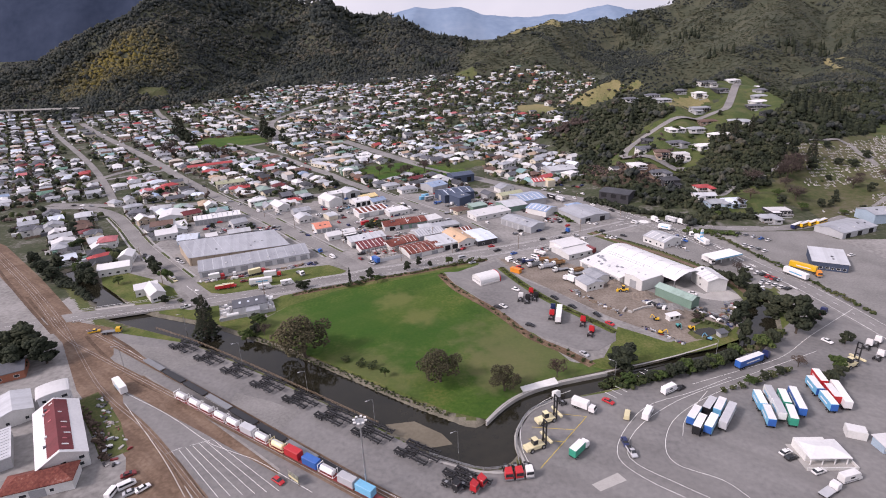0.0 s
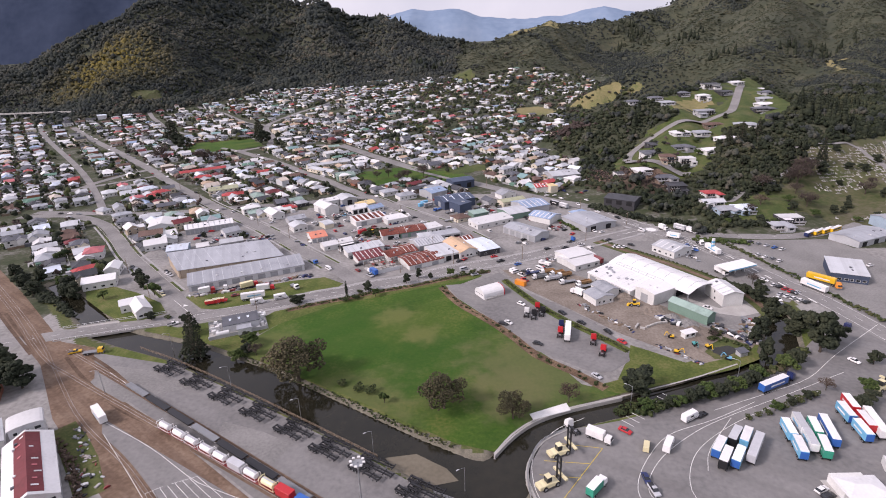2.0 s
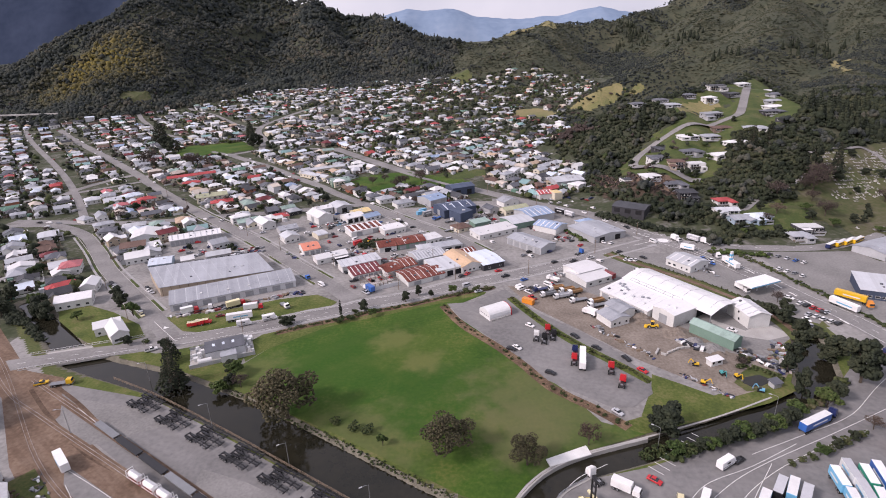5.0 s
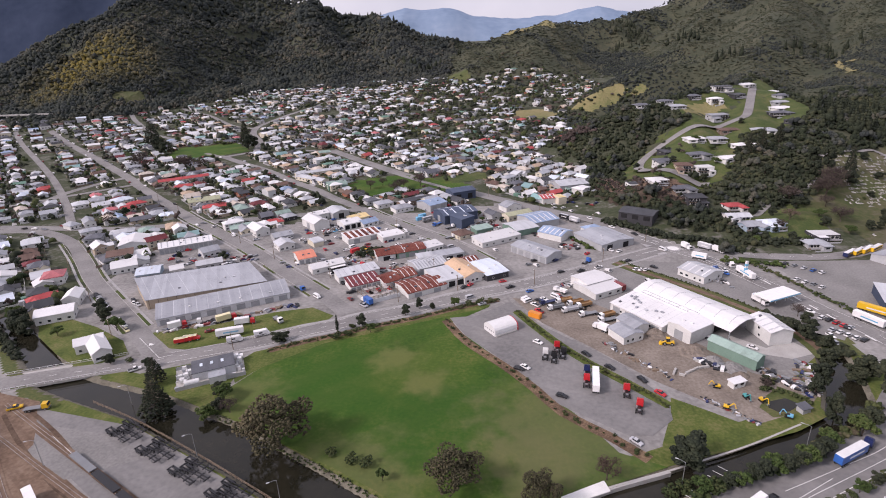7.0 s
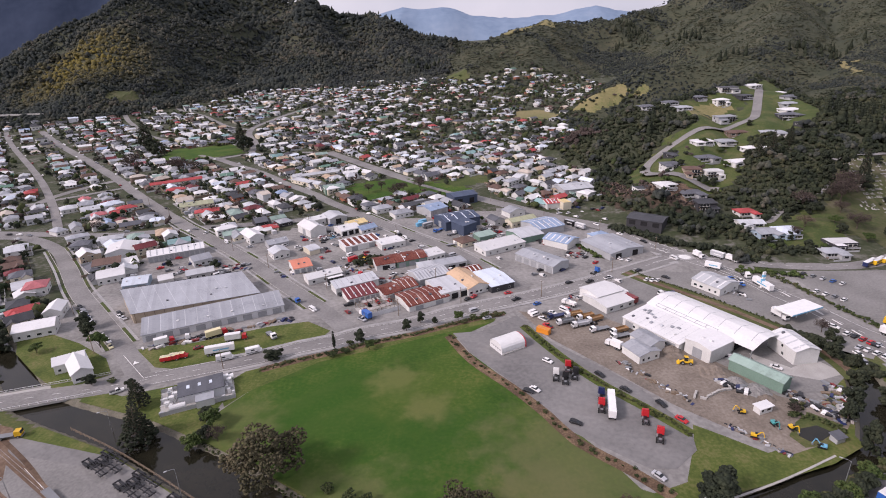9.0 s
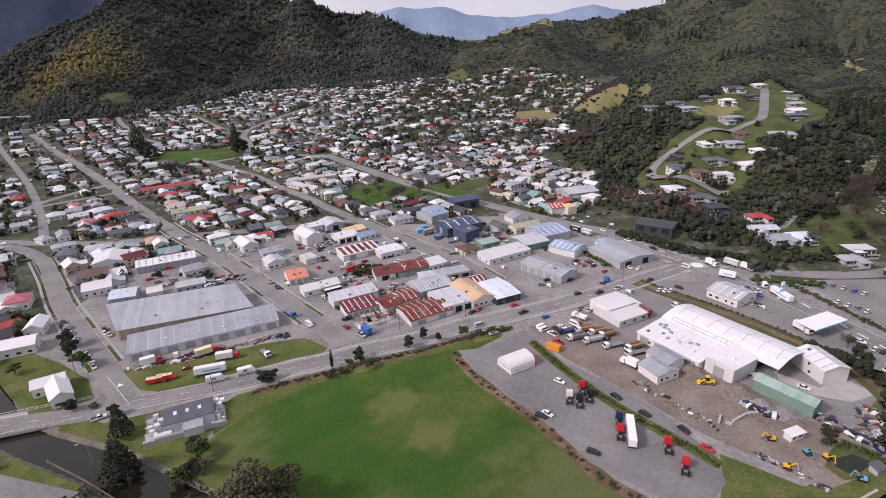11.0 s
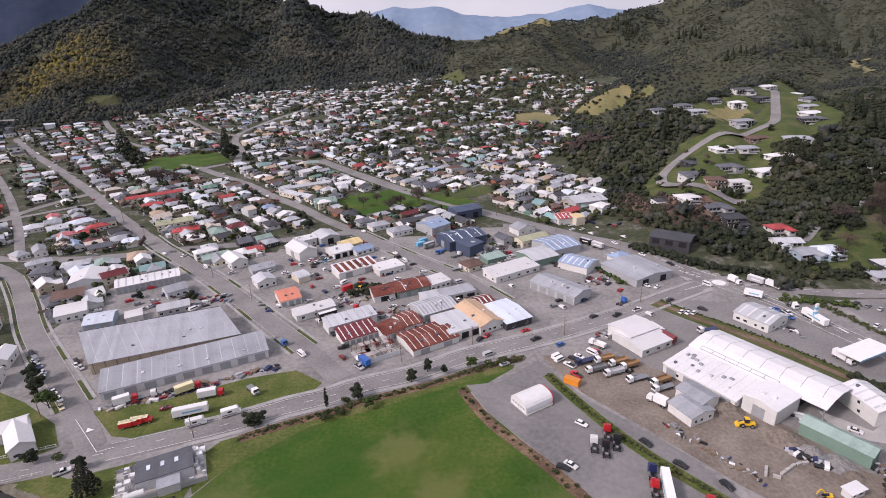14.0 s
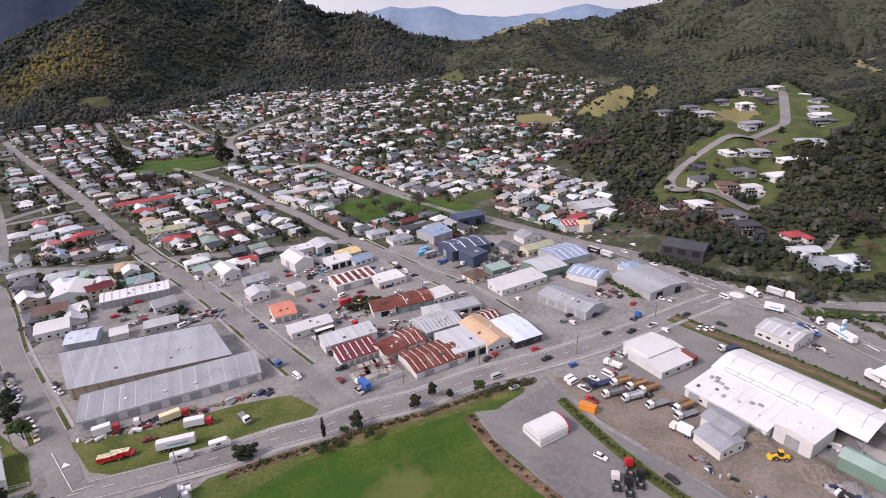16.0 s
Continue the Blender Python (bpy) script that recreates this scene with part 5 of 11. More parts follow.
building("workshop", 100.7, 325.3, -57.0, 16.0, 15.5, 4, 1.8, "gx", "wall_white", "roof_pale_zinc", "pale gabled depot beside the highway", "workshop", windows="front:4 right:2", strips=4, strip_mat="roof_white")
building("cabin", 74.8, 224.6, 22.2, 5.6, 2.8, 2.4, 0.12, "mono", "wall_white", "roof_white", "small white portable cabin", "cabin", windows="front:2")
building("house", -207.5, 173.5, 33.7, 15.7, 11.0, 3.6, 1.8, "gx", "wall_brick", "roof_slate", "red brick house with dark roof", "house", windows="front:3")
building("shop", 179.1, 289.8, -22.4, 16.5, 22.0, 4.6, 0.8, "mono", "wall_navy", "roof_pale_zinc", "blue terminal building with pale roof", "shop", windows="front:6")
building("warehouse", 221.6, 344.2, 26.0, 32.5, 18.0, 4, 1.4, "gx", "wall_grey", "roof_zinc", "grey depot with pale roof", "warehouse", doors="front:3:dark_opening")
building("warehouse", 260.1, 366.3, 9.4, 30.0, 16.0, 4.35, 1.4, "gx", "wall_blue", "roof_zinc", "blue-walled depot shed beside the road", "warehouse")
building("warehouse", -88.8, 329.4, 31.4, 24.0, 9.0, 3.83, 1.0, "mono", "wall_white", "roof_pale_zinc", "long white shed behind the striped works", "warehouse", strips=7, strip_mat="roof_zinc", strip_half=0.1)


# ---- the school beside the sports field and other long roofs of the town ----
building("classroom_block", -310, 562, 35, 46, 8.5, 3.0, 1.6, "gx", "wall_cream", "roof_red", "long low classroom block with faded red roof", "school", windows="front:9")
building("classroom_block", -323, 578, 33, 42, 7.5, 3.0, 1.4, "gx", "wall_grey", "roof_slate", "long low grey classroom block behind", "school", windows="front:8")
building("house", -297.5, 536.5, 30, 16, 8.5, 2.8, 1.7, "hip", "wall_white", "roof_red", "white bungalow with red hipped roof", "house", windows="front:3")
building("classroom_block", -175, 575.5, 31, 50, 8.5, 3.4, 1.4, "gx", "wall_cream", "roof_pale_zinc", "long cream classroom block with pale roof", "school", windows="front:10")
building("classroom_block", -143.5, 578, 28, 14, 9, 3.6, 1.4, "gx", "wall_white", "roof_white", "white classroom with pale gable roof", "school", windows="front:4")
building("classroom_block", -177, 551, -36, 40, 9, 3.2, 1.6, "gx", "wall_cream", "roof_pale_zinc", "cream classroom wing along the street", "school", windows="front:8")
building("school_hall", -147, 526, 25, 17, 14, 3.4, 2.8, "vault", "wall_green", "roof_grey_green", "school hall with rounded green roof", "hall")
building("bowling_club", -60, 567, 28, 24, 8, 3.0, 0.8, "mono", "wall_grey", "roof_slate", "low grey club room beside a green", "club")

# ---- houses of the hill subdivision ----
def hill_house(x, y, rot, w, d, storeys, style, wall, roof, label):
    """A modern house on the slope: main block, a wing, wide dark glazing, a deck and a garage door."""
    rng = random.Random(int(x * 7 + y * 3))
    w, d = min(w, 19.0), min(d, 11.0)
    c, s = math.cos(radians(rot)), math.sin(radians(rot))
    ground = [float(height(x + c * a - s * b, y + s * a + c * b)) for a in (-w / 2, w / 2) for b in (-d / 2, d / 2)]
    top = empty("house", x, y, rot, 0.6 * float(np.mean(ground)) + 0.4 * min(ground))
    drop = top.location.z - min(ground) + 0.4
    h = 2.55 * storeys
    rise = {"hip": 1.5, "gx": 1.2, "mono": 0.5, "flat": 0.1}[style]
    wb, rb = roof_and_walls(w, d, h, rise, style, 0.75)
    for v in wb.verts:
        if v.co.z < 0.01:
            v.co.z -= drop
    part("wall", wb, wall, top)
    part("roof", rb, roof, top)
    side = rng.choice((-1, 1))
    ww, wd, wh = w * rng.uniform(0.34, 0.46), d * rng.uniform(0.5, 0.7), 2.55 if storeys == 1 or rng.random() < 0.5 else h - 0.3
    wb, rb = roof_and_walls(ww, wd, wh, rise * 0.75, style if style != "gx" else "gy", 0.6)
    move = Vector((side * (w / 2 - ww / 2 - 0.4), -d / 2 - wd * 0.28, 0))
    for bm, nm, mt in ((wb, "wing_wall", wall), (rb, "wing_roof", roof)):
        for v in bm.verts:
            if nm == "wing_wall" and v.co.z < 0.01:
                v.co.z -= drop
            v.co += move
        part(nm, bm, mt, top)
    front = -d / 2 - wd * 0.28 - wd / 2
    for level in range(storeys):
        z = 2.5 * level + 0.45
        for k in range(3):
            u = -side * (w / 2 - 2.2 - k * (w - ww - 1.5) / 3.2)
            ob = new("window", window_mesh())
            ob.parent = top
            ob.matrix_basis = Matrix.Translation((u, -d / 2 - 0.04, z)) @ Matrix.Diagonal((rng.uniform(1.8, 2.9), 1, 1.75, 1))
        ob = on_wall("window", window_mesh(), top, "left", rng.uniform(0.3, 0.7), z + 0.2, 1.8, 1.3, w, d)
    ob = new("window", window_mesh())
    ob.parent = top
    ob.matrix_basis = Matrix.Translation((move.x, front - 0.03, 0.6 if wh < 3 else wh - 2.2)) @ Matrix.Diagonal((ww * 0.55, 1, 1.5, 1))
    dz = 2.5 * (storeys - 1) - 0.05
    u0, dw = -side * (ww / 2 + 0.3), w - ww - 1.0
    part("deck", box_mesh(dw, 2.4, 0.18, dz, None, u0, -d / 2 - 1.25), "timber", top)
    part("balustrade", box_mesh(dw, 0.06, 0.9, dz + 0.18, None, u0, -d / 2 - 2.4), "glass" if storeys > 1 else "wall_grey", top)
    for q in (-0.46, 0, 0.46):
        part("deck_post", box_mesh(0.16, 0.16, dz + drop, -drop, None, u0 + q * dw, -d / 2 - 2.3), "wall_white", top)
    part("retaining_wall", box_mesh(w * 0.7, 0.3, 0.5 + drop * 0.4, -drop, None, 0, -d / 2 - 4.6), "wall_grey", top)
    return tagged(top, label, "house", "houses of the hill")


hill_house(155, 637, 6, 16, 8.5, 1, "hip", "wall_white", "roof_slate", "white low house with dark slate roof on the hill")
hill_house(180, 641, -4, 15, 9.5, 1, "hip", "wall_white", "roof_slate", "white low house with dark slate roof on the hill")
hill_house(188.4, 626.2, -6, 15, 9.5, 1, "hip", "wall_grey", "roof_zinc", "grey low house with grey iron roof on the hill")
hill_house(214, 655, 2, 13, 9.0, 1, "hip", "wall_dark", "roof_slate", "black-stained low house with dark slate roof on the hill")
hill_house(232, 643.6, 14, 13, 8.5, 2, "hip", "wall_white", "roof_white", "white two-storey house with white iron roof on the hill")
hill_house(259.7, 657.7, 14, 17, 9.0, 1, "mono", "wall_dark", "roof_dark", "black-stained low house with black iron roof on the hill")
hill_house(250, 673, 8, 19, 10.0, 2, "mono", "wall_white", "roof_dark", "white two-storey house with black iron roof on the hill")
hill_house(296, 716, 14, 19, 9.5, 1, "hip", "wall_white", "roof_white", "white low house with white iron roof on the hill")
hill_house(326, 712, 14, 12, 10.0, 2, "mono", "wall_white", "roof_white", "white two-storey house with white iron roof on the hill")
hill_house(300, 642, 14, 18, 9.5, 1, "hip", "wall_grey", "roof_slate", "grey low house with dark slate roof on the hill")
hill_house(289, 624, -14, 16, 8.5, 1, "hip", "wall_grey", "roof_zinc", "grey low house with grey iron roof on the hill")
hill_house(281, 606.5, 2, 18, 10.0, 1, "hip", "wall_white", "roof_white", "white low house with white iron roof on the hill")
hill_house(272.2, 591, 2, 19, 10.0, 1, "hip", "wall_dark", "roof_slate", "black-stained low house with dark slate roof on the hill")
hill_house(271, 560, 8, 17, 9.0, 1, "flat", "wall_dark", "roof_dark", "black-stained low house with black iron roof on the hill")
hill_house(218.5, 601, 14, 19, 9.0, 2, "mono", "wall_grey", "roof_zinc", "grey two-storey house with grey iron roof on the hill")
hill_house(213.7, 562, -6, 18, 9.0, 1, "hip", "wall_brown", "roof_brown", "brown brick low house with brown tiled roof on the hill")
hill_house(236, 545.7, -14, 19, 9.0, 1, "hip", "wall_white", "roof_zinc", "white low house with grey iron roof on the hill")
hill_house(174.8, 539.9, 2, 17, 9.0, 1, "hip", "wall_white", "roof_white", "white low house with white iron roof on the hill")
hill_house(194.6, 540.6, -6, 15, 9.5, 1, "hip", "wall_white", "roof_zinc", "white low house with grey iron roof on the hill")
hill_house(208, 517.4, 14, 19, 9.0, 1, "hip", "wall_white", "roof_white", "white low house with white iron roof on the hill")
hill_house(151.2, 534, 8, 16, 10.0, 1, "hip", "wall_dark", "roof_dark", "black-stained low house with black iron roof on the hill")
hill_house(166.5, 510.4, 14, 17, 9.5, 1, "hip", "wall_grey", "roof_slate", "grey low house with dark slate roof on the hill")
hill_house(186.6, 496.9, 14, 18, 9.5, 1, "gx", "wall_white", "roof_white", "white low house with white iron roof on the hill")
hill_house(137, 501.2, 2, 16, 10.0, 2, "hip", "wall_white", "roof_slate", "white two-storey house with dark slate roof on the hill")
hill_house(146.3, 484, -6, 12, 10.0, 2, "hip", "wall_tan", "roof_brown", "tan two-storey house with brown tiled roof on the hill")
hill_house(161.3, 482.2, 8, 14, 9.0, 2, "flat", "wall_white", "roof_white", "white two-storey house with white iron roof on the hill")
hill_house(120, 464.6, 8, 14, 9.5, 1, "hip", "wall_white", "roof_white", "white low house with white iron roof on the hill")
hill_house(107, 470, 8, 15, 9.5, 1, "flat", "wall_white", "roof_dark", "white low house with black iron roof on the hill")
hill_house(136.8, 458.1, 8, 16, 10.0, 1, "hip", "wall_grey", "roof_slate", "grey low house with dark slate roof on the hill")
hill_house(141.2, 441.5, 2, 13, 10.0, 2, "mono", "wall_dark", "roof_dark", "black-stained two-storey house with black iron roof on the hill")
hill_house(163.2, 428.5, 8, 12, 9.0, 1, "hip", "wall_white", "roof_red", "white low house with red iron roof on the hill")
hill_house(154, 403, 2, 15, 9.0, 1, "gx", "wall_white", "roof_pale_zinc", "white low house with striped pale iron roof on the hill")
hill_house(158.5, 390.5, 14, 15, 9.5, 1, "gx", "wall_blue", "roof_zinc", "pale blue low house with grey iron roof on the hill")
hill_house(171, 391.5, 8, 13, 9.5, 1, "hip", "wall_blue", "roof_ice", "pale blue low house with pale iron roof on the hill")
hill_house(196, 378.6, 2, 16, 10.0, 1, "flat", "wall_dark", "roof_white", "black-stained low house with white iron roof on the hill")
hill_house(184.5, 367, 2, 12, 9.0, 1, "hip", "wall_grey", "roof_zinc", "grey low house with grey iron roof on the hill")

# ---- trees and bushes ----
def ico(sub, rough, seed):
    """Verts and triangles of a lumpy ball of radius 1."""
    bm = bmesh.new()
    bmesh.ops.create_icosphere(bm, subdivisions=sub, radius=1.0)
    rng = np.random.RandomState(seed)
    v = np.array([p.co for p in bm.verts])
    v *= (1 + rough * rng.uniform(-1, 1, len(v)))[:, None]
    f = np.array([[q.index for q in p.verts] for p in bm.faces])
    bm.free()
    return v, f


BALLS = [ico(1, 0.28, s) for s in range(5)]
TUFTS = []
for _s in range(7):
    _g = np.random.RandomState(40 + _s)
    _d = np.array([(0, 0, 1.0)] + [(math.cos(2 * math.pi * k / 5), math.sin(2 * math.pi * k / 5), 0.35) for k in range(5)] + [(0.8 * math.cos(2 * math.pi * (k + 0.5) / 5), 0.8 * math.sin(2 * math.pi * (k + 0.5) / 5), -0.5) for k in range(5)])
    _d *= _g.uniform(0.62, 1.35, (len(_d), 1))
    _f = [(0, 1 + k, 1 + (k + 1) % 5) for k in range(5)] + [q for k in range(5) for q in ((1 + k, 6 + k, 1 + (k + 1) % 5), (1 + (k + 1) % 5, 6 + k, 6 + (k + 1) % 5))]
    TUFTS.append((_d, np.array(_f)))


def tufted(places, radii, n, rng, low=0.45, high=0.75):
    """Breaks each crown into n smaller clumps over its upper half: places and radii of the clumps."""
    k = len(places)
    d = rng.normal(0, 1, (k, n, 3))
    d /= np.linalg.norm(d, axis=2)[..., None] + 1e-9
    d[..., 2] = np.abs(d[..., 2]) * 0.9 - 0.1
    p = places[:, None, :] + d * radii[:, None, None] * rng.uniform(0.35, 0.85, (k, n, 1))
    return p.reshape(-1, 3), (radii[:, None] * rng.uniform(low, high, (k, n))).ravel()


def scatter(places, sizes, tall, templates, seed):
    """One joined mesh of lumps: places (n,3), radii (n,), heights relative to radius (n,)."""
    rng = np.random.RandomState(seed)
    vs, fs, off = [], [], 0
    pick = rng.randint(0, len(templates), len(places))
    ang = rng.uniform(0, 2 * math.pi, len(places))
    for k, (tv, tf) in enumerate(templates):
        sel = np.nonzero(pick == k)[0]
        if not len(sel):
            continue
        c, s = np.cos(ang[sel])[:, None], np.sin(ang[sel])[:, None]
        x = tv[:, 0] * c - tv[:, 1] * s
        y = tv[:, 0] * s + tv[:, 1] * c
        z = np.repeat(tv[None, :, 2], len(sel), 0) * tall[sel][:, None]
        pts = np.stack([x, y, z], -1) * sizes[sel][:, None, None] + places[sel][:, None, :]
        n = len(tv)
        f = tf[None] + (off + np.arange(len(sel)) * n)[:, None, None]
        vs.append(pts.reshape(-1, 3))
        fs.append(f.reshape(-1, 3))
        off += len(sel) * n
    return np.concatenate(vs), np.concatenate(fs)


def mesh_arrays(name, v, f, material, indices=None):
    me = bpy.data.meshes.new(name)
    me.vertices.add(len(v))
    me.vertices.foreach_set("co", np.asarray(v, np.float32).ravel())
    k = f.shape[1]
    me.loops.add(f.size)
    me.loops.foreach_set("vertex_index", f.ravel().astype(np.int32))
    me.polygons.add(len(f))
    me.polygons.foreach_set("loop_start", np.arange(0, f.size, k, dtype=np.int32))
    for one in material if isinstance(material, (list, tuple)) else [material]:
        me.materials.append(MATS[one])
    if indices is not None:
        me.polygons.foreach_set("material_index", np.asarray(indices, np.int32))
    me.update(calc_edges=True)
    me.validate()
    return me


def tube(path, radii, sides=7, bm=None):
    """A tapered, bent tube through the points."""
    bm = bm or bmesh.new()
    rings = []
    for i, (p, r) in enumerate(zip(path, radii)):
        a = Vector(path[min(i + 1, len(path) - 1)]) - Vector(path[max(i - 1, 0)])
        q = a.to_track_quat("Z", "Y")
        rings.append([bm.verts.new(Vector(p) + q @ Vector((r * math.cos(2 * math.pi * k / sides), r * math.sin(2 * math.pi * k / sides), 0))) for k in range(sides)])
    for a, b in zip(rings, rings[1:]):
        for k in range(sides):
            bm.faces.new((a[k], a[(k + 1) % sides], b[(k + 1) % sides], b[k]))
    bm.faces.new(rings[-1])
    return bm


TREES = {}


def tree_model(kind):
    """A tree about 10 m tall: an Empty with a trunk and a crown; kept as the first of its kind."""
    rng = np.random.RandomState(sum(map(ord, kind)))
    bm = bmesh.new()
    lobes = []
    if kind in ("gum", "brown", "round", "green", "bare"):
        base = {"gum": 0.15, "brown": 0.22, "bare": 0.26}.get(kind, 0.12)
        tube([(0, 0, -0.3), (0.1, 0, 1.2), (0.05, 0.15, 10 * base), (0, 0.1, 5.4)], [0.42, 0.32, 0.26, 0.14], 7, bm)
        limbs = 9 if kind != "round" else 7
        for i in range(limbs):
            a = 2 * math.pi * i / limbs + rng.uniform(-0.3, 0.3)
            r, z0, z1 = rng.uniform(2.2, 4.4), rng.uniform(10 * base, 4.6), rng.uniform(5.2, 8.6)
            if kind == "gum":
                z1, r = 3.0 + 5.6 * ((i * 4) % limbs) / limbs, rng.uniform(2.4, 4.4)
            if kind == "round":
                z1, r = 2.4 + 6.2 * ((i * 3) % limbs) / limbs, rng.uniform(1.8, 3.2)
            end = (r * math.cos(a), r * math.sin(a), z1)
            tube([(0, 0.1, z0), (end[0] * 0.5, end[1] * 0.5, (z0 + z1) / 2 + 0.3), end], [0.16, 0.1, 0.04], 5, bm)
            lobes.append((np.array(end), rng.uniform(1.5, 2.3)))
            if kind == "bare":
                for j in range(7):
                    b = rng.uniform(0, 2 * math.pi)
                    q = rng.uniform(0.8, 1.8)
                    tube([end, (end[0] + q * math.cos(b), end[1] + q * math.sin(b), z1 + rng.uniform(0.3, 1.8))], [0.06, 0.02], 3, bm)
        lobes.append((np.array((0.0, 0.0, 8.2)), 2.2))
        lobes.append((np.array((0.5, -0.4, 6.2)), 2.4))
    elif kind == "cypress":
        tube([(0, 0, -0.3), (0, 0, 2), (0, 0, 9)], [0.3, 0.25, 0.05], 6, bm)
        lobes = [(np.array((0.0, 0.0, z)), 1.25 * (1 - abs(z - 4) / 9)) for z in np.arange(1.2, 10, 0.8)]
    elif kind == "pine":
        tube([(0, 0, -0.3), (0, 0, 4), (0, 0, 10)], [0.4, 0.25, 0.04], 7, bm)
        for z in np.arange(1.8, 9.6, 0.75):
            r = 3.4 * (1 - z / 10.5) + 0.3
            for i in range(7):
                a = 2 * math.pi * i / 7 + z * 1.3
                end = (r * math.cos(a), r * math.sin(a), z + 0.25)
                tube([(0, 0, z), end], [0.09, 0.03], 4, bm)
                lobes.append((np.array((end[0] * 0.75, end[1] * 0.75, z + 0.15)), 0.35 * r + 0.25))
    elif kind == "shrub":
        tube([(0, 0, -0.5), (0.2, 0, 2.5)], [0.5, 0.2], 6, bm)
        lobes = [(np.array((rng.uniform(-3, 3), rng.uniform(-3, 3), rng.uniform(1.5, 6.5))), rng.uniform(2.0, 3.2)) for _ in range(8)]
    top = empty("tree", 0, -4000 - 40 * len(TREES), z=-50)
    part("trunk", bm, "bark", top)
    if kind == "bare":
        share = [(c + rng.normal(0, 0.5 * r, 3) * (1, 1, 0.8), r * rng.uniform(0.06, 0.13)) for c, r in lobes for _ in range(70)]
    else:
        dense = {"gum": 170, "brown": 90, "round": 80, "green": 60, "cypress": 24, "pine": 8, "shrub": 18}[kind]
        spread = 0.62 if kind in ("gum", "brown") else 0.5
        size = (0.05, 0.12) if kind in ("gum", "brown") else ((0.14, 0.3) if kind == "round" else (0.14, 0.28))
        share = []
        for c, r in lobes:
            for _ in range(dense):
                d = rng.normal(0, 1, 3)
                d /= np.linalg.norm(d)
                share.append((c + d * r * spread * 1.6 * rng.uniform(0.35, 1) ** 0.5 * (1, 1, 0.8), r * rng.uniform(*size)))
    pl, sz = np.array([p for p, _ in share]), np.array([r for _, r in share])
    pl[:, 2] = np.maximum(pl[:, 2], 0.35)
    v, f = scatter(pl, sz * 1.12, rng.uniform(0.55, 0.9, len(sz)), TUFTS, 3)
    leaf = {"gum": "leaf_gum", "brown": "leaf_brown", "round": "leaf_dark", "green": "leaf_green", "cypress": "leaf_dark", "pine": "leaf_dark", "shrub": "leaf_garden", "bare": "leaf_twig"}[kind]
    crown = new("crown", mesh_arrays("crown", v, f, leaf))
    crown.parent = top
    return top


LABELS = {
    "gum": ("spreading gum tree with open olive crown", "tree"), "brown": ("small tree with thin brownish crown", "tree"), "round": ("dense dark evergreen tree", "tree"),
    "green": ("leafy green broad-crowned tree", "tree"), "cypress": ("narrow dark columnar cypress", "tree"), "pine": ("tall layered dark conifer", "tree"),
    "shrub": ("low rounded evergreen shrub", "shrub"), "bare": ("bare winter tree with fine twigs", "tree"),
}


def tree(kind, x, y, tall, wide=None, group=""):
    """A tree of that kind, tall metres high; wide: its breadth relative to its height."""
    s = tall / 10.0
    r = random.Random(int(x * 13 + y * 7))
    w = s * (wide or 1.0)
    m = Matrix.Translation((x, y, float(height(x, y)))) @ Matrix.Rotation(r.uniform(0, 6.28), 4, "Z")
    if kind not in TREES:
        TREES[kind] = tree_model(kind)
        ob = TREES[kind]
        if kind == "shrub":
            ob.name = "shrub"
    else:
        ob = copy_thing(TREES[kind], m)
    ob.matrix_basis = m @ Matrix.Diagonal((w, w, s, 1))
    return tagged(ob, LABELS[kind][0], LABELS[kind][1], group or LABELS[kind][1] + "s of the town")

# ---- the town: houses along the streets ----
EU, EV = np.array((-0.663, 0.749)), np.array((0.749, 0.663))
ORIGIN = np.array((-115.0, 328.0))
PARKS = {
    "park": [(-380, 660), (-406, 719), (-371, 729), (-330, 743), (-294, 694), (-320, 672), (-349, 664)],
    "sports_field": [(-141, 531), (-137, 549), (-116, 559), (-85, 563), (-60, 549), (-18, 523), (-42, 513), (-115, 499)],
    "dry_flat": [(39, 850), (88, 838), (106, 864), (84, 922), (45, 912)],
    "small_green": [(-58, 553), (-19, 575), (-4, 548), (-39, 532)],
}
UPPER = [(-40, 900), (60, 860), (112, 870), (200, 1030), (240, 1130), (200, 1265), (0, 1290), (-60, 1100)]
STREETS = [MAIN, HWY, BRANCH, ST_A, ST_B, ST_C, CROSS, CROSS2, PARK_ST, VALLEY_ST, WEST_ST, NORTH_ST]


def street_rows():
    """More streets of the grid, farther up the valley."""
    out = []
    for k, a, b in ((-4, 260, 900), (-3, 230, 900), (-2, 200, 960), (-1, 190, 1000)):
        p = [ORIGIN + EV * 100 * k + EU * s + EV * 9 * math.sin(s / 140 + k) for s in np.arange(a, b, 40)]
        out.append([tuple(q) for q in p if 430 < q[1] < 1240 and float(height(*q) - valley(*q)) < 4])
    for s, a, b in ((330, -430, -20), (790, -330, -60)):
        p = [ORIGIN + EU * s + EV * t + EU * 8 * math.sin(t / 130 + s) for t in np.arange(a, b, 40)]
        out.append([tuple(q) for q in p if 430 < q[1] < 1240 and float(height(*q) - valley(*q)) < 4])
    return [q for q in out if len(q) > 2]


MORE = street_rows()
for q in MORE:
    lift += 0.012
    ribbon("road_town", q, 6.5, lift, "road_asphalt", "grey suburban street", "road", step=10.0)
for nm, pts in PARKS.items():
    drape("lawn_" + nm, pts, 0.2, {"small_green": "verge_grass", "dry_flat": "paddock"}.get(nm, "lawn"), "mown green grass of a town park", "grass", step=6.0)

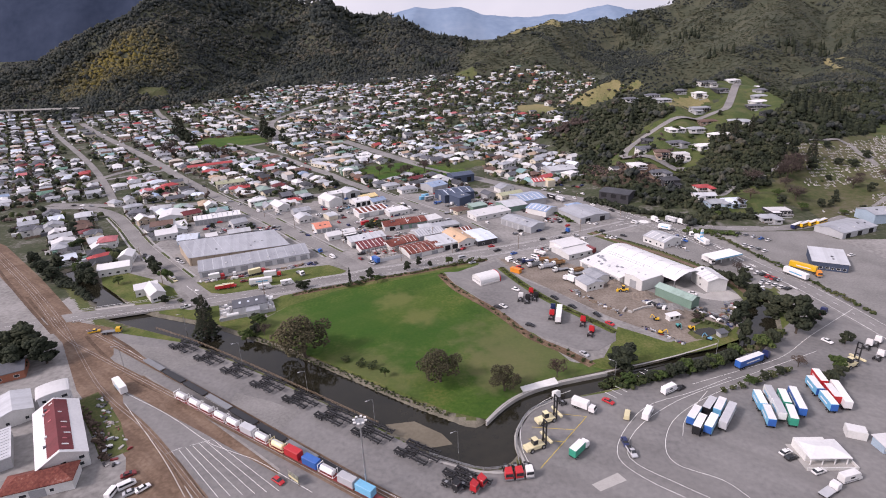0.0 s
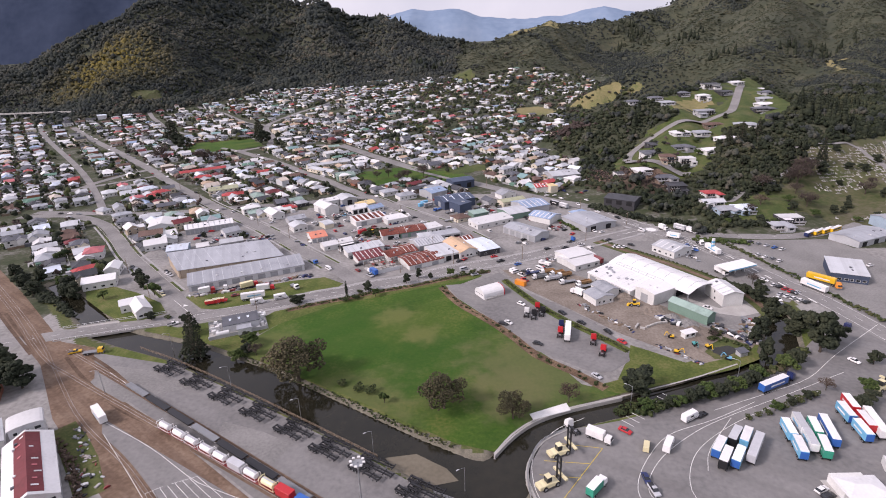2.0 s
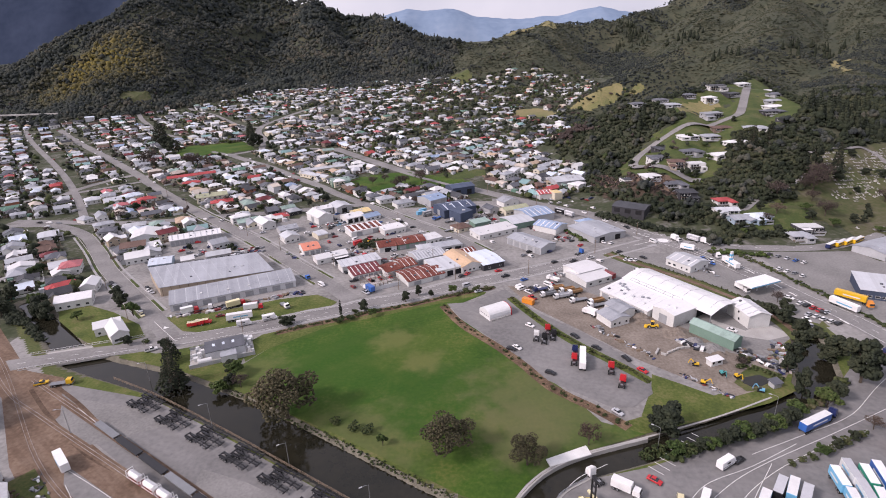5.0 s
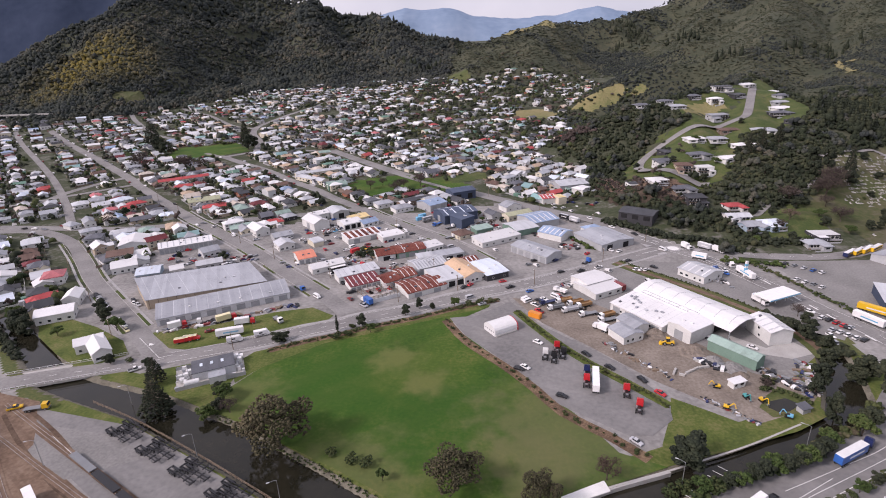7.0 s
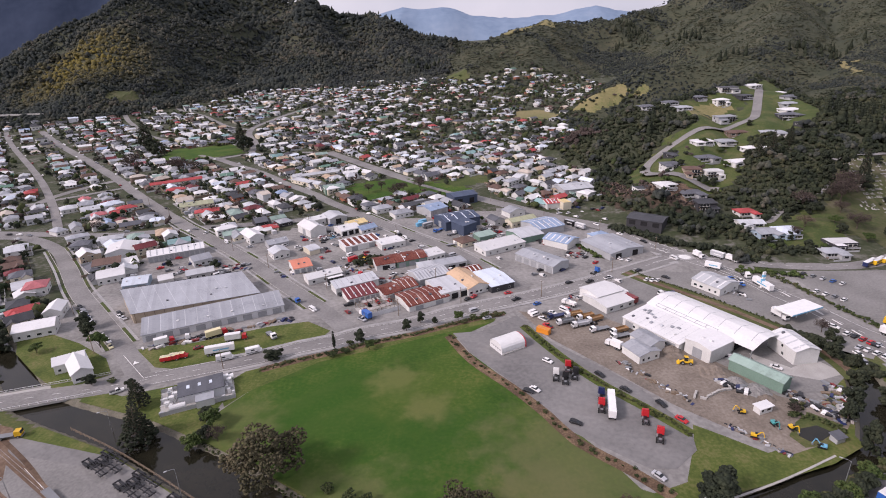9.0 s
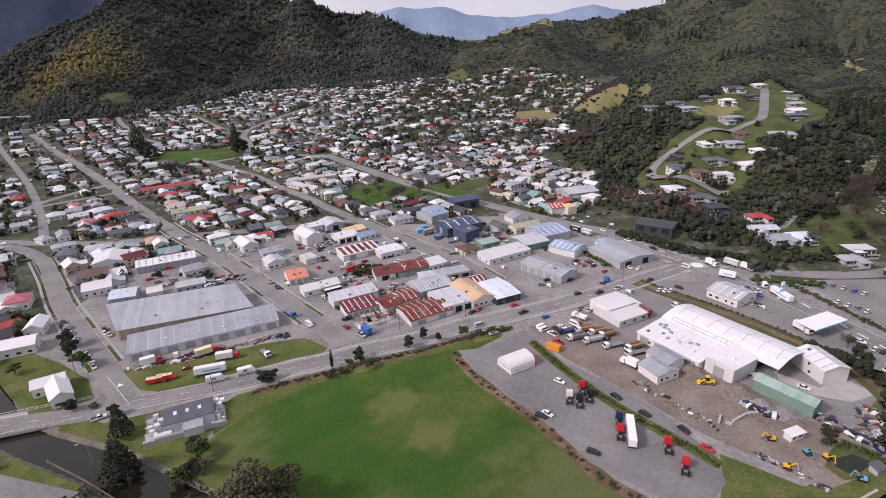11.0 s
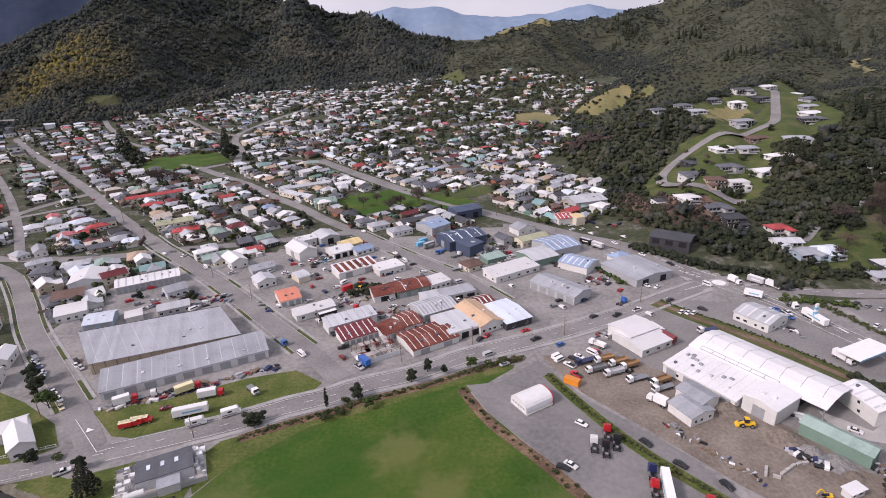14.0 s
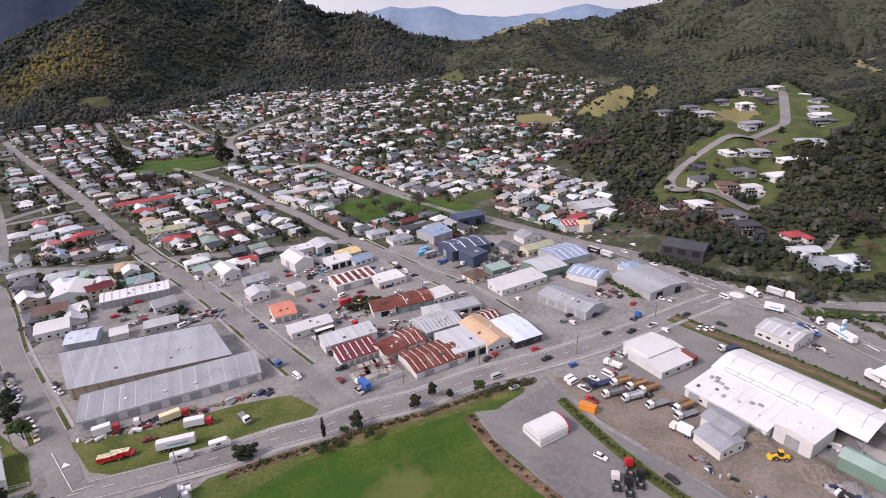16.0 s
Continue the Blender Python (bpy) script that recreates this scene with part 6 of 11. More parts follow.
LINES = [np.array([p[:2] for p in s], float) for s in STREETS + MORE]
SEG_A = np.concatenate([line[:-1] for line in LINES])
SEG_D = np.concatenate([line[1:] - line[:-1] for line in LINES])
SEG_L = (SEG_D ** 2).sum(1)


def road_gap(x, y):
    """Distance to the nearest street's middle."""
    px, py = x - SEG_A[:, 0], y - SEG_A[:, 1]
    s = np.clip((px * SEG_D[:, 0] + py * SEG_D[:, 1]) / SEG_L, 0, 1)
    return float(np.sqrt(((px - s * SEG_D[:, 0]) ** 2 + (py - s * SEG_D[:, 1]) ** 2).min()))


TAKEN = [(o.location.x, o.location.y, 0.55 * max(o.children[0].dimensions.x, o.children[0].dimensions.y)) for o in scene.objects if o.get("category") and o.children and o.children[0].name.startswith("wall")]
ROOF_POOL = ["pale_zinc"] * 9 + ["zinc"] * 9 + ["white"] * 7 + ["ice"] * 3 + ["slate"] * 8 + ["dark"] * 5 + ["red", "pink"] + ["brown"] * 4 + ["green", "blue", "tan", "grey_green", "beige", "maroon", "teal"]
WALL_POOL = ["white"] * 8 + ["cream"] * 3 + ["pale"] * 3 + ["grey", "brick", "brown", "tan"]
ROOF_WORDS = {"pale_zinc": "pale zinc", "zinc": "grey iron", "white": "white iron", "ice": "pale blue-grey iron", "slate": "dark slate-grey", "dark": "black iron", "red": "red iron", "pink": "faded red iron", "brown": "brown tiled", "green": "green iron", "blue": "blue-grey iron", "tan": "tan tiled", "grey_green": "grey-green iron", "beige": "beige tiled", "maroon": "dark red iron", "teal": "teal iron"}
WALL_WORDS = {"white": "white weatherboard", "cream": "cream", "pale": "pale grey", "grey": "grey", "brick": "red brick", "brown": "brown", "tan": "tan brick"}


def plots():
    """Places for houses: x, y, turn, width, depth."""
    rng = random.Random(7)
    out = []
    for i in range(-5, 80):
        for j in range(-46, 50):
            p = ORIGIN + EU * (i * 14.0 + rng.uniform(-1.8, 1.8)) + EV * (j * 17.5 + rng.uniform(-2.2, 2.2))
            x, y = float(p[0]), float(p[1])
            if y < 285 or y > 1330 or x < -1.05 * (y + 60) or x > 0.55 * y:
                continue
            if bool(in_poly(np.array(x), np.array(y), WOODED)) or bool(in_poly(np.array(x), np.array(y), SPUR_FOOT)) or bool(in_poly(np.array(x), np.array(y), CUTTING)):
                continue
            if x > -170 and y < 470:
                continue
            if y < 296 + 0.66 * (-(x + 275)) or (y < 395 and x > -232):
                continue
            if (x + 395) ** 2 + (y - 405) ** 2 < 900:
                continue
            if rng.random() < 0.07 + 0.36 * min(1, max(0, (y - 640) / 400)):
                continue
            hill = float(height(x, y) - valley(x, y))
            if x > -150 and y > 700 and rng.random() < 0.45:
                continue
            upper = bool(in_poly(np.array(x), np.array(y), UPPER))
            if hill > (24 if upper else 5 + 3 * rng.random()) or (hill > 3 and x > 60 and not upper):
                continue
            if any(in_poly(np.array(x), np.array(y), [(a + (a - x) * 0, b) for a, b in pts]) for pts in PARKS.values()):
                continue
            w, d = rng.uniform(8.5, 14.5), rng.uniform(6.8, 9.6)
            if road_gap(x, y) < 7.0 + d / 2 or any(math.hypot(x - a, y - b) < r + 7.0 for a, b, r in TAKEN):
                continue
            out.append((x, y, 41.5 + rng.choice((0, 0, 90)) + rng.uniform(-6, 6), w, d))
    return out


PLOTS = sorted(plots(), key=lambda p: math.hypot(p[0] + 60, p[1] - 250))


def far_houses(items):
    """Houses too far off to take apart: one mesh of walls, roofs and window panes."""
    rng = random.Random(11)
    roofs = sorted(set(ROOF_POOL))
    walls = sorted(set(WALL_POOL))
    mats = ["roof_" + r for r in roofs] + ["wall_" + w for w in walls] + ["glass"]
    vs, fs, mi = [], [], []
    arr = np.array(items)
    ca, sa = np.cos(np.radians(arr[:, 2])), np.sin(np.radians(arr[:, 2]))
    foot = [height(arr[:, 0] + ca * a * arr[:, 3] - sa * b * arr[:, 4], arr[:, 1] + sa * a * arr[:, 3] + ca * b * arr[:, 4]) for a in (-0.5, 0.5) for b in (-0.5, 0.5)]
    for (x, y, rot, w, d), hs in zip(items, np.stack(foot, 1).tolist()):
        c, s = math.cos(radians(rot)), math.sin(radians(rot))
        z0, z1 = min(hs) - 0.3, 0.35 * min(hs) + 0.65 * max(hs)
        h = rng.choice((2.5, 2.6, 2.7, 2.8, 2.6, 2.7, 4.9))
        rise = rng.uniform(1.3, 2.3)
        rm, wm = roofs.index(rng.choice(ROOF_POOL)), len(roofs) + walls.index(rng.choice(WALL_POOL))
        blocks = [(0, 0, w, d)]
        if rng.random() < 0.4:
            blocks.append((rng.choice((-1, 1)) * w * 0.22, -d * 0.42, w * 0.45, d * 0.7))
        for bx, by, bw, bd in blocks:
            hip = rng.random() < 0.5

            def put(points, mat_index):
                n = len(vs)
                for a, b, z in points:
                    a, b = a + bx, b + by
                    vs.append((x + c * a - s * b, y + s * a + c * b, z))
                fs.append(tuple(range(n, n + len(points))))
                mi.append(mat_index)

            A, B, e = bw / 2, bd / 2, 0.5
            t = z1 + h
            for q in (((-A, -B), (A, -B)), ((A, -B), (A, B)), ((A, B), (-A, B)), ((-A, B), (-A, -B))):
                put([(*q[0], z0), (*q[1], z0), (*q[1], t), (*q[0], t)], wm)
            ax = bw >= bd
            P, Q = (A + e, B + e)
            ins = (min(P, Q) if hip else 0)
            r0, r1 = ((-P + ins, 0), (P - ins, 0)) if ax else ((0, -Q + ins), (0, Q - ins))
            E0, E1, E2, E3 = (-P, -Q, t - 0.15), (P, -Q, t - 0.15), (P, Q, t - 0.15), (-P, Q, t - 0.15)
            R0, R1 = (*r0, t + rise), (*r1, t + rise)
            gm = rm if hip else wm
            if ax:
                put([E0, E1, R1, R0], rm), put([E2, E3, R0, R1], rm), put([E1, E2, R1], gm), put([E3, E0, R0], gm)
            else:
                put([E1, E2, R1, R0], rm), put([E3, E0, R0, R1], rm), put([E0, E1, R0], gm), put([E2, E3, R1], gm)
            for side in (-1, 1):
                for u in (-0.28, 0.02, 0.3):
                    if rng.random() < 0.75:
                        k = u * bw
                        put([(k - 0.9, side * (B + 0.05), z1 + 1), (k + 0.9, side * (B + 0.05), z1 + 1), (k + 0.9, side * (B + 0.05), z1 + 2.3), (k - 0.9, side * (B + 0.05), z1 + 2.3)], len(mats) - 1)
                put([(side * (A + 0.05), -0.9, z1 + 1), (side * (A + 0.05), 0.9, z1 + 1), (side * (A + 0.05), 0.9, z1 + 2.3), (side * (A + 0.05), -0.9, z1 + 2.3)], len(mats) - 1)
    ob = part("far_houses", (vs, fs), mats)
    ob.data.polygons.foreach_set("material_index", mi)
    return tagged(ob, "distant houses with white, grey and red roofs", "houses", kind="stuff")


def near_houses(items):
    rng = random.Random(5)
    for x, y, rot, w, d in items:
        rk, wk = rng.choice(ROOF_POOL), rng.choice(WALL_POOL)
        kind = rng.choice(("hip", "hip", "gx", "gx", "gy"))
        h = rng.choice((2.6, 2.7, 2.8, 2.7, 2.8, 5.0))
        top = building("house", round(x, 1), round(y, 1), rot, w, d, h, rng.uniform(1.6, 2.5), kind, "wall_" + wk, "roof_" + rk, WALL_WORDS[wk] + " house with " + ROOF_WORDS[rk] + " roof", "house", windows=rng.choice(("front:3 right:1", "front:2 left:2", "front:4", "right:2 front:2", "left:1 front:3")), group="houses of the town", over=0.55)
        if rng.random() < 0.45:
            wing_w, wing_d = w * 0.42, d * 0.8
            wall, roof = roof_and_walls(wing_w, wing_d, h - 0.05, rng.uniform(1.2, 1.6), "gy", 0.5)
            sx = rng.choice((-1, 1)) * w * 0.25
            for bm, nm, mt in ((wall, "porch_wall", "wall_" + wk), (roof, "porch_roof", "roof_" + rk)):
                for v in bm.verts:
                    if nm == "porch_wall" and v.co.z < 0.01:
                        v.co.z -= 1.0
                    v.co += Vector((sx, -d * 0.45, 0))
                part(nm, bm, mt, top)


near_houses(PLOTS[:150])
far_houses(PLOTS[150:])


# ---- gardens: bushes and small trees between the houses ----
def gardens():
    rng = np.random.RandomState(4)
    pts, rad = [], []
    for x, y, rot, w, d in PLOTS:
        for _ in range(rng.randint(4, 9)):
            a = rng.uniform(0, 2 * math.pi)
            q = rng.uniform(0.75, 1.15) * (w / 2 + 2.5)
            px, py = x + q * math.cos(a), y + q * math.sin(a)
            if road_gap(px, py) > 6.5:
                pts.append((px, py))
                rad.append(rng.choice((0.8, 1.1, 1.4, 2.0, 2.8, 3.6), p=(0.1, 0.2, 0.25, 0.2, 0.15, 0.1)))
    extra = rng.uniform((-900, 380), (210, 1300), (3300, 2))
    extra = np.concatenate([extra, rng.uniform((-200, 690), (220, 1290), (1700, 2))])
    low = height(extra[:, 0], extra[:, 1]) - valley(extra[:, 0], extra[:, 1]) < 30
    for px, py in extra[low]:
        if px > -1.0 * (py + 60) and (py > 470 or px < -200) and road_gap(px, py) > 7 and not any(in_poly(np.array(px), np.array(py), q) for q in PARKS.values()):
            pts.append((px, py))
            rad.append(rng.uniform(1.8, 4.6))
    xy, r = np.array(pts), np.array(rad)
    base = np.column_stack([xy, height(xy[:, 0], xy[:, 1]) + 0.55 * r])
    kind = rng.uniform(0, 1, len(r))
    for lo, hi, nm, leaf, words, n in ((0, 0.46, "garden_bushes", "leaf_dark", "dark evergreen garden bushes among the houses", 3), (0.46, 0.76, "garden_trees", "leaf_garden", "mixed green garden trees among the houses", 3), (0.76, 1.01, "winter_trees", "leaf_twig", "bare brownish winter trees among the houses", 4)):
        sel = (kind >= lo) & (kind < hi)
        cp, cr = tufted(base[sel], r[sel], n, rng, 0.3 if nm == "winter_trees" else 0.45, 0.5 if nm == "winter_trees" else 0.7)
        v, f = scatter(cp, cr, rng.uniform(0.7, 1.2, len(cr)), TUFTS, 8)
        tagged(new(nm, mesh_arrays(nm, v, f, leaf)), words, "bushes", kind="stuff")


gardens()


# ---- back yards: fences, drives and garden sheds ----
def yards():
    rng = random.Random(23)
    fence, fi, drive, shed, si = ([], []), [], ([], []), ([], []), []

    def block(store, idx, cx, cy, ang, l, wd, ht, mi, z=None):
        v, f = store
        n = len(v)
        c, s = math.cos(ang), math.sin(ang)
        z = float(height(cx, cy)) if z is None else z
        for dz in (-0.4, ht):
            for a, b in ((-1, -1), (1, -1), (1, 1), (-1, 1)):
                v.append((cx + c * a * l / 2 - s * b * wd / 2, cy + s * a * l / 2 + c * b * wd / 2, z + dz))
        f += [(n + 4, n + 5, n + 6, n + 7)] + [(n + i, n + (i + 1) % 4, n + 4 + (i + 1) % 4, n + 4 + i) for i in range(4)]
        idx += [mi] * 5

    for x, y, rot, w, d in PLOTS:
        if y > 820:
            continue
        a = radians(41.5)
        for k in (0, 1):
            if rng.random() < 0.75:
                ang = a + (math.pi / 2 if k else 0)
                off = (8.5 if k else 10.0) * rng.choice((-1, 1))
                px, py = x - math.sin(ang) * off, y + math.cos(ang) * off
                if road_gap(px, py) > 9:
                    block(fence, fi, px, py, ang, rng.uniform(8, 16), 0.12, rng.choice((1.2, 1.6, 1.8)), rng.choice((0, 1, 1, 2)))
        if rng.random() < 0.6:
            q = rng.choice((-1, 1))
            px, py = x + math.cos(a) * q * 7.5, y + math.sin(a) * q * 7.5
            if road_gap(px, py) > 6:
                v, f = drive
                n = len(v)
                ang = a + math.pi / 2
                c, s = math.cos(ang), math.sin(ang)
                for i, j in ((-1, -1), (1, -1), (1, 1), (-1, 1)):
                    ex, ey = px + c * i * 5 - s * j * 1.5, py + s * i * 5 + c * j * 1.5
                    v.append((ex, ey, float(height(ex, ey)) + 0.16))
                f.append((n, n + 1, n + 2, n + 3))
        if rng.random() < 0.55:
            q, r = rng.choice((-1, 1)), rng.choice((-1, 1))
            px, py = x + math.cos(a) * q * 7 - math.sin(a) * r * 8, y + math.sin(a) * q * 7 + math.cos(a) * r * 8
            if road_gap(px, py) > 8:
                block(shed, si, px, py, a + rng.choice((0, math.pi / 2)), rng.uniform(3, 6), rng.uniform(2.4, 3.6), 2.3, rng.randrange(5))
    for nm, (v, f), idx, mats, words in (("garden_fences", fence, fi, ["wall_white", "timber", "wall_grey"], "garden fences between the sections"), ("driveways", drive, None, ["footpath"], "pale concrete drives of the houses"), ("garden_sheds", shed, si, ["roof_pale_zinc", "roof_slate", "roof_green", "roof_white", "roof_zinc"], "small garden sheds behind the houses")):
        ob = part(nm, (v, f), mats)
        if idx:
            ob.data.polygons.foreach_set("material_index", idx)
        tagged(ob, words, "fences" if "fence" in nm else ("drives" if "drive" in nm else "sheds"), kind="stuff")


yards()

# ---- bush-clad hills ----


HILL_FOOT = [(72, 470), (98, 428), (112, 400), (140, 384), (160, 378), (176, 384), (176, 410), (150, 428), (124, 444), (98, 462)]


def forest():
    rng = np.random.RandomState(21)
    P, R = [], []
    for y0, y1, cell in ((360, 520, 3.5), (520, 760, 4.0), (760, 1100, 4.7), (1100, 1500, 5.6), (1500, 2250, 8.6)):
        xs, ys = np.arange(-1.05 * y1 - 150, 1.0 * y1 + 60, cell), np.arange(y0, y1, cell)
        gx, gy = np.meshgrid(xs, ys)
        x, y = (gx + rng.uniform(-0.5, 0.5, gx.shape) * cell).ravel(), (gy + rng.uniform(-0.5, 0.5, gx.shape) * cell).ravel()
        h = height(x, y)
        hill = h - valley(x, y)
        thin = vnoise(x / 45, y / 45, 31)
        foot = in_poly(x, y, HILL_FOOT)
        for hx, hy in ((93, 415), (141, 441), (163, 428), (154, 403), (158, 390), (171, 391), (93, 408), (137, 458), (120, 465), (107, 470), (155, 637), (180, 641)):
            foot &= np.hypot(x - hx, y - hy) > 12
            hill = np.where(np.hypot(x - hx, y - hy) > 9, hill, -50)
        keep = (foot | (hill > (4.5 + 5 * thin) * np.clip((1260 - y) / 160, -0.2, 1)) | in_poly(x, y, WOODED) | in_poly(x, y, SPUR_FOOT)) & (rng.uniform(0, 1, len(x)) < 0.93 - 0.25 * (thin > 0.45))
        keep &= ~(in_poly(x, y, CUTTING) & (rng.uniform(0, 1, len(x)) < 0.72))
        for c in CLEAR:
            keep &= ~in_poly(x, y, c)
        keep &= ~(in_poly(x, y, UPPER) & (rng.uniform(0, 1, len(x)) < 0.86))
        # slopes that fall away from the valley are out of sight
        gxh = (height(x, y + 12.0) - h) / 12.0
        keep &= (gxh > -0.28) | (y < 1100)
        keep &= (np.abs(x + 20) < 0.87 * (y + 60))
        x, y, h = x[keep], y[keep], h[keep]
        big = 1 + 0.9 * np.clip(vnoise(x / 90, y / 90, 33), 0, 1)
        r = cell * rng.uniform(0.4, 0.85, len(x)) * big ** 0.4 * np.where((x > np.where(y > 1220, -70, 0.02 * y + 60)) & (y > 760), 0.5, 1.0)
        P.append(np.column_stack([x, y, h + r * rng.uniform(-0.2, 0.8, len(x))]))
        R.append(r)
    P, R = np.concatenate(P), np.concatenate(R)
    rng = np.random.RandomState(3)
    # taller trees that stand out of the canopy
    tall = (rng.uniform(0, 1, len(R)) < 0.05) & ((P[:, 0] < 0.02 * P[:, 1] + 60) | (P[:, 1] < 760))
    ep, er = P[tall] + np.column_stack([np.zeros((tall.sum(), 2)), 0.5 * R[tall]]), np.clip(R[tall] * 1.9, 3.0, 8.5)
    cp, cr = tufted(ep, er, 9, rng, 0.3, 0.5)
    v, f = scatter(cp, cr, rng.uniform(0.7, 1.1, len(cr)), TUFTS, 14)
    tagged(new("tall_bush_trees", mesh_arrays("tall_bush_trees", v, f, "leaf_bush")), "taller round-headed trees standing out of the bush", "trees", kind="stuff")
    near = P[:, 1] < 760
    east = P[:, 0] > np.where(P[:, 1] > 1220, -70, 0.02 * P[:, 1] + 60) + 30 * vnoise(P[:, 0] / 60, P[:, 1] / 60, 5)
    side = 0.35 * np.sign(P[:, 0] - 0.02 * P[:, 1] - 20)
    hollow = np.abs(vnoise((P[:, 0] + side * P[:, 1]) / 95, P[:, 1] / 330, 12)) + 0.12 * vnoise(P[:, 0] / 25, P[:, 1] / 25, 40)
    # bush in the gullies is larger, with relief shade painted by darker leaves
    gully = ~near & (hollow > np.where(east, 0.46, 0.42))
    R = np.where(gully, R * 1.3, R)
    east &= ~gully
    for sel, n, nm, leaf, words in ((gully, 2, "gully_bush", "leaf_gully", "taller bush in the gullies, coloured darker for relief shade"), (near, 4, "hill_bush", "leaf_near", "dense dark native bush on the near hill"), (~near & ~east & ~gully, 2, "hill_forest", "leaf_bush", "dense dark native bush over the hillside"), (~near & east, 2, "hill_scrubland", "leaf_scrub", "olive scrub over the eastern hillside")):
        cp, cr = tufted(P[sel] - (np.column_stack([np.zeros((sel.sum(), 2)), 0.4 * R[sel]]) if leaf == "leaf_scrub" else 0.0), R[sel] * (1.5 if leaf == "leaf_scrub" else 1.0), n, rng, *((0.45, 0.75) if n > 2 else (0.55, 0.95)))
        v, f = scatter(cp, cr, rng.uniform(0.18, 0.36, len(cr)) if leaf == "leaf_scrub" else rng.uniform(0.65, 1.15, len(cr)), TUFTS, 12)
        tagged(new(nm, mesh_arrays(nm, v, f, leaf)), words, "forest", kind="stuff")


forest()


def bank_scrub():
    """Bare brown shrubs over the earth bank and in the bush above the town."""
    rng = np.random.RandomState(61)
    xy = rng.uniform((70, 440), (150, 545), (900, 2))
    xy = xy[in_poly(xy[:, 0], xy[:, 1], CUTTING)]
    xy = np.concatenate([xy, np.column_stack([rng.normal(88, 9, 60), rng.normal(640, 16, 60)])])
    r = np.where(xy[:, 1] > 560, rng.uniform(2.5, 4.5, len(xy)), rng.uniform(0.8, 2.0, len(xy)))
    base = np.column_stack([xy, height(xy[:, 0], xy[:, 1]) + 0.6 * r + np.where(xy[:, 1] > 560, 2.0, 0.0)])
    cp, cr = tufted(base, r, 5, rng, 0.3, 0.5)
    v, f = scatter(cp, cr, rng.uniform(0.7, 1.1, len(cr)), TUFTS, 12)
    tagged(new("bank_scrub", mesh_arrays("bank_scrub", v, f, "leaf_twig")), "bare brown winter shrubs over the bank", "shrubs", kind="stuff")


bank_scrub()


def ridge_pines():
    """Dark pines that stand up along the skyline."""
    rng = np.random.RandomState(9)
    P, R, T = [], [], []
    for pts in ([(-470, 1925), (-416, 1950), (-311, 2000), (-199, 2050), (-111, 2100)], [(-60, 1480), (-130, 1420), (-190, 1500)], [(455, 1480), (500, 1420), (470, 1360)]):
        for p in smooth_line(pts, 9.0):
            if rng.uniform() < 0.75:
                q = p + rng.normal(0, 9, 2)
                hh, tall = float(height(*q)), rng.uniform(12, 24)
                for k in range(4):
                    f = k / 4
                    P.append((q[0], q[1], hh + tall * (0.3 + 0.7 * f)))
                    R.append(tall * 0.2 * (1.1 - f))
                    T.append(1.3)
    v, f = scatter(np.array(P), np.array(R), np.array(T), BALLS, 2)
    tagged(new("skyline_pines", mesh_arrays("skyline_pines", v, f, "leaf_dark")), "dark pines standing along the ridge", "trees", kind="stuff")


ridge_pines()


def pine_stands():
    """Dark stands of planted pines on the eastern hills."""
    rng = np.random.RandomState(15)
    P, R, T = [], [], []
    for cx, cy, spread, n in ((410, 1680, 22, 26), (446, 1740, 20, 22), (445, 1790, 16, 14), (499, 1439, 12, 6), (371, 916, 10, 5), (628, 1101, 22, 14), (531, 1048, 18, 10), (310, 560, 16, 16), (352, 610, 16, 18), (372, 655, 14, 14), (335, 550, 10, 8), (140, 600, 8, 4)):
        for _ in range(n):
            q = np.array((cx, cy)) + rng.normal(0, spread, 2)
            hh, tall = float(height(*q)), rng.uniform(11, 20)
            for k in range(6):
                f = k / 6
                P.append((q[0], q[1], hh + tall * (0.15 + 0.85 * f)))
                R.append(tall * 0.2 * (1.1 - f))
                T.append(1.1)
    v, f = scatter(np.array(P), np.array(R), np.array(T), BALLS, 2)
    tagged(new("pine_stand", mesh_arrays("pine_stand", v, f, "leaf_dark")), "dark stands of planted pines on the hills", "trees", kind="stuff")


pine_stands()


# ---- trees and bushes, one by one ----
tree("gum", -86.8, 190.5, 20, 1.15)
tree("gum", -28.3, 173.7, 14, 1.15)
tree("gum", -4.1, 168.5, 11, 1.0)
tree("brown", 16.4, 177.6, 8, 0.9)
tree("round", 43.6, 184.8, 11, 1.25)
tree("round", 40.2, 184.5, 8, 1.1)
tree("pine", -138.9, 208.8, 16, 1.25)
tree("green", -119.2, 205.7, 6.5, 1.1)
tree("round", -115.2, 208.7, 6, 1.0)
tree("shrub", -68.7, 187.1, 3, 1.5)
tree("shrub", -61.4, 183.9, 3.6, 1.4)
tree("shrub", -56.4, 182.4, 3.8, 1.4)
tree("green", -50.3, 176.3, 4.5, 0.8)
tree("cypress", -85.5, 266.8, 9, 1.0)
tree("round", -74.9, 272.0, 6, 1.1)
tree("shrub", -79.0, 269.5, 3, 1.3)
tree("shrub", -84.3, 260.0, 4, 1.3)
tree("shrub", -79.5, 262.5, 3.5, 1.4)
tree("green", -69.9, 265.6, 4.5, 1.0)
tree("round", -55.4, 281.4, 6.5, 0.9)
tree("round", -49.5, 288.6, 6.5, 0.75)
tree("round", -42.8, 287.7, 4, 1.0)
tree("green", -31.9, 290.9, 5, 1.0)
tree("shrub", -24.7, 292.1, 3.4, 1.4)
tree("shrub", -19.2, 294.1, 4, 1.3)
tree("shrub", -13.6, 295.4, 3, 1.5)
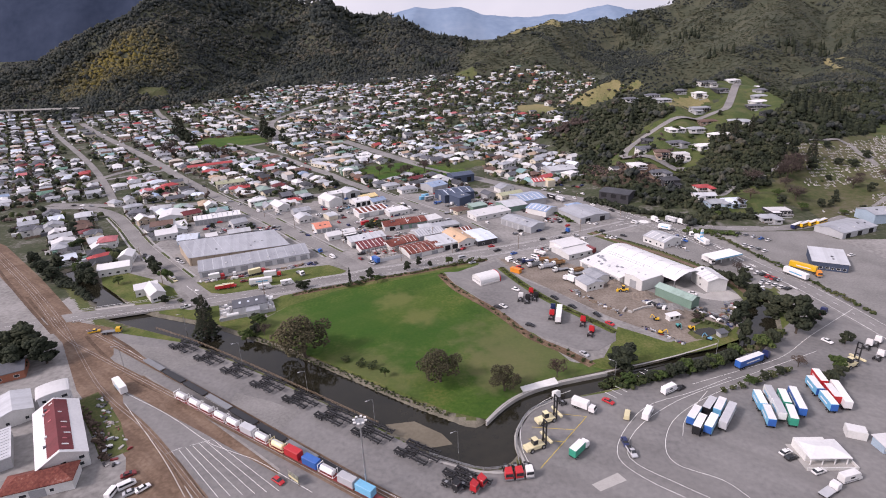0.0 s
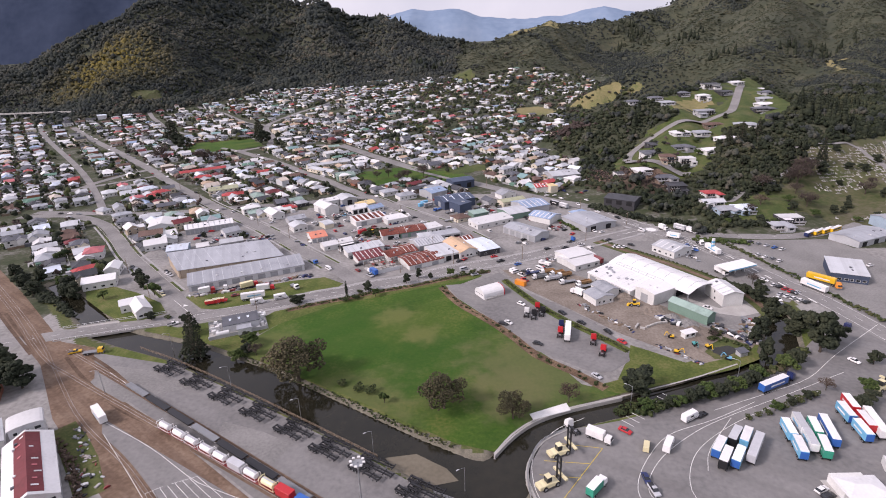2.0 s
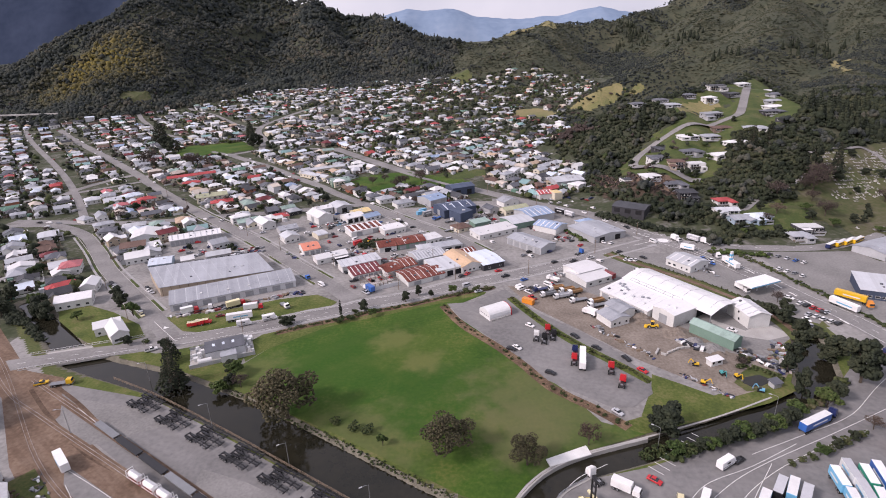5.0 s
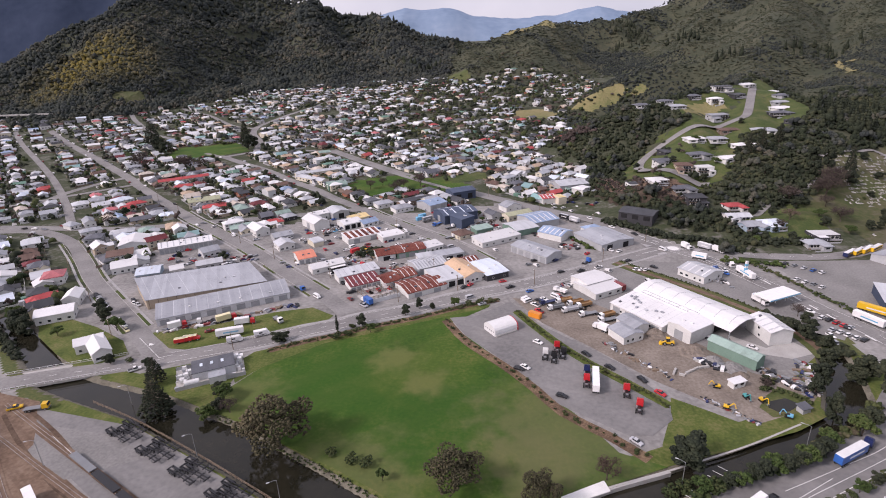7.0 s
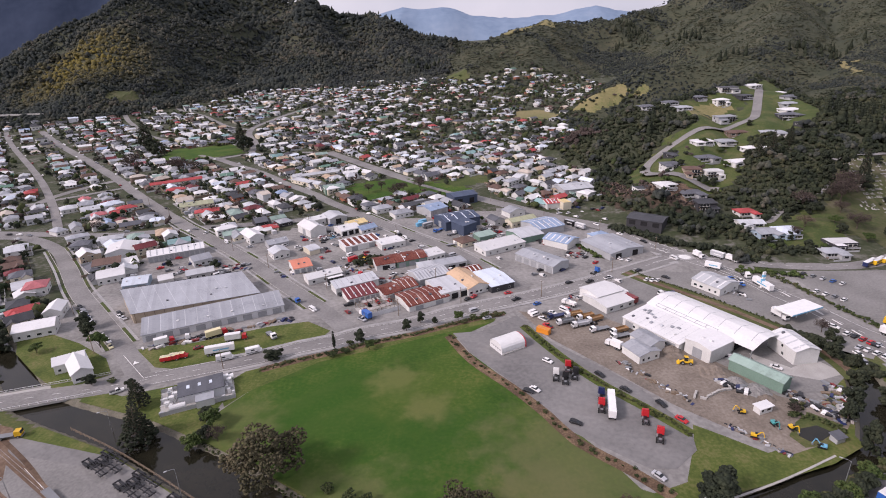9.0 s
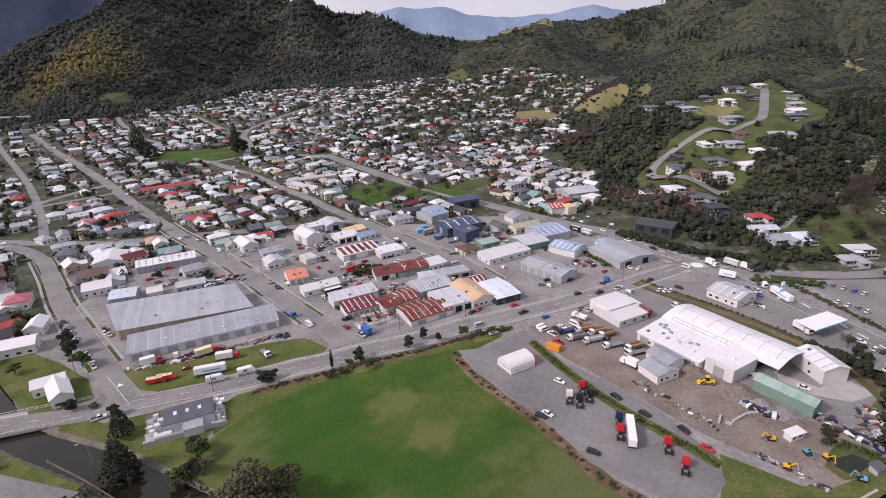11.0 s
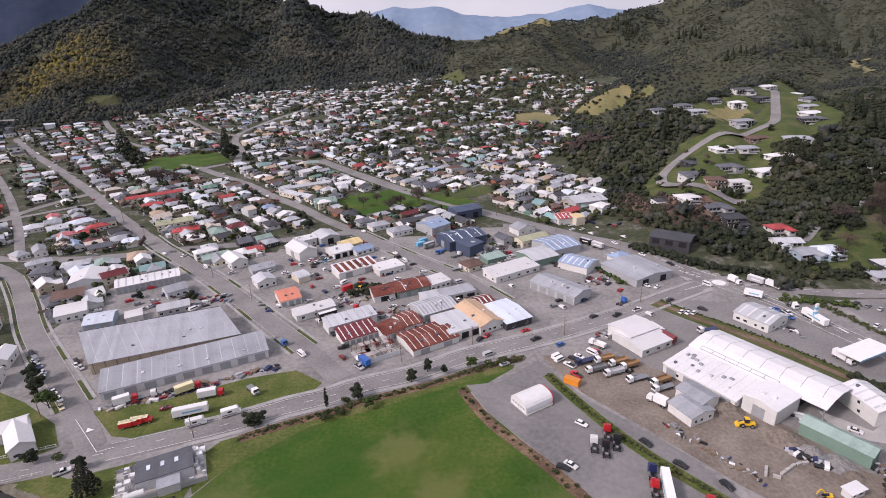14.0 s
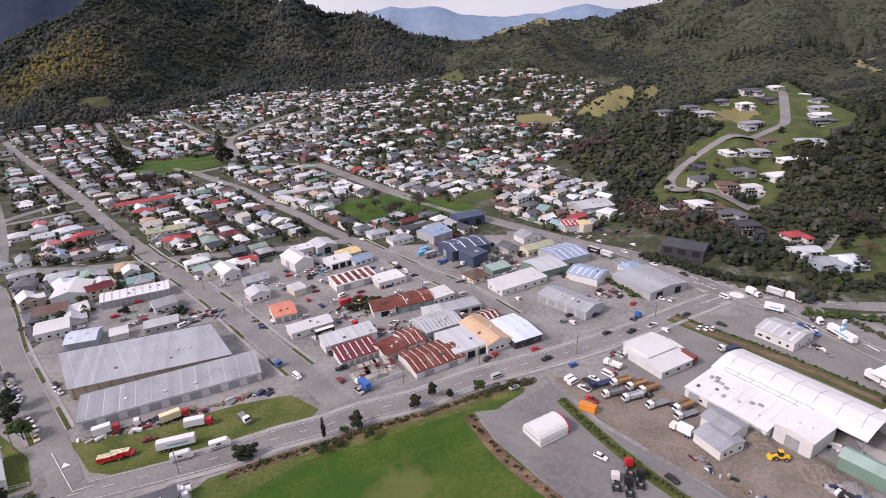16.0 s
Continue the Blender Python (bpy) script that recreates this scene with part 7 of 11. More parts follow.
tree("shrub", -29.2, 288.7, 2.5, 1.6)
tree("round", -110.1, 257.4, 5, 1.5)
tree("round", -107.6, 258.3, 4.5, 1.4)
tree("round", -214.3, 184.6, 15, 1.2)
tree("round", -208.3, 188.3, 16, 1.2)
tree("round", -197.1, 183.5, 13, 1.1)
tree("round", -205.8, 178.4, 12, 1.2)
tree("round", -203.6, 277.4, 8, 1.0)
tree("round", -209.8, 284.3, 9, 1.0)
tree("green", -191.9, 267.9, 7.5, 1.1)
tree("round", -177.0, 239.8, 5, 1.2)
tree("shrub", -169.5, 241.3, 2.5, 1.6)
tree("round", -237.8, 268.1, 11, 1.0)
tree("round", -246.4, 273.3, 12, 1.0)
tree("shrub", -199.1, 237.6, 3.5, 1.3)
tree("green", -218.4, 263.6, 5, 1.2)
tree("round", -158.4, 237.0, 5, 1.0)
tree("pine", -148.8, 225.8, 12, 1.1)
tree("green", -116.2, 214.8, 7, 1.0)
tree("bare", -111.1, 207.9, 6, 1.0)
tree("round", -119.8, 218.5, 6, 1.1)
tree("shrub", 33.9, 174.4, 4, 1.4)
tree("shrub", 38.4, 175.9, 5, 1.3)
tree("green", 41.7, 173.2, 5, 1.2)
tree("shrub", 46.0, 173.8, 4.5, 1.4)
tree("round", 50.6, 175.4, 5, 1.2)
tree("green", 54.4, 175.8, 5, 1.2)
tree("round", 58.8, 178.5, 6, 1.2)
tree("round", 62.5, 180.0, 6, 1.2)
tree("green", 66.1, 180.9, 6, 1.2)
tree("round", 69.8, 181.7, 6, 1.2)
tree("round", 73.9, 183.7, 6, 1.2)
tree("green", 77.3, 184.9, 6, 1.2)
tree("round", 81.5, 187.3, 6, 1.2)
tree("round", 85.3, 189.8, 6, 1.2)
tree("green", 89.3, 193.2, 5.5, 1.2)
tree("shrub", 74.9, 169.6, 2.5, 1.2)
tree("shrub", 78.9, 171.1, 2.5, 1.2)
tree("shrub", 82.4, 172.2, 3, 1.2)
tree("green", 85.8, 174.0, 4, 1.1)
tree("shrub", 89.5, 175.5, 3, 1.2)
tree("round", 92.8, 177.3, 4, 1.1)
tree("shrub", 96.5, 179.2, 3.5, 1.2)
tree("round", 100.1, 180.8, 4, 1.1)
tree("shrub", 103.4, 182.3, 3.5, 1.2)
tree("brown", 109.6, 186.3, 5, 1.0)
tree("round", 137.1, 203.4, 6.5, 1.0)
tree("round", 119.0, 178.3, 6, 1.2)
tree("round", 114.3, 175.3, 6, 1.2)
tree("green", 122.3, 184.6, 6, 1.1)
tree("pine", -391.0, 689.0, 16, 0.9)
tree("round", -415.7, 704.3, 20, 0.8)
tree("round", -398.4, 685.5, 16, 0.9)
tree("round", -297.6, 699.1, 20, 0.75)
tree("round", -292.9, 708.1, 16, 0.8)
tree("bare", -380.7, 615.9, 12, 1.1)
tree("bare", -399.3, 627.5, 12, 1.1)
tree("bare", -344.2, 620.7, 12, 1.1)
tree("bare", -327.0, 609.5, 11, 1.1)
tree("bare", -114.5, 519.7, 9, 1.0)
tree("bare", -91.0, 508.4, 9, 1.0)
tree("bare", -104.7, 529.5, 8, 1.0)
tree("bare", -71.4, 540.0, 9, 1.0)
tree("bare", -84.3, 520.7, 9, 1.0)
tree("round", -120.1, 483.6, 7, 1.0)
tree("round", -113.5, 469.7, 6, 1.0)
tree("cypress", -123.9, 499.2, 8, 1.4)
tree("round", -188.6, 454.8, 6, 0.9)
tree("bare", -223.0, 457.4, 7, 1.2)
tree("bare", -233.0, 474.2, 7, 1.2)
tree("bare", -304.5, 433.2, 8, 1.1)
tree("bare", -309.9, 443.2, 8, 1.1)
tree("round", -248.2, 429.4, 4, 1.2)
tree("round", -210.8, 362.8, 4, 1.4)
tree("round", -158.1, 462.8, 6, 1.1)
tree("round", -224.0, 468.1, 5, 1.1)
tree("green", -17.7, 441.7, 4, 1.2)
tree("green", -15.1, 427.4, 4, 1.2)
tree("bare", -9.0, 418.0, 5, 1.2)
tree("round", -1.3, 426.4, 4, 1.2)
tree("round", 115.7, 264.5, 7, 1.0)
tree("bare", 126.5, 278.4, 6, 1.0)
tree("round", 118.0, 257.2, 8, 1.0)
tree("round", 126.6, 267.5, 7, 1.0)
tree("round", 126.3, 272.5, 6, 1.0)
tree("round", 86.0, 226.0, 3.2, 1.5)
tree("shrub", 83.4, 221.6, 2.6, 1.6)
tree("bare", 84.8, 223.6, 3.5, 1.3)
tree("round", 106.0, 226.3, 9, 1.0)
tree("round", 117.0, 240.5, 9, 1.0)
tree("round", 122.6, 252.2, 8, 1.0)
tree("round", 100.2, 219.8, 8, 1.0)
tree("round", 121.3, 229.4, 9, 1.2)
tree("round", 124.0, 229.8, 10, 1.2)
tree("bare", 222.1, 421.2, 9, 1.0)
tree("bare", 225.1, 437.4, 9, 1.0)
tree("round", 256.8, 452.4, 12, 1.0)
tree("round", 243.9, 449.3, 11, 1.0)
tree("round", 255.1, 411.9, 5, 1.0)
tree("round", 240.1, 391.9, 6, 1.0)
tree("round", 278.4, 411.1, 8, 1.0)
tree("bare", 282.5, 432.0, 7, 1.0)
tree("shrub", 257.0, 435.2, 3, 1.0)
tree("shrub", 294.3, 467.4, 3, 1.0)
tree("round", 248.4, 468.5, 21, 0.6)
tree("pine", 262.3, 464.1, 25, 0.6)
tree("round", 133.7, 396.1, 6, 1.0)
tree("round", 123.6, 389.4, 7, 1.0)
tree("round", 113.4, 396.4, 7, 1.0)
tree("round", 168.4, 381.8, 6, 1.0)
tree("bare", 174.1, 386.4, 7, 1.0)
tree("green", 182.9, 370.4, 5, 1.0)
tree("round", 144.7, 381.0, 5, 1.0)
tree("green", 152.6, 370.8, 5, 1.0)
tree("green", 101.9, 197.6, 7, 1.2)
tree("round", -273.8, 276.3, 10, 1.1)
tree("round", -262.2, 268.1, 9, 1.2)
tree("round", -270.8, 284.8, 10, 1.0)
tree("round", -244.0, 269.7, 10, 1.0)
tree("green", -257.0, 283.5, 8, 1.0)
tree("round", -295.1, 294.1, 9, 1.0)
tree("pine", -436.9, 732.4, 34, 1.1)
tree("pine", -308.2, 720.5, 32, 0.8)
tree("bare", -396.5, 636.8, 16, 1.2)
tree("bare", -335.0, 614.1, 15, 1.2)
tree("bare", -312.4, 607.7, 13, 1.1)
tree("bare", -87.3, 514.4, 11, 1.0)
tree("bare", -69.4, 523.1, 12, 1.0)
tree("pine", 200.9, 495.1, 18, 0.7)
tree("pine", 214.7, 502.5, 20, 0.7)
tree("pine", 234.7, 515.7, 18, 0.7)
tree("bare", 229.0, 433.9, 17, 1.1)
tree("bare", 238.8, 446.0, 18, 1.0)
tree("round", 199.4, 461.9, 9, 1.0)
tree("round", 201.3, 419.3, 9, 1.0)
tree("round", 141.9, 496.2, 6, 1.2)
tree("green", 175.3, 491.9, 6, 1.2)
tree("round", 194.3, 500.2, 7, 1.1)
tree("green", 174.2, 534.7, 6, 1.2)
tree("round", 227.1, 569.7, 6, 1.2)
tree("round", 123.4, 528.5, 6, 1.2)
tree("green", 122.6, 466.7, 6, 1.2)
tree("round", 157.9, 470.0, 7, 1.2)
for x, y, k, tall, wide in ((231.7, 388.9, "round", 7, 1.1), (248.1, 400.4, "round", 6, 1.3), (288.1, 488.8, "round", 7, 1.2), (283.5, 463.2, "round", 6, 1.5), (293.2, 457.5, "round", 7, 1.4), (271.0, 419.8, "bare", 10, 1.2), (263.9, 438.8, "round", 5, 1.3), (214.4, 381.7, "green", 6, 1.2), (174.9, 373.1, "round", 6, 1.3), (205.0, 392.0, "round", 7, 1.2), (218.0, 398.0, "bare", 11, 1.2), (208.0, 404.0, "green", 6, 1.3), (226.0, 408.0, "green", 5, 1.4), (201.0, 428.0, "bare", 12, 1.2), (192.0, 424.0, "round", 8, 1.1), (236.0, 462.0, "round", 14, 0.9), (243.0, 478.0, "round", 15, 0.9), (186.0, 398.0, "brown", 8, 1.2), (180.0, 408.0, "round", 7, 1.2), (240.0, 376.0, "green", 4, 1.6), (256.0, 382.0, "round", 4, 1.6), (310.0, 470.0, "round", 8, 1.2), (326.0, 452.0, "round", 7, 1.2), (300.0, 430.0, "brown", 7, 1.2)):
    tree(k, x, y, tall, wide)
tree("round", 122.4, 212.4, 19, 0.85)
tree("round", 98.5, 206.2, 13, 0.6)
tree("round", 106.7, 202.0, 8, 1.1)
tree("round", 134.0, 220.0, 8, 1.0)

# ---- vehicles ----
STORE = {}


def prism(profile, width, taper=0.0, bm=None, y=0.0):
    """Side profile (x, z) drawn out across y; taper narrows it towards its top."""
    bm = bm or bmesh.new()
    zs = [p[1] for p in profile]
    lo, hi = min(zs), max(zs)
    sides = []
    for s in (-1, 1):
        sides.append([bm.verts.new((x, y + s * (width / 2 - taper * (z - lo) / max(hi - lo, 0.01)), z)) for x, z in profile])
    n = len(profile)
    a = bm.faces.new(sides[0])
    b = bm.faces.new(sides[1][::-1])
    for i in range(n):
        j = (i + 1) % n
        bm.faces.new((sides[0][j], sides[0][i], sides[1][i], sides[1][j]))
    bmesh.ops.recalc_face_normals(bm, faces=bm.faces)
    return bm


def bevelled(bm, w):
    bmesh.ops.bevel(bm, geom=list(bm.edges), offset=w, segments=1, affect="EDGES", clamp_overlap=True)
    return bm


def wheel_mesh(r, w):
    key = f"wheel{r:.2f}{w:.2f}"
    if key not in STORE:
        bm = bmesh.new()
        bmesh.ops.create_cone(bm, cap_ends=True, segments=14, radius1=r, radius2=r, depth=w, matrix=Matrix.Rotation(math.pi / 2, 4, "X"))
        for f in list(bm.faces):
            if len(f.verts) > 4:
                g = bmesh.ops.inset_region(bm, faces=[f], thickness=r * 0.4, depth=0.0)
                f.material_index = 1
        me = bpy.data.meshes.new("wheel")
        bm.to_mesh(me)
        bm.free()
        me.materials.append(MATS["tyre"])
        me.materials.append(MATS["steel"])
        STORE[key] = me
    return STORE[key]


def wheels(top, xs, track, r=0.32, w=0.22):
    for x in xs:
        for s in (-1, 1):
            ob = new("wheel", wheel_mesh(r, w))
            ob.parent, ob.location = top, (x, s * (track / 2 - w / 2), r)


def kept(key, make):
    """The first of a kind, kept far below the ground's edge, to be copied."""
    if key not in STORE:
        STORE[key] = make()
    return STORE[key]


def car_model(colour, kind):
    top = empty("car", 0, 0, z=0)
    if kind == "van":
        part("body", bevelled(prism([(-2.5, 0.3), (2.4, 0.3), (2.45, 0.95), (1.9, 1.25), (1.3, 1.95), (-2.45, 2.0), (-2.5, 1.6)], 1.95, 0.1), 0.06), colour, top)
        part("glazing", prism([(-2.2, 1.2), (1.95, 1.2), (1.4, 1.8), (-2.2, 1.8)], 1.93, 0.06), "glass", top)
        wheels(top, (-1.6, 1.6), 1.9, 0.34)
    elif kind == "ute":
        part("body", bevelled(prism([(-2.6, 0.4), (2.5, 0.4), (2.55, 0.95), (1.3, 1.05), (-0.5, 1.05), (-2.6, 1.0)], 1.85, 0.05), 0.06), colour, top)
        part("cabin", bevelled(prism([(-0.5, 1.03), (1.3, 1.03), (0.65, 1.7), (-0.4, 1.72)], 1.75, 0.18), 0.04), "glass", top)
        part("roof", box_mesh(1.0, 1.35, 0.05, 1.7, None, 0.12), colour, top)
        part("tray", box_mesh(1.9, 1.5, 0.05, 1.02, None, -1.55), "black_paint", top)
        wheels(top, (-1.6, 1.55), 1.8, 0.36)
    else:
        tail = -1.75 if kind == "hatch" else -1.1
        part("body", bevelled(prism([(-2.15, 0.3), (2.15, 0.3), (2.2, 0.65), (1.1, 0.95), (-1.7, 0.98), (-2.2, 0.9)], 1.78, 0.06), 0.06), colour, top)
        part("glazing", bevelled(prism([(tail - 0.3, 0.95), (1.1, 0.95), (0.35, 1.4), (tail + 0.25, 1.42)], 1.64, 0.18), 0.04), "glass", top)
        part("roof", box_mesh(1.25 if kind != "hatch" else 1.7, 1.26, 0.06, 1.4, None, (0.35 + tail + 0.25) / 2), colour, top)
        wheels(top, (-1.3, 1.35), 1.75, 0.31)
    return top


COLOUR_WORD = {"tan_paint": "tan", "white_paint": "white", "black_paint": "black", "red_paint": "red", "blue_paint": "blue", "pale_blue_paint": "pale blue", "green_paint": "green", "yellow_paint": "yellow", "cream_paint": "cream", "silver_paint": "silver", "grey_paint": "grey", "orange_paint": "orange", "navy_paint": "navy blue", "teal_paint": "teal", "maroon_paint": "dark red", "rust": "rusty brown", "timber": "worn brown timber and"}


def settle(model, x, y, rot, z=None):
    m = pose(x, y, (float(height(x, y)) + 0.1) if z is None else z, 0, 0, rot)
    if model.get("used"):
        ob = copy_thing(model, m)
    else:
        ob = model
        ob.matrix_basis = m
    ob["used"] = 1
    return ob


def car(x, y, rot, colour="white_paint", kind="sedan", z=None):
    ob = settle(kept(("car", colour, kind), lambda: car_model(colour, kind)), x, y, rot, z)
    word = {"sedan": "sedan car", "hatch": "hatchback car", "van": "van", "ute": "utility truck"}[kind]
    return tagged(ob, COLOUR_WORD[colour] + " " + word + " standing on the seal", "van" if kind == "van" else "car", "cars of the town")


def cab(top, colour, x, tall=2.9):
    part("cab", bevelled(prism([(x - 1.1, 0.75), (x + 1.05, 0.75), (x + 1.15, 1.7), (x + 0.9, tall), (x - 1.0, tall + 0.15), (x - 1.1, tall - 0.5)], 2.4, 0.08), 0.08), colour, top)
    part("windscreen", prism([(x + 1.0, 1.75), (x + 1.17, 1.75), (x + 0.98, 2.6), (x + 0.85, 2.6)], 2.2, 0.05), "glass", top)
    part("bumper", box_mesh(0.25, 2.4, 0.5, 0.4, None, x + 1.1), "grey_paint", top)


def tractor_model(colour):
    top = empty("truck", 0, 0, z=0)
    part("chassis", box_mesh(6.2, 0.9, 0.35, 0.75), "black_paint", top)
    cab(top, colour, 2.1)
    part("sleeper_fairing", bevelled(prism([(1.0, 2.9), (2.6, 2.9), (1.1, 3.7)], 2.2, 0.1), 0.05), colour, top)
    part("fuel_tank", box_mesh(1.3, 0.5, 0.6, 0.5, None, 0.3, 0.95), "steel", top)
    part("coupling", box_mesh(0.9, 0.9, 0.15, 1.1, None, -1.7), "grey_paint", top)
    wheels(top, (-2.4, -1.1, 2.0), 2.45, 0.5, 0.4)
    return top


def tractor(x, y, rot, colour):
    ob = settle(kept(("tractor", colour), lambda: tractor_model(colour)), x, y, rot)
    return tagged(ob, COLOUR_WORD[colour] + " truck tractor unit parked without a trailer", "truck", "truck tractors")


def box_trailer_model(side, roof, length, end):
    top = empty("trailer", 0, 0, z=0)
    part("body", bevelled(box_mesh(length, 2.5, 2.75, 1.2), 0.05), side, top)
    part("roof", box_mesh(length - 0.1, 2.42, 0.06, 3.95), roof, top)
    part("rear_door", box_mesh(0.08, 2.35, 2.5, 1.3, None, -length / 2 - 0.03), end, top)
    part("chassis", box_mesh(length * 0.95, 1.0, 0.35, 0.8), "black_paint", top)
    for s in (-1, 1):
        part("side_band", box_mesh(length * 0.55, 0.03, 0.6, 2.2, None, length * 0.05, s * 1.27), "white_paint" if side != "white_paint" else "pale_blue_paint", top)
    xs = [-length / 2 + 1.0, -length / 2 + 2.2, length / 2 - 1.2] if length < 9.5 else [-length / 2 + 1.0, -length / 2 + 2.2, -length / 2 + 3.4]
    wheels(top, xs, 2.45, 0.48, 0.4)
    return top


def trailer(x, y, rot, side="white_paint", roof="white_paint", length=13.0, end=None):
    end = end or side
    ob = settle(kept(("trailer", side, roof, length, end), lambda: box_trailer_model(side, roof, length, end)), x, y, rot)
    return tagged(ob, COLOUR_WORD[side] + " box trailer with " + COLOUR_WORD[roof] + " roof in the truck yard", "trailer", "box trailers")


def box_truck_model(colour, side, roof, length, body="box"):
    top = empty("truck", 0, 0, z=0)
    part("chassis", box_mesh(length, 0.9, 0.3, 0.7), "black_paint", top)
    x = length / 2 - 1.2
    cab(top, colour, x, 2.6)
    bl = length - 2.7
    cx = -length / 2 + bl / 2
    if body == "box":
        part("body", bevelled(box_mesh(bl, 2.45, 2.6, 1.05, None, cx), 0.05), side, top)
        part("roof", box_mesh(bl - 0.1, 2.38, 0.05, 3.65, None, cx), roof, top)
    elif body == "tip":
        bm = box_mesh(bl, 2.45, 1.3, 1.1, None, cx)
        bm.faces.ensure_lookup_table()
        f = max(bm.faces, key=lambda q: q.calc_center_median().z)
        bmesh.ops.inset_region(bm, faces=[f], thickness=0.12)
        for v in f.verts:
            v.co.z -= 0.8
        part("tipping_body", bm, side, top)
    else:
        part("deck", box_mesh(bl, 2.4, 0.18, 1.05, None, cx), side, top)
    wheels(top, (-length / 2 + 0.9, -length / 2 + 2.1, x - 0.1), 2.4, 0.48, 0.38)
    return top


def truck(x, y, rot, colour="white_paint", side="white_paint", roof="white_paint", length=8.5, body="box"):
    ob = settle(kept(("truck", colour, side, roof, length, body), lambda: box_truck_model(colour, side, roof, length, body)), x, y, rot)
    what = {"box": "box truck", "tip": "tipper truck", "deck": "flat-deck truck"}[body]
    return tagged(ob, COLOUR_WORD[colour] + " " + what + " with " + COLOUR_WORD[side] + " body", "truck", "trucks")


def skeletal_model():
    top = empty("skeletal_trailer", 0, 0, z=0)
    for s in (-1, 1):
        part("beam", box_mesh(12.2, 0.22, 0.4, 0.95, None, 0, s * 0.5), "black_paint", top)
    for x in (-5.9, -2.6, 0.3, 3.0, 5.9):
        part("bolster", box_mesh(0.3, 2.4, 0.3, 1.05, None, x), "black_paint", top)
    for s in (-1, 1):
        part("leg", box_mesh(0.2, 0.2, 1.0, 0.0, None, 3.6, s * 0.8), "grey_paint", top)
        part("mudguard", box_mesh(3.8, 0.5, 0.06, 1.06, None, -3.9, s * 0.95), "black_paint", top)
    wheels(top, (-5.2, -3.9, -2.6), 2.4, 0.5, 0.42)
    return top


def skeletal(x, y, rot):
    ob = settle(kept("skeletal", skeletal_model), x, y, rot)
    return tagged(ob, "black skeletal container trailer without a load", "trailer", "skeletal trailers")


def wagon_model(deck):
    top = empty("rail_wagon", 0, 0, z=0)
    part("deck", box_mesh(14.0, 2.3, 0.28, 0.95), deck, top)
    for s in (-1, 1):
        part("side_sill", box_mesh(13.6, 0.15, 0.45, 0.6, None, 0, s * 0.95), deck, top)
        part("bogie", bevelled(box_mesh(2.8, 1.9, 0.45, 0.35, None, s * 4.6), 0.06), "black_paint", top)
        part("coupler", box_mesh(0.6, 0.3, 0.3, 0.75, None, s * 7.2), "black_paint", top)
    for x in (-5.5, -3.7, 3.7, 5.5):
        for s in (-1, 1):
            ob = new("wheel", wheel_mesh(0.42, 0.14))
            ob.parent, ob.location = top, (x, s * 0.55, 0.42)
    return top


def rail_wagon(x, y, rot, deck="maroon_paint"):
    ob = settle(kept(("wagon", deck), lambda: wagon_model(deck)), x, y, rot, 0.22)
    return tagged(ob, "flat rail wagon with " + COLOUR_WORD[deck] + " steel deck", "rail wagon", "rail wagons")


def box_container_model(colour):
    bm = bevelled(box_mesh(6.06, 2.44, 2.6), 0.05)
    top = empty("container", 0, 0, z=0)
    part("body", bm, colour, top)
    for i in range(12):
        for s in (-1, 1):
            pass
    for s in (-1, 1):
        part("side_ribs", prism([(-2.9 + 0.05, 0.2), (2.85, 0.2), (2.85, 2.4), (-2.85, 2.4)], 0.05, 0, None, s * 1.235), colour, top)
    part("door", box_mesh(0.05, 2.2, 2.3, 0.12, None, -3.05), colour, top)
    return top


def container(x, y, rot, colour, z=0.1):
    ob = settle(kept(("container", colour), lambda: box_container_model(colour)), x, y, rot, z)
    return tagged(ob, COLOUR_WORD[colour] + " twenty-foot steel shipping container", "container", "containers")


def tank_model(colour):
    top = empty("tank_container", 0, 0, z=0)
    bm = bmesh.new()
    prof = [(-2.75, 0.0), (-2.7, 0.6), (-2.45, 1.0), (-2.2, 1.1), (2.2, 1.1), (2.45, 1.0), (2.7, 0.6), (2.75, 0.0)]
    rings = []
    for x, r in prof:
        rings.append([bm.verts.new((x, max(r, 0.01) * math.cos(2 * math.pi * k / 16), 1.3 + max(r, 0.01) * math.sin(2 * math.pi * k / 16))) for k in range(16)])
    for a, b in zip(rings, rings[1:]):
        for k in range(16):
            bm.faces.new((a[k], a[(k + 1) % 16], b[(k + 1) % 16], b[k]))
    bmesh.ops.recalc_face_normals(bm, faces=bm.faces)
    for f in bm.faces:
        f.smooth = True
    part("tank", bm, colour, top)
    for s in (-1, 1):
        fb = bmesh.new()
        for w, h, y, z in ((2.44, 0.15, 0, 0), (2.44, 0.15, 0, 2.4), (0.15, 2.5, -1.15, 0), (0.15, 2.5, 1.15, 0)):
            box_mesh(0.15, w, h, z, fb, s * 2.95, y)
        part("end_frame", fb, colour, top)
        part("rail", box_mesh(5.9, 0.12, 0.15, 0.05, None, 0, s * 1.15), colour, top)
    part("walkway", box_mesh(4.5, 0.5, 0.06, 2.42), "silver_paint", top)
    return top


def tank_container(x, y, rot, colour, z):
    ob = settle(kept(("tank", colour), lambda: tank_model(colour)), x, y, rot, z)
    return tagged(ob, COLOUR_WORD[colour] + " tank container in a steel frame", "tank container", "containers")


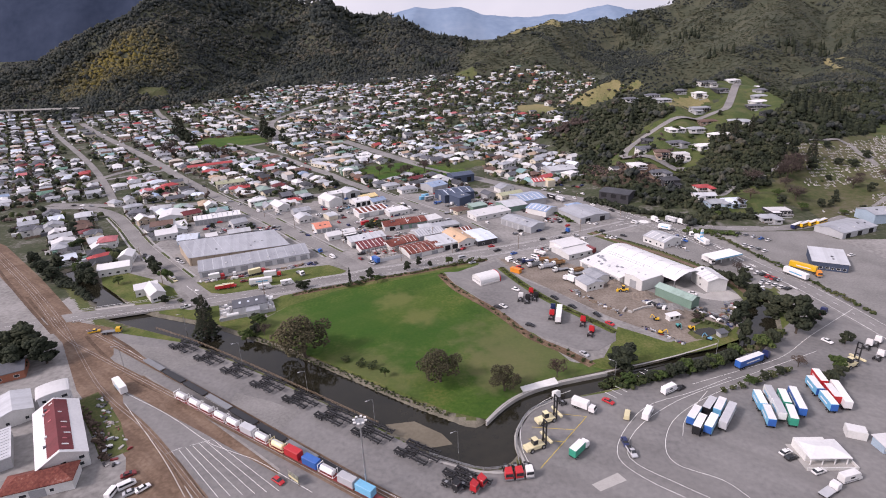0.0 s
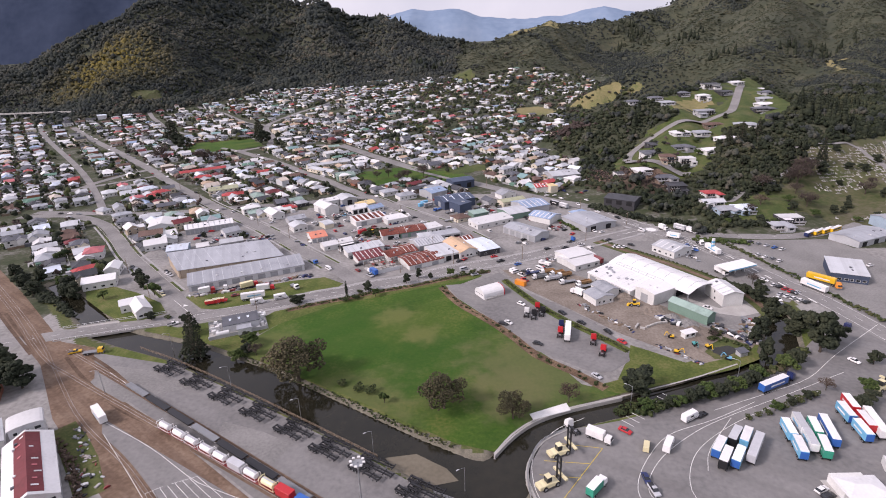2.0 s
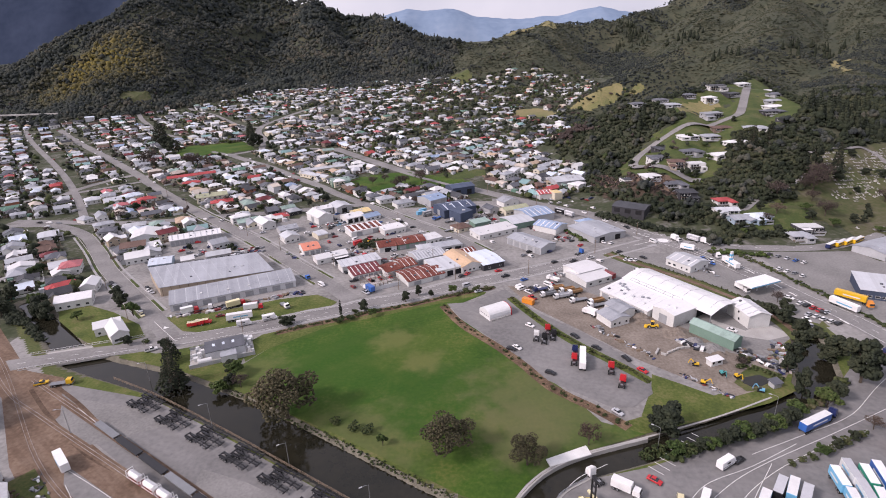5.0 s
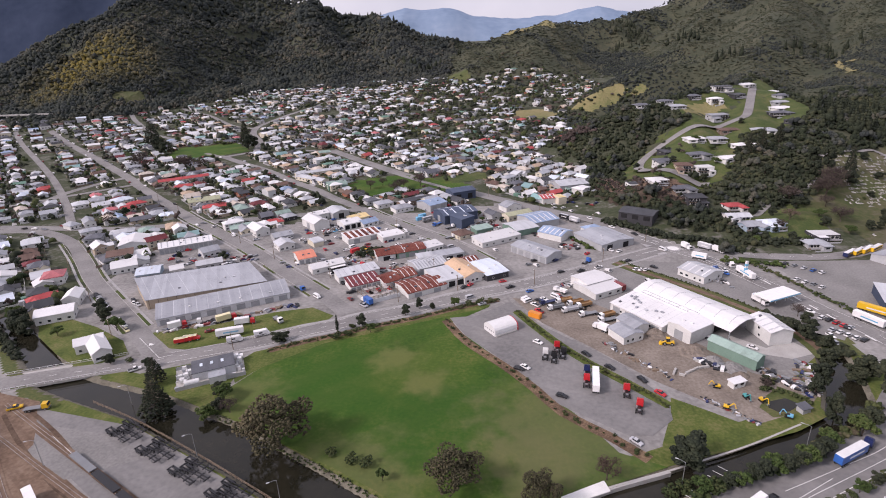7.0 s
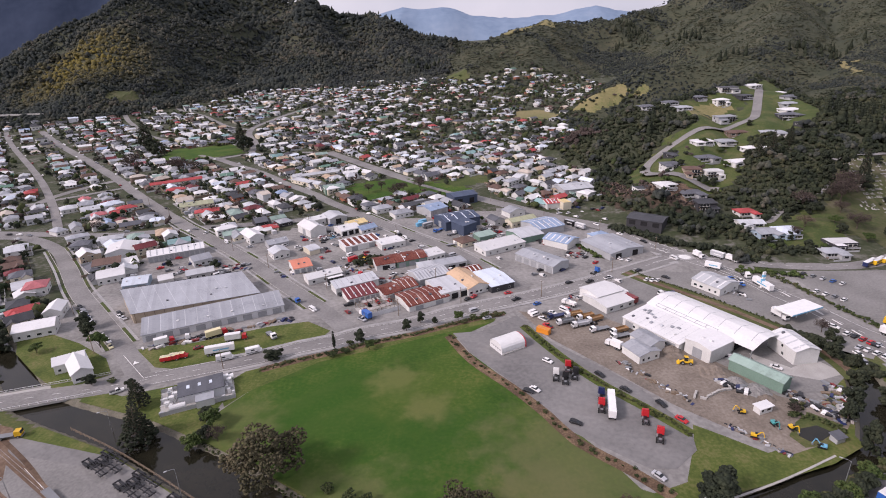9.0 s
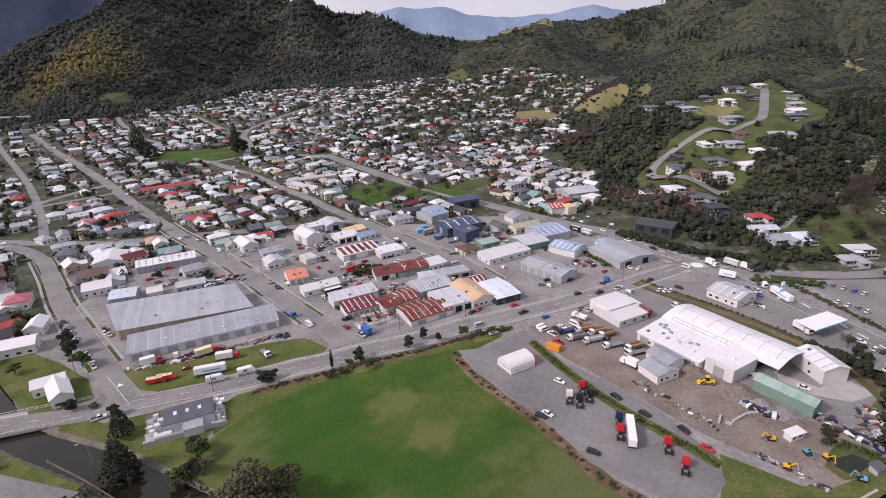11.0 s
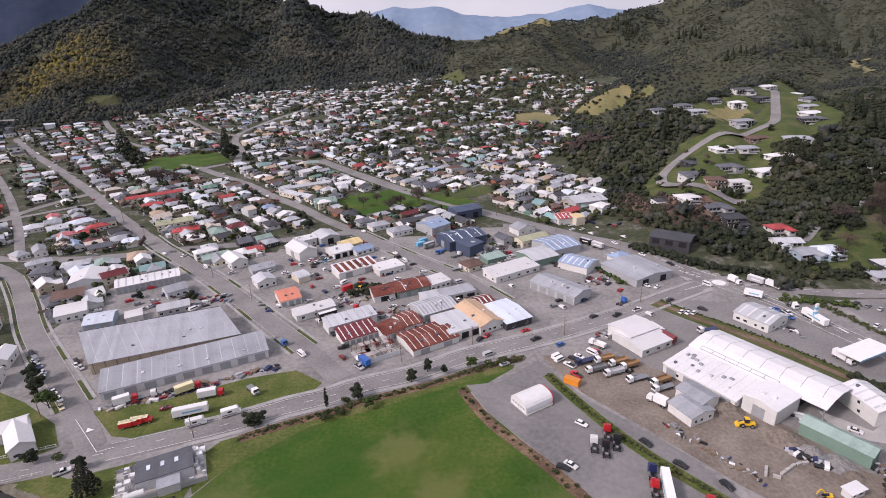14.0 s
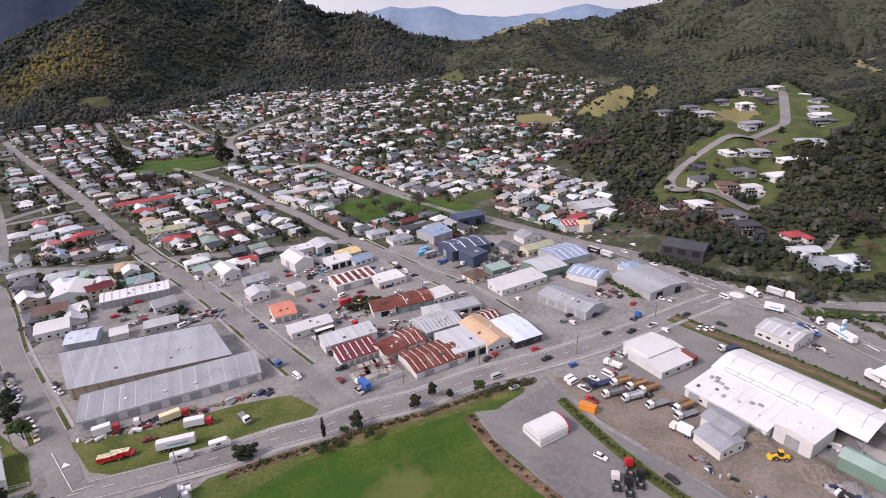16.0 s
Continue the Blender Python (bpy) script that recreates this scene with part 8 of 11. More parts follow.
def camper_model(colour, stripe):
    top = empty("camper_van", 0, 0, z=0)
    part("body", bevelled(prism([(-3.4, 0.5), (1.9, 0.5), (3.4, 0.55), (3.45, 1.2), (2.6, 1.5), (2.9, 2.2), (2.3, 3.0), (-3.4, 3.0)], 2.25, 0.05), 0.08), colour, top)
    part("windscreen", prism([(2.45, 1.55), (2.75, 1.45), (2.35, 2.1), (2.1, 2.1)], 1.9, 0.03), "glass", top)
    for s in (-1, 1):
        part("side_window", box_mesh(1.5, 0.05, 0.6, 1.7, None, -0.4, s * 1.11), "glass", top)
        part("stripe", box_mesh(5.0, 0.04, 0.25, 0.9, None, -0.7, s * 1.13), stripe, top)
    wheels(top, (-2.0, 2.4), 2.1, 0.36, 0.25)
    return top


def camper(x, y, rot, colour="white_paint", stripe="grey_paint"):
    ob = settle(kept(("camper", colour, stripe), lambda: camper_model(colour, stripe)), x, y, rot)
    return tagged(ob, COLOUR_WORD[colour] + " motorhome with dark side windows", "motorhome", "motorhomes")


def stacker_model():
    top = empty("container_forklift", 0, 0, z=0)
    part("body", bevelled(prism([(-3.6, 0.7), (2.6, 0.7), (2.6, 1.6), (0.4, 1.9), (-2.0, 2.1), (-3.6, 1.8)], 3.0, 0.15), 0.1), "cream_paint", top)
    part("cab", bevelled(box_mesh(1.7, 1.8, 1.9, 2.0, None, -0.6), 0.08), "glass", top)
    part("cab_roof", box_mesh(1.8, 1.9, 0.1, 3.9, None, -0.6), "cream_paint", top)
    for s in (-1, 1):
        part("mast_rail", box_mesh(0.4, 0.35, 9.0, 0.5, None, 3.2, s * 0.8), "black_paint", top)
    for z in (2.0, 4.5, 7.0, 9.2):
        part("mast_cross", box_mesh(0.35, 1.9, 0.35, z, None, 3.2), "black_paint", top)
    part("spreader", box_mesh(0.8, 6.0, 0.6, 2.4, None, 3.9), "cream_paint", top)
    part("counterweight", bevelled(box_mesh(1.4, 2.8, 1.2, 0.8, None, -3.6), 0.15), "cream_paint", top)
    wheels(top, (-2.4, 1.9), 3.3, 0.8, 0.7)
    return top


def stacker(x, y, rot):
    ob = settle(kept("stacker", stacker_model), x, y, rot)
    return tagged(ob, "cream-yellow container forklift with tall black mast", "forklift", "forklifts")


def loader_model(colour):
    top = empty("wheel_loader", 0, 0, z=0)
    part("body", bevelled(prism([(-2.6, 0.8), (0.6, 0.8), (0.6, 1.5), (-2.6, 1.9)], 1.8, 0.1), 0.08), colour, top)
    part("cab", bevelled(box_mesh(1.4, 1.5, 1.6, 1.6, None, 0.0), 0.06), "glass", top)
    part("cab_roof", box_mesh(1.5, 1.6, 0.1, 3.2, None, 0.0), colour, top)
    part("arm", prism([(0.6, 1.3), (2.4, 0.5), (2.5, 0.8), (0.7, 1.7)], 1.1), colour, top)
    part("bucket", bevelled(prism([(2.3, 0.2), (3.4, 0.15), (2.6, 1.1), (2.3, 1.0)], 2.4), 0.04), colour, top)
    wheels(top, (-1.7, 1.2), 2.3, 0.7, 0.5)
    return top


def loader(x, y, rot, colour="yellow_paint"):
    ob = settle(kept(("loader", colour), lambda: loader_model(colour)), x, y, rot)
    return tagged(ob, COLOUR_WORD[colour] + " wheel loader working in the yard", "loader", "earth movers")


def digger_model(colour):
    top = empty("excavator", 0, 0, z=0)
    for s in (-1, 1):
        part("track", bevelled(prism([(-1.7, 0.0), (1.7, 0.0), (1.9, 0.4), (1.6, 0.75), (-1.6, 0.75), (-1.9, 0.4)], 0.5, 0, None, s * 0.9), 0.05), "tyre", top)
    part("house", bevelled(box_mesh(2.6, 2.1, 1.0, 0.9, None, -0.5), 0.1), colour, top)
    part("cab", bevelled(box_mesh(1.3, 0.95, 1.5, 1.0, None, 0.5, 0.5), 0.06), "glass", top)
    part("boom", prism([(0.7, 1.4), (2.6, 3.6), (3.2, 3.5), (3.0, 3.9), (2.4, 4.0), (0.5, 1.8)], 0.4), colour, top)
    part("stick", prism([(3.0, 3.8), (3.3, 3.8), (4.2, 1.2), (3.9, 1.1)], 0.3), colour, top)
    part("bucket", prism([(3.5, 1.2), (4.3, 1.2), (4.1, 0.3), (3.4, 0.5)], 0.9), "grey_paint", top)
    return top


def digger(x, y, rot, colour="yellow_paint"):
    ob = settle(kept(("digger", colour), lambda: digger_model(colour)), x, y, rot)
    ob.scale = (0.68, 0.68, 0.68)
    return tagged(ob, COLOUR_WORD[colour] + " tracked excavator standing on dirt", "excavator", "earth movers")


def fire_engine_model():
    top = empty("fire_engine", 0, 0, z=0)
    part("body", bevelled(box_mesh(4.4, 2.3, 1.7, 0.7, None, -1.6), 0.06), "red_paint", top)
    part("cab", bevelled(prism([(0.7, 0.7), (3.6, 0.7), (3.7, 1.5), (2.6, 1.7), (2.2, 2.5), (0.7, 2.5)], 2.2, 0.12), 0.08), "red_paint", top)
    part("cab_roof", box_mesh(1.6, 2.0, 0.08, 2.48, None, 1.45), "cream_paint", top)
    part("locker_top", box_mesh(4.2, 2.1, 0.12, 2.38, None, -1.6), "cream_paint", top)
    for s in (-1, 1):
        part("ladder_rail", box_mesh(5.0, 0.08, 0.1, 2.6, None, -1.0, s * 0.35), "silver_paint", top)
    wheels(top, (-2.3, 2.6), 2.2, 0.48, 0.35)
    return top


def fire_engine(x, y, rot):
    ob = settle(kept("fire", fire_engine_model), x, y, rot)
    return tagged(ob, "old red fire engine with cream top on the grass", "fire engine", "old fire engines")


# ---- posts ----
def street_lamp_model(tall):
    top = empty("street_lamp", 0, 0, z=0)
    part("pole", tube([(0, 0, -0.3), (0, 0, tall * 0.5), (0, 0, tall)], [0.13, 0.1, 0.07], 8), "steel", top)
    part("arm", tube([(0, 0, tall - 0.1), (0.9, 0, tall + 0.25), (2.2, 0, tall + 0.3)], [0.06, 0.05, 0.05], 6), "steel", top)
    part("head", bevelled(box_mesh(0.9, 0.35, 0.18, tall + 0.24, None, 2.4), 0.04), "silver_paint", top)
    return top


def street_lamp(x, y, rot, tall=10.0):
    ob = settle(kept(("lamp", tall), lambda: street_lamp_model(tall)), x, y, rot, float(height(x, y)) if abs(float(height(x, y))) < 0.3 else None)
    return tagged(ob, "galvanised street lamp with a single arm", "street lamp", "street lamps")


def power_pole_model(tall):
    top = empty("power_pole", 0, 0, z=0)
    part("pole", tube([(0, 0, -0.3), (0, 0, tall)], [0.17, 0.11], 8), "timber", top)
    part("crossarm", box_mesh(0.14, 2.4, 0.14, tall - 0.7), "timber", top)
    for y in (-1.0, -0.4, 0.4, 1.0):
        part("insulator", box_mesh(0.12, 0.12, 0.2, tall - 0.56, None, 0, y), "white_paint", top)
    return top


def power_pole(x, y, rot, tall=9.0):
    ob = settle(kept(("pole", tall), lambda: power_pole_model(tall)), x, y, rot)
    return tagged(ob, "timber power pole with crossarm and insulators", "power pole", "power poles")


# ---- vehicles and machines, place by place ----
tractor(6.9, 244.3, 81, "white_paint")
tractor(10.1, 242.1, 81, "black_paint")
tractor(12.5, 249.7, 83, "red_paint")
tractor(14.3, 245.0, 75, "black_paint")
trailer(23.3, 225.3, 79, "white_paint", "white_paint", 13.0)
tractor(20.0, 225.5, 78, "red_paint")
tractor(21.3, 231.7, 78, "navy_paint")
tractor(33.3, 219.3, 77, "red_paint")
tractor(35.3, 210.4, 70, "red_paint")
car(5.2, 255.6, -40, "white_paint", "hatch")
car(-2.1, 236.4, -43, "white_paint", "sedan")
car(-4.6, 235.3, -27, "black_paint", "hatch")
car(9.5, 217.6, -28, "black_paint", "hatch")
car(29.5, 193.6, -52, "silver_paint", "sedan")
car(45.4, 219.3, -52, "red_paint", "sedan")
car(41.4, 227.9, -62, "black_paint", "hatch")
car(31.2, 236.2, -46, "black_paint", "sedan")
car(23.9, 245.9, -54, "black_paint", "hatch")
car(9.2, 284.5, 129, "red_paint", "ute")
car(7.9, 291.2, 133, "white_paint", "ute")
trailer(50.6, 316.1, -65, "white_paint", "white_paint", 8.0)
trailer(53.0, 308.9, -58, "maroon_paint", "maroon_paint", 8.0)
truck(73.5, 316.8, -164, "white_paint", "navy_paint", "navy_paint", 9.5, "deck")
loader(59.6, 254.0, 168, "yellow_paint")
digger(67.2, 223.6, 166, "yellow_paint")
digger(65.7, 211.3, -28, "yellow_paint")
digger(79.6, 215.2, -75, "yellow_paint")
digger(74.9, 217.3, -84, "teal_paint")
digger(84.0, 206.6, 151, "pale_blue_paint")
car(93.0, 250.7, -40, "white_paint", "sedan")
car(95.7, 276.4, -26, "white_paint", "ute")
trailer(124.4, 324.3, -80, "white_paint", "white_paint", 13.0)
tractor(122.3, 338.0, -85, "white_paint")
truck(116.2, 292.1, -73, "white_paint", "white_paint", "white_paint", 8.5, "box")
car(134.2, 282.5, -45, "white_paint", "hatch")
car(69.4, 334.8, 39, "white_paint", "hatch")
car(71.9, 333.8, 43, "white_paint", "sedan")
car(74.7, 333.7, 43, "white_paint", "hatch")
car(80.0, 337.5, -45, "black_paint", "hatch")
car(111.0, 335.4, 29, "white_paint", "sedan")
car(114.0, 332.0, 28, "black_paint", "sedan")
car(115.2, 328.8, 28, "white_paint", "sedan")
car(104.2, 336.0, -62, "white_paint", "hatch")
car(38.3, 332.9, 37, "black_paint", "ute")
car(49.2, 337.8, 33, "white_paint", "ute")
car(27.1, 332.0, 32, "black_paint", "hatch")
car(68.5, 347.6, 36, "black_paint", "sedan")
tractor(43.8, 344.9, 42, "blue_paint")
truck(-132.0, 273.9, 18, "red_paint", "white_paint", "white_paint", 9.5, "box")
truck(-158.2, 273.4, 24, "white_paint", "grey_paint", "grey_paint", 9.5, "deck")
truck(-163.6, 270.6, 33, "red_paint", "white_paint", "white_paint", 8.5, "box")
truck(-142.8, 277.7, 37, "red_paint", "cream_paint", "cream_paint", 9.5, "box")
trailer(-134.6, 262.9, 20, "white_paint", "white_paint", 12.0)
fire_engine(-153.9, 257.1, 20)
fire_engine(-150.9, 259.0, 15)
camper(-130.2, 257.5, 25, "white_paint", "grey_paint")
camper(-119.8, 263.0, 27, "white_paint", "black_paint")
car(-146.2, 266.6, 26, "maroon_paint", "sedan")
truck(-116.9, 276.8, -46, "white_paint", "grey_paint", "grey_paint", 7.5, "deck")
truck(-116.6, 312.6, -47, "blue_paint", "grey_paint", "grey_paint", 7.5, "deck")
car(-104.8, 302.4, -45, "white_paint", "van")
car(-192.8, 403.5, -51, "white_paint", "van")
car(-24.4, 300.1, 31, "silver_paint", "van")
car(-2.8, 312.1, 32, "black_paint", "ute")
car(-6.4, 319.6, 23, "red_paint", "sedan")
car(-24.2, 315.9, 58, "red_paint", "sedan")
car(-27.5, 312.9, 51, "black_paint", "sedan")
car(-77.9, 291.9, -41, "silver_paint", "ute")
truck(-76.8, 295.1, 132, "white_paint", "blue_paint", "blue_paint", 8.5, "box")
car(-87.7, 307.6, 24, "black_paint", "ute")
car(-200.9, 296.3, -39, "white_paint", "hatch")
car(-227.3, 304.8, -40, "black_paint", "sedan")
car(-222.7, 300.1, -37, "silver_paint", "hatch")
car(-217.2, 295.5, -36, "navy_paint", "sedan")
car(-197.3, 276.4, -40, "black_paint", "sedan")
car(-187.3, 267.9, -43, "cream_paint", "hatch")
car(-210.9, 289.5, -39, "silver_paint", "hatch")
car(-70.0, 406.6, -59, "white_paint", "van")
car(-64.6, 401.3, 24, "black_paint", "sedan")
car(-51.4, 382.1, 26, "white_paint", "sedan")
car(-36.7, 374.4, 32, "silver_paint", "van")
truck(-37.7, 392.3, 28, "white_paint", "grey_paint", "grey_paint", 7.5, "deck")
car(14.8, 356.5, -49, "white_paint", "hatch")
car(-129.5, 412.0, 60, "white_paint", "sedan")
car(-124.7, 409.2, 59, "white_paint", "hatch")
car(-120.3, 410.2, 63, "pale_blue_paint", "ute")
car(-118.4, 411.3, -53, "silver_paint", "sedan")
car(-139.7, 392.2, 33, "white_paint", "sedan")
car(-172.6, 394.1, 29, "silver_paint", "sedan")
car(-217.0, 424.6, 79, "white_paint", "hatch")
loader(-90.2, 365.4, 70, "yellow_paint")
digger(-91.0, 364.2, 49, "yellow_paint")
container(-98.0, 368.3, 43, "red_paint")
car(-101.3, 376.8, 54, "white_paint", "van")
truck(-90.4, 342.8, 46, "red_paint", "grey_paint", "grey_paint", 7.5, "deck")
trailer(-100.9, 335.4, 33, "black_paint", "white_paint", 9.0)
car(-70.1, 345.2, 50, "white_paint", "ute")
car(-59.3, 341.0, 55, "white_paint", "ute")
car(-18.2, 292.6, 31, "silver_paint", "sedan")
container(-62.1, 434.1, 37, "pale_blue_paint")
container(-60.9, 440.7, 39, "pale_blue_paint")
trailer(-56.2, 429.5, 39, "grey_paint", "silver_paint", 8.0)
truck(-48.4, 420.7, -125, "blue_paint", "blue_paint", "navy_paint", 8.5, "deck")
truck(-38.5, 413.4, 40, "white_paint", "grey_paint", "grey_paint", 7.5, "deck")
trailer(44.5, 429.0, -49, "black_paint", "silver_paint", 8.0)
trailer(50.4, 421.9, -52, "silver_paint", "white_paint", 8.0)
car(62.5, 427.3, -64, "white_paint", "sedan")
car(73.2, 406.2, -52, "white_paint", "sedan")
car(94.0, 364.5, -59, "white_paint", "van")
car(84.6, 392.2, -64, "black_paint", "ute")
car(67.3, 363.0, 44, "white_paint", "sedan")
trailer(109.8, 349.5, -36, "white_paint", "white_paint", 8.0)
trailer(119.3, 365.7, -54, "silver_paint", "white_paint", 8.0)
truck(125.3, 360.0, -58, "white_paint", "white_paint", "white_paint", 7.5, "box")
truck(108.9, 366.6, -68, "white_paint", "white_paint", "white_paint", 7.5, "box")
trailer(-151.7, 165.1, -40, "white_paint", "white_paint", 10.0)
car(-73.4, 121.6, -32, "red_paint", "hatch")
tractor(-21.5, 121.5, -33, "black_paint")
tractor(-16.4, 121.2, -27, "red_paint")
tractor(-14.1, 123.6, -35, "red_paint")
tractor(-4.9, 127.3, -80, "red_paint")
tractor(-1.9, 127.8, -78, "red_paint")
tractor(1.2, 128.4, -79, "white_paint")
stacker(4.7, 138.5, 30)
stacker(9.6, 151.6, 26)
tractor(15.3, 162.7, 118, "white_paint")
truck(23.1, 158.3, -33, "white_paint", "white_paint", "white_paint", 8.5, "box")
car(32.4, 162.4, -41, "red_paint", "sedan")
truck(18.0, 137.1, 49, "white_paint", "green_paint", "white_paint", 8.5, "box")
car(37.1, 154.9, 70, "cream_paint", "van")
camper(44.0, 155.3, 59, "white_paint", "grey_paint")
car(33.2, 141.5, -86, "navy_paint", "sedan")
car(34.1, 137.1, -78, "silver_paint", "ute")
camper(55.6, 169.2, 33, "white_paint", "grey_paint")
car(60.2, 171.0, 33, "black_paint", "sedan")
trailer(91.4, 187.0, 28, "blue_paint", "white_paint", 13.0)
tractor(99.0, 191.5, 40, "navy_paint")
trailer(58.4, 153.1, 53, "pale_blue_paint", "white_paint", 8.0, "blue_paint")
trailer(58.5, 148.6, 55, "black_paint", "white_paint", 8.0)
trailer(65.3, 158.2, 52, "black_paint", "silver_paint", 8.0)
trailer(62.3, 148.9, 54, "pale_blue_paint", "white_paint", 8.0, "blue_paint")
trailer(68.5, 157.7, 55, "pale_blue_paint", "white_paint", 8.0)
trailer(69.3, 153.2, 54, "silver_paint", "silver_paint", 13.0)
trailer(82.6, 153.5, 78, "pale_blue_paint", "white_paint", 8.0, "blue_paint")
trailer(83.6, 161.8, 81, "pale_blue_paint", "white_paint", 8.0)
trailer(87.5, 156.9, 79, "white_paint", "silver_paint", 8.0)
trailer(88.6, 164.7, 81, "white_paint", "silver_paint", 8.0)
trailer(90.0, 153.9, 74, "green_paint", "white_paint", 8.0)
trailer(92.0, 162.6, 77, "green_paint", "white_paint", 8.0)
trailer(95.8, 161.6, 77, "blue_paint", "white_paint", 13.0)
trailer(106.2, 161.8, 85, "pale_blue_paint", "white_paint", 8.0, "blue_paint")
trailer(106.6, 170.8, 85, "pale_blue_paint", "white_paint", 8.0, "blue_paint")
trailer(109.9, 166.1, 83, "red_paint", "white_paint", 8.0)
trailer(110.8, 175.3, 82, "red_paint", "white_paint", 8.0)
trailer(112.6, 165.8, 79, "white_paint", "white_paint", 13.0)
stacker(129.2, 187.2, 28)
tractor(144.3, 200.8, 44, "white_paint")
tractor(143.3, 192.8, 38, "white_paint")
tractor(149.4, 203.5, 41, "white_paint")
car(131.1, 205.1, -63, "white_paint", "sedan")
trailer(153.1, 271.6, -66, "white_paint", "white_paint", 13.0)
trailer(161.5, 280.5, -49, "yellow_paint", "yellow_paint", 13.0)
tractor(165.1, 273.7, -94, "orange_paint")
truck(141.7, 229.4, 35, "navy_paint", "maroon_paint", "maroon_paint", 9.5, "deck")
car(80.8, 138.5, 27, "white_paint", "hatch")
car(81.3, 136.3, 21, "black_paint", "hatch")
car(86.2, 130.8, 22, "white_paint", "hatch")
camper(93.0, 128.1, 19, "white_paint", "grey_paint")
truck(84.7, 123.1, 32, "white_paint", "silver_paint", "silver_paint", 7.5, "deck")
car(-121.5, 115.5, 89, "white_paint", "van")
car(-118.8, 118.3, 44, "white_paint", "van")
car(-116.0, 115.7, 37, "silver_paint", "sedan")
car(-113.3, 117.3, 54, "white_paint", "sedan")
car(-121.1, 122.5, 37, "maroon_paint", "sedan")
truck(-185.1, 209.0, 16, "yellow_paint", "grey_paint", "grey_paint", 8.5, "deck")
car(-194.1, 209.4, 28, "yellow_paint", "ute")
car(-163.2, 234.8, 37, "white_paint", "ute")
car(109.1, 271.0, -52, "white_paint", "sedan")
car(123.3, 269.0, -62, "silver_paint", "sedan")
car(130.5, 260.7, -80, "white_paint", "hatch")
car(129.3, 254.9, -86, "silver_paint", "hatch")
car(128.0, 249.3, -87, "silver_paint", "sedan")
car(140.6, 267.2, -55, "black_paint", "sedan")
car(199.3, 301.2, 26, "white_paint", "sedan")
car(-229.1, 307.3, -37, "black_paint", "hatch")
car(-222.9, 301.5, -36, "grey_paint", "van")
car(-217.5, 296.6, -37, "silver_paint", "sedan")
car(-211.9, 291.3, -36, "silver_paint", "hatch")
car(-197.3, 277.5, -36, "white_paint", "ute")
car(-191.5, 272.7, -37, "white_paint", "hatch")
car(-203.3, 300.0, -40, "black_paint", "hatch")
car(-197.8, 294.7, -37, "silver_paint", "hatch")
car(-122.9, 415.9, 60, "silver_paint", "ute")
car(-118.5, 413.9, 55, "grey_paint", "hatch")
car(-94.2, 406.4, 48, "grey_paint", "hatch")
car(-90.5, 413.8, 52, "blue_paint", "sedan")
car(-71.6, 380.0, 44, "white_paint", "sedan")
car(-71.8, 354.4, 41, "silver_paint", "hatch")
car(-58.5, 346.9, 36, "white_paint", "van")
car(-54.9, 342.4, 39, "white_paint", "van")
car(-62.1, 340.0, 36, "silver_paint", "hatch")
car(-55.8, 333.0, 35, "blue_paint", "sedan")
car(-12.7, 415.2, 37, "blue_paint", "ute")
car(-7.4, 418.3, 37, "silver_paint", "hatch")
car(60.2, 403.6, 35, "red_paint", "sedan")
car(56.8, 410.5, 36, "white_paint", "hatch")
car(65.0, 408.8, 28, "silver_paint", "hatch")
car(62.5, 364.8, -63, "white_paint", "sedan")
car(113.8, 335.2, -80, "blue_paint", "sedan")
car(116.6, 331.6, -75, "white_paint", "ute")
car(115.6, 327.7, -70, "blue_paint", "hatch")
car(-100.0, 440.2, 58, "red_paint", "hatch")
car(-128.6, 437.4, 57, "blue_paint", "hatch")
car(-75.1, 412.8, 50, "black_paint", "van")
car(-149.4, 395.4, 57, "white_paint", "van")
car(-135.5, 387.2, 54, "grey_paint", "sedan")
car(-197.4, 354.3, 66, "red_paint", "hatch")
car(-198.5, 351.5, 60, "silver_paint", "sedan")
car(-185.6, 359.8, 58, "black_paint", "sedan")
car(-173.8, 347.6, 56, "white_paint", "van")
car(7.1, 307.1, 33, "blue_paint", "hatch")
car(154.0, 340.5, 36, "black_paint", "hatch")
car(157.1, 337.1, 35, "grey_paint", "hatch")
car(160.3, 333.8, 37, "silver_paint", "sedan")
car(163.4, 330.5, 34, "blue_paint", "hatch")
car(166.2, 327.3, 34, "white_paint", "hatch")
car(148.3, 318.8, 34, "white_paint", "hatch")
car(150.5, 315.2, 34, "white_paint", "sedan")
car(153.1, 312.3, 33, "grey_paint", "hatch")
car(155.3, 308.8, 33, "white_paint", "hatch")
car(136.1, 276.4, 31, "white_paint", "hatch")
car(137.9, 274.2, 29, "black_paint", "sedan")
car(139.4, 271.6, 31, "red_paint", "hatch")
car(140.8, 269.0, 32, "red_paint", "hatch")
car(142.5, 267.0, 30, "silver_paint", "sedan")
car(133.7, 265.1, 30, "silver_paint", "sedan")
car(135.8, 263.1, 30, "white_paint", "sedan")
car(137.7, 260.7, 28, "white_paint", "hatch")
car(139.5, 258.3, 29, "white_paint", "hatch")
car(141.5, 256.4, 29, "black_paint", "hatch")
truck(22.5, 294.3, -161, "white_paint", "tan_paint", "tan_paint", 8.5, "tip")
truck(27.6, 291.9, -157, "white_paint", "tan_paint", "tan_paint", 8.5, "tip")
truck(31.3, 289.5, -156, "white_paint", "tan_paint", "tan_paint", 8.5, "tip")
truck(17.5, 287.3, -161, "white_paint", "grey_paint", "grey_paint", 8.5, "tip")
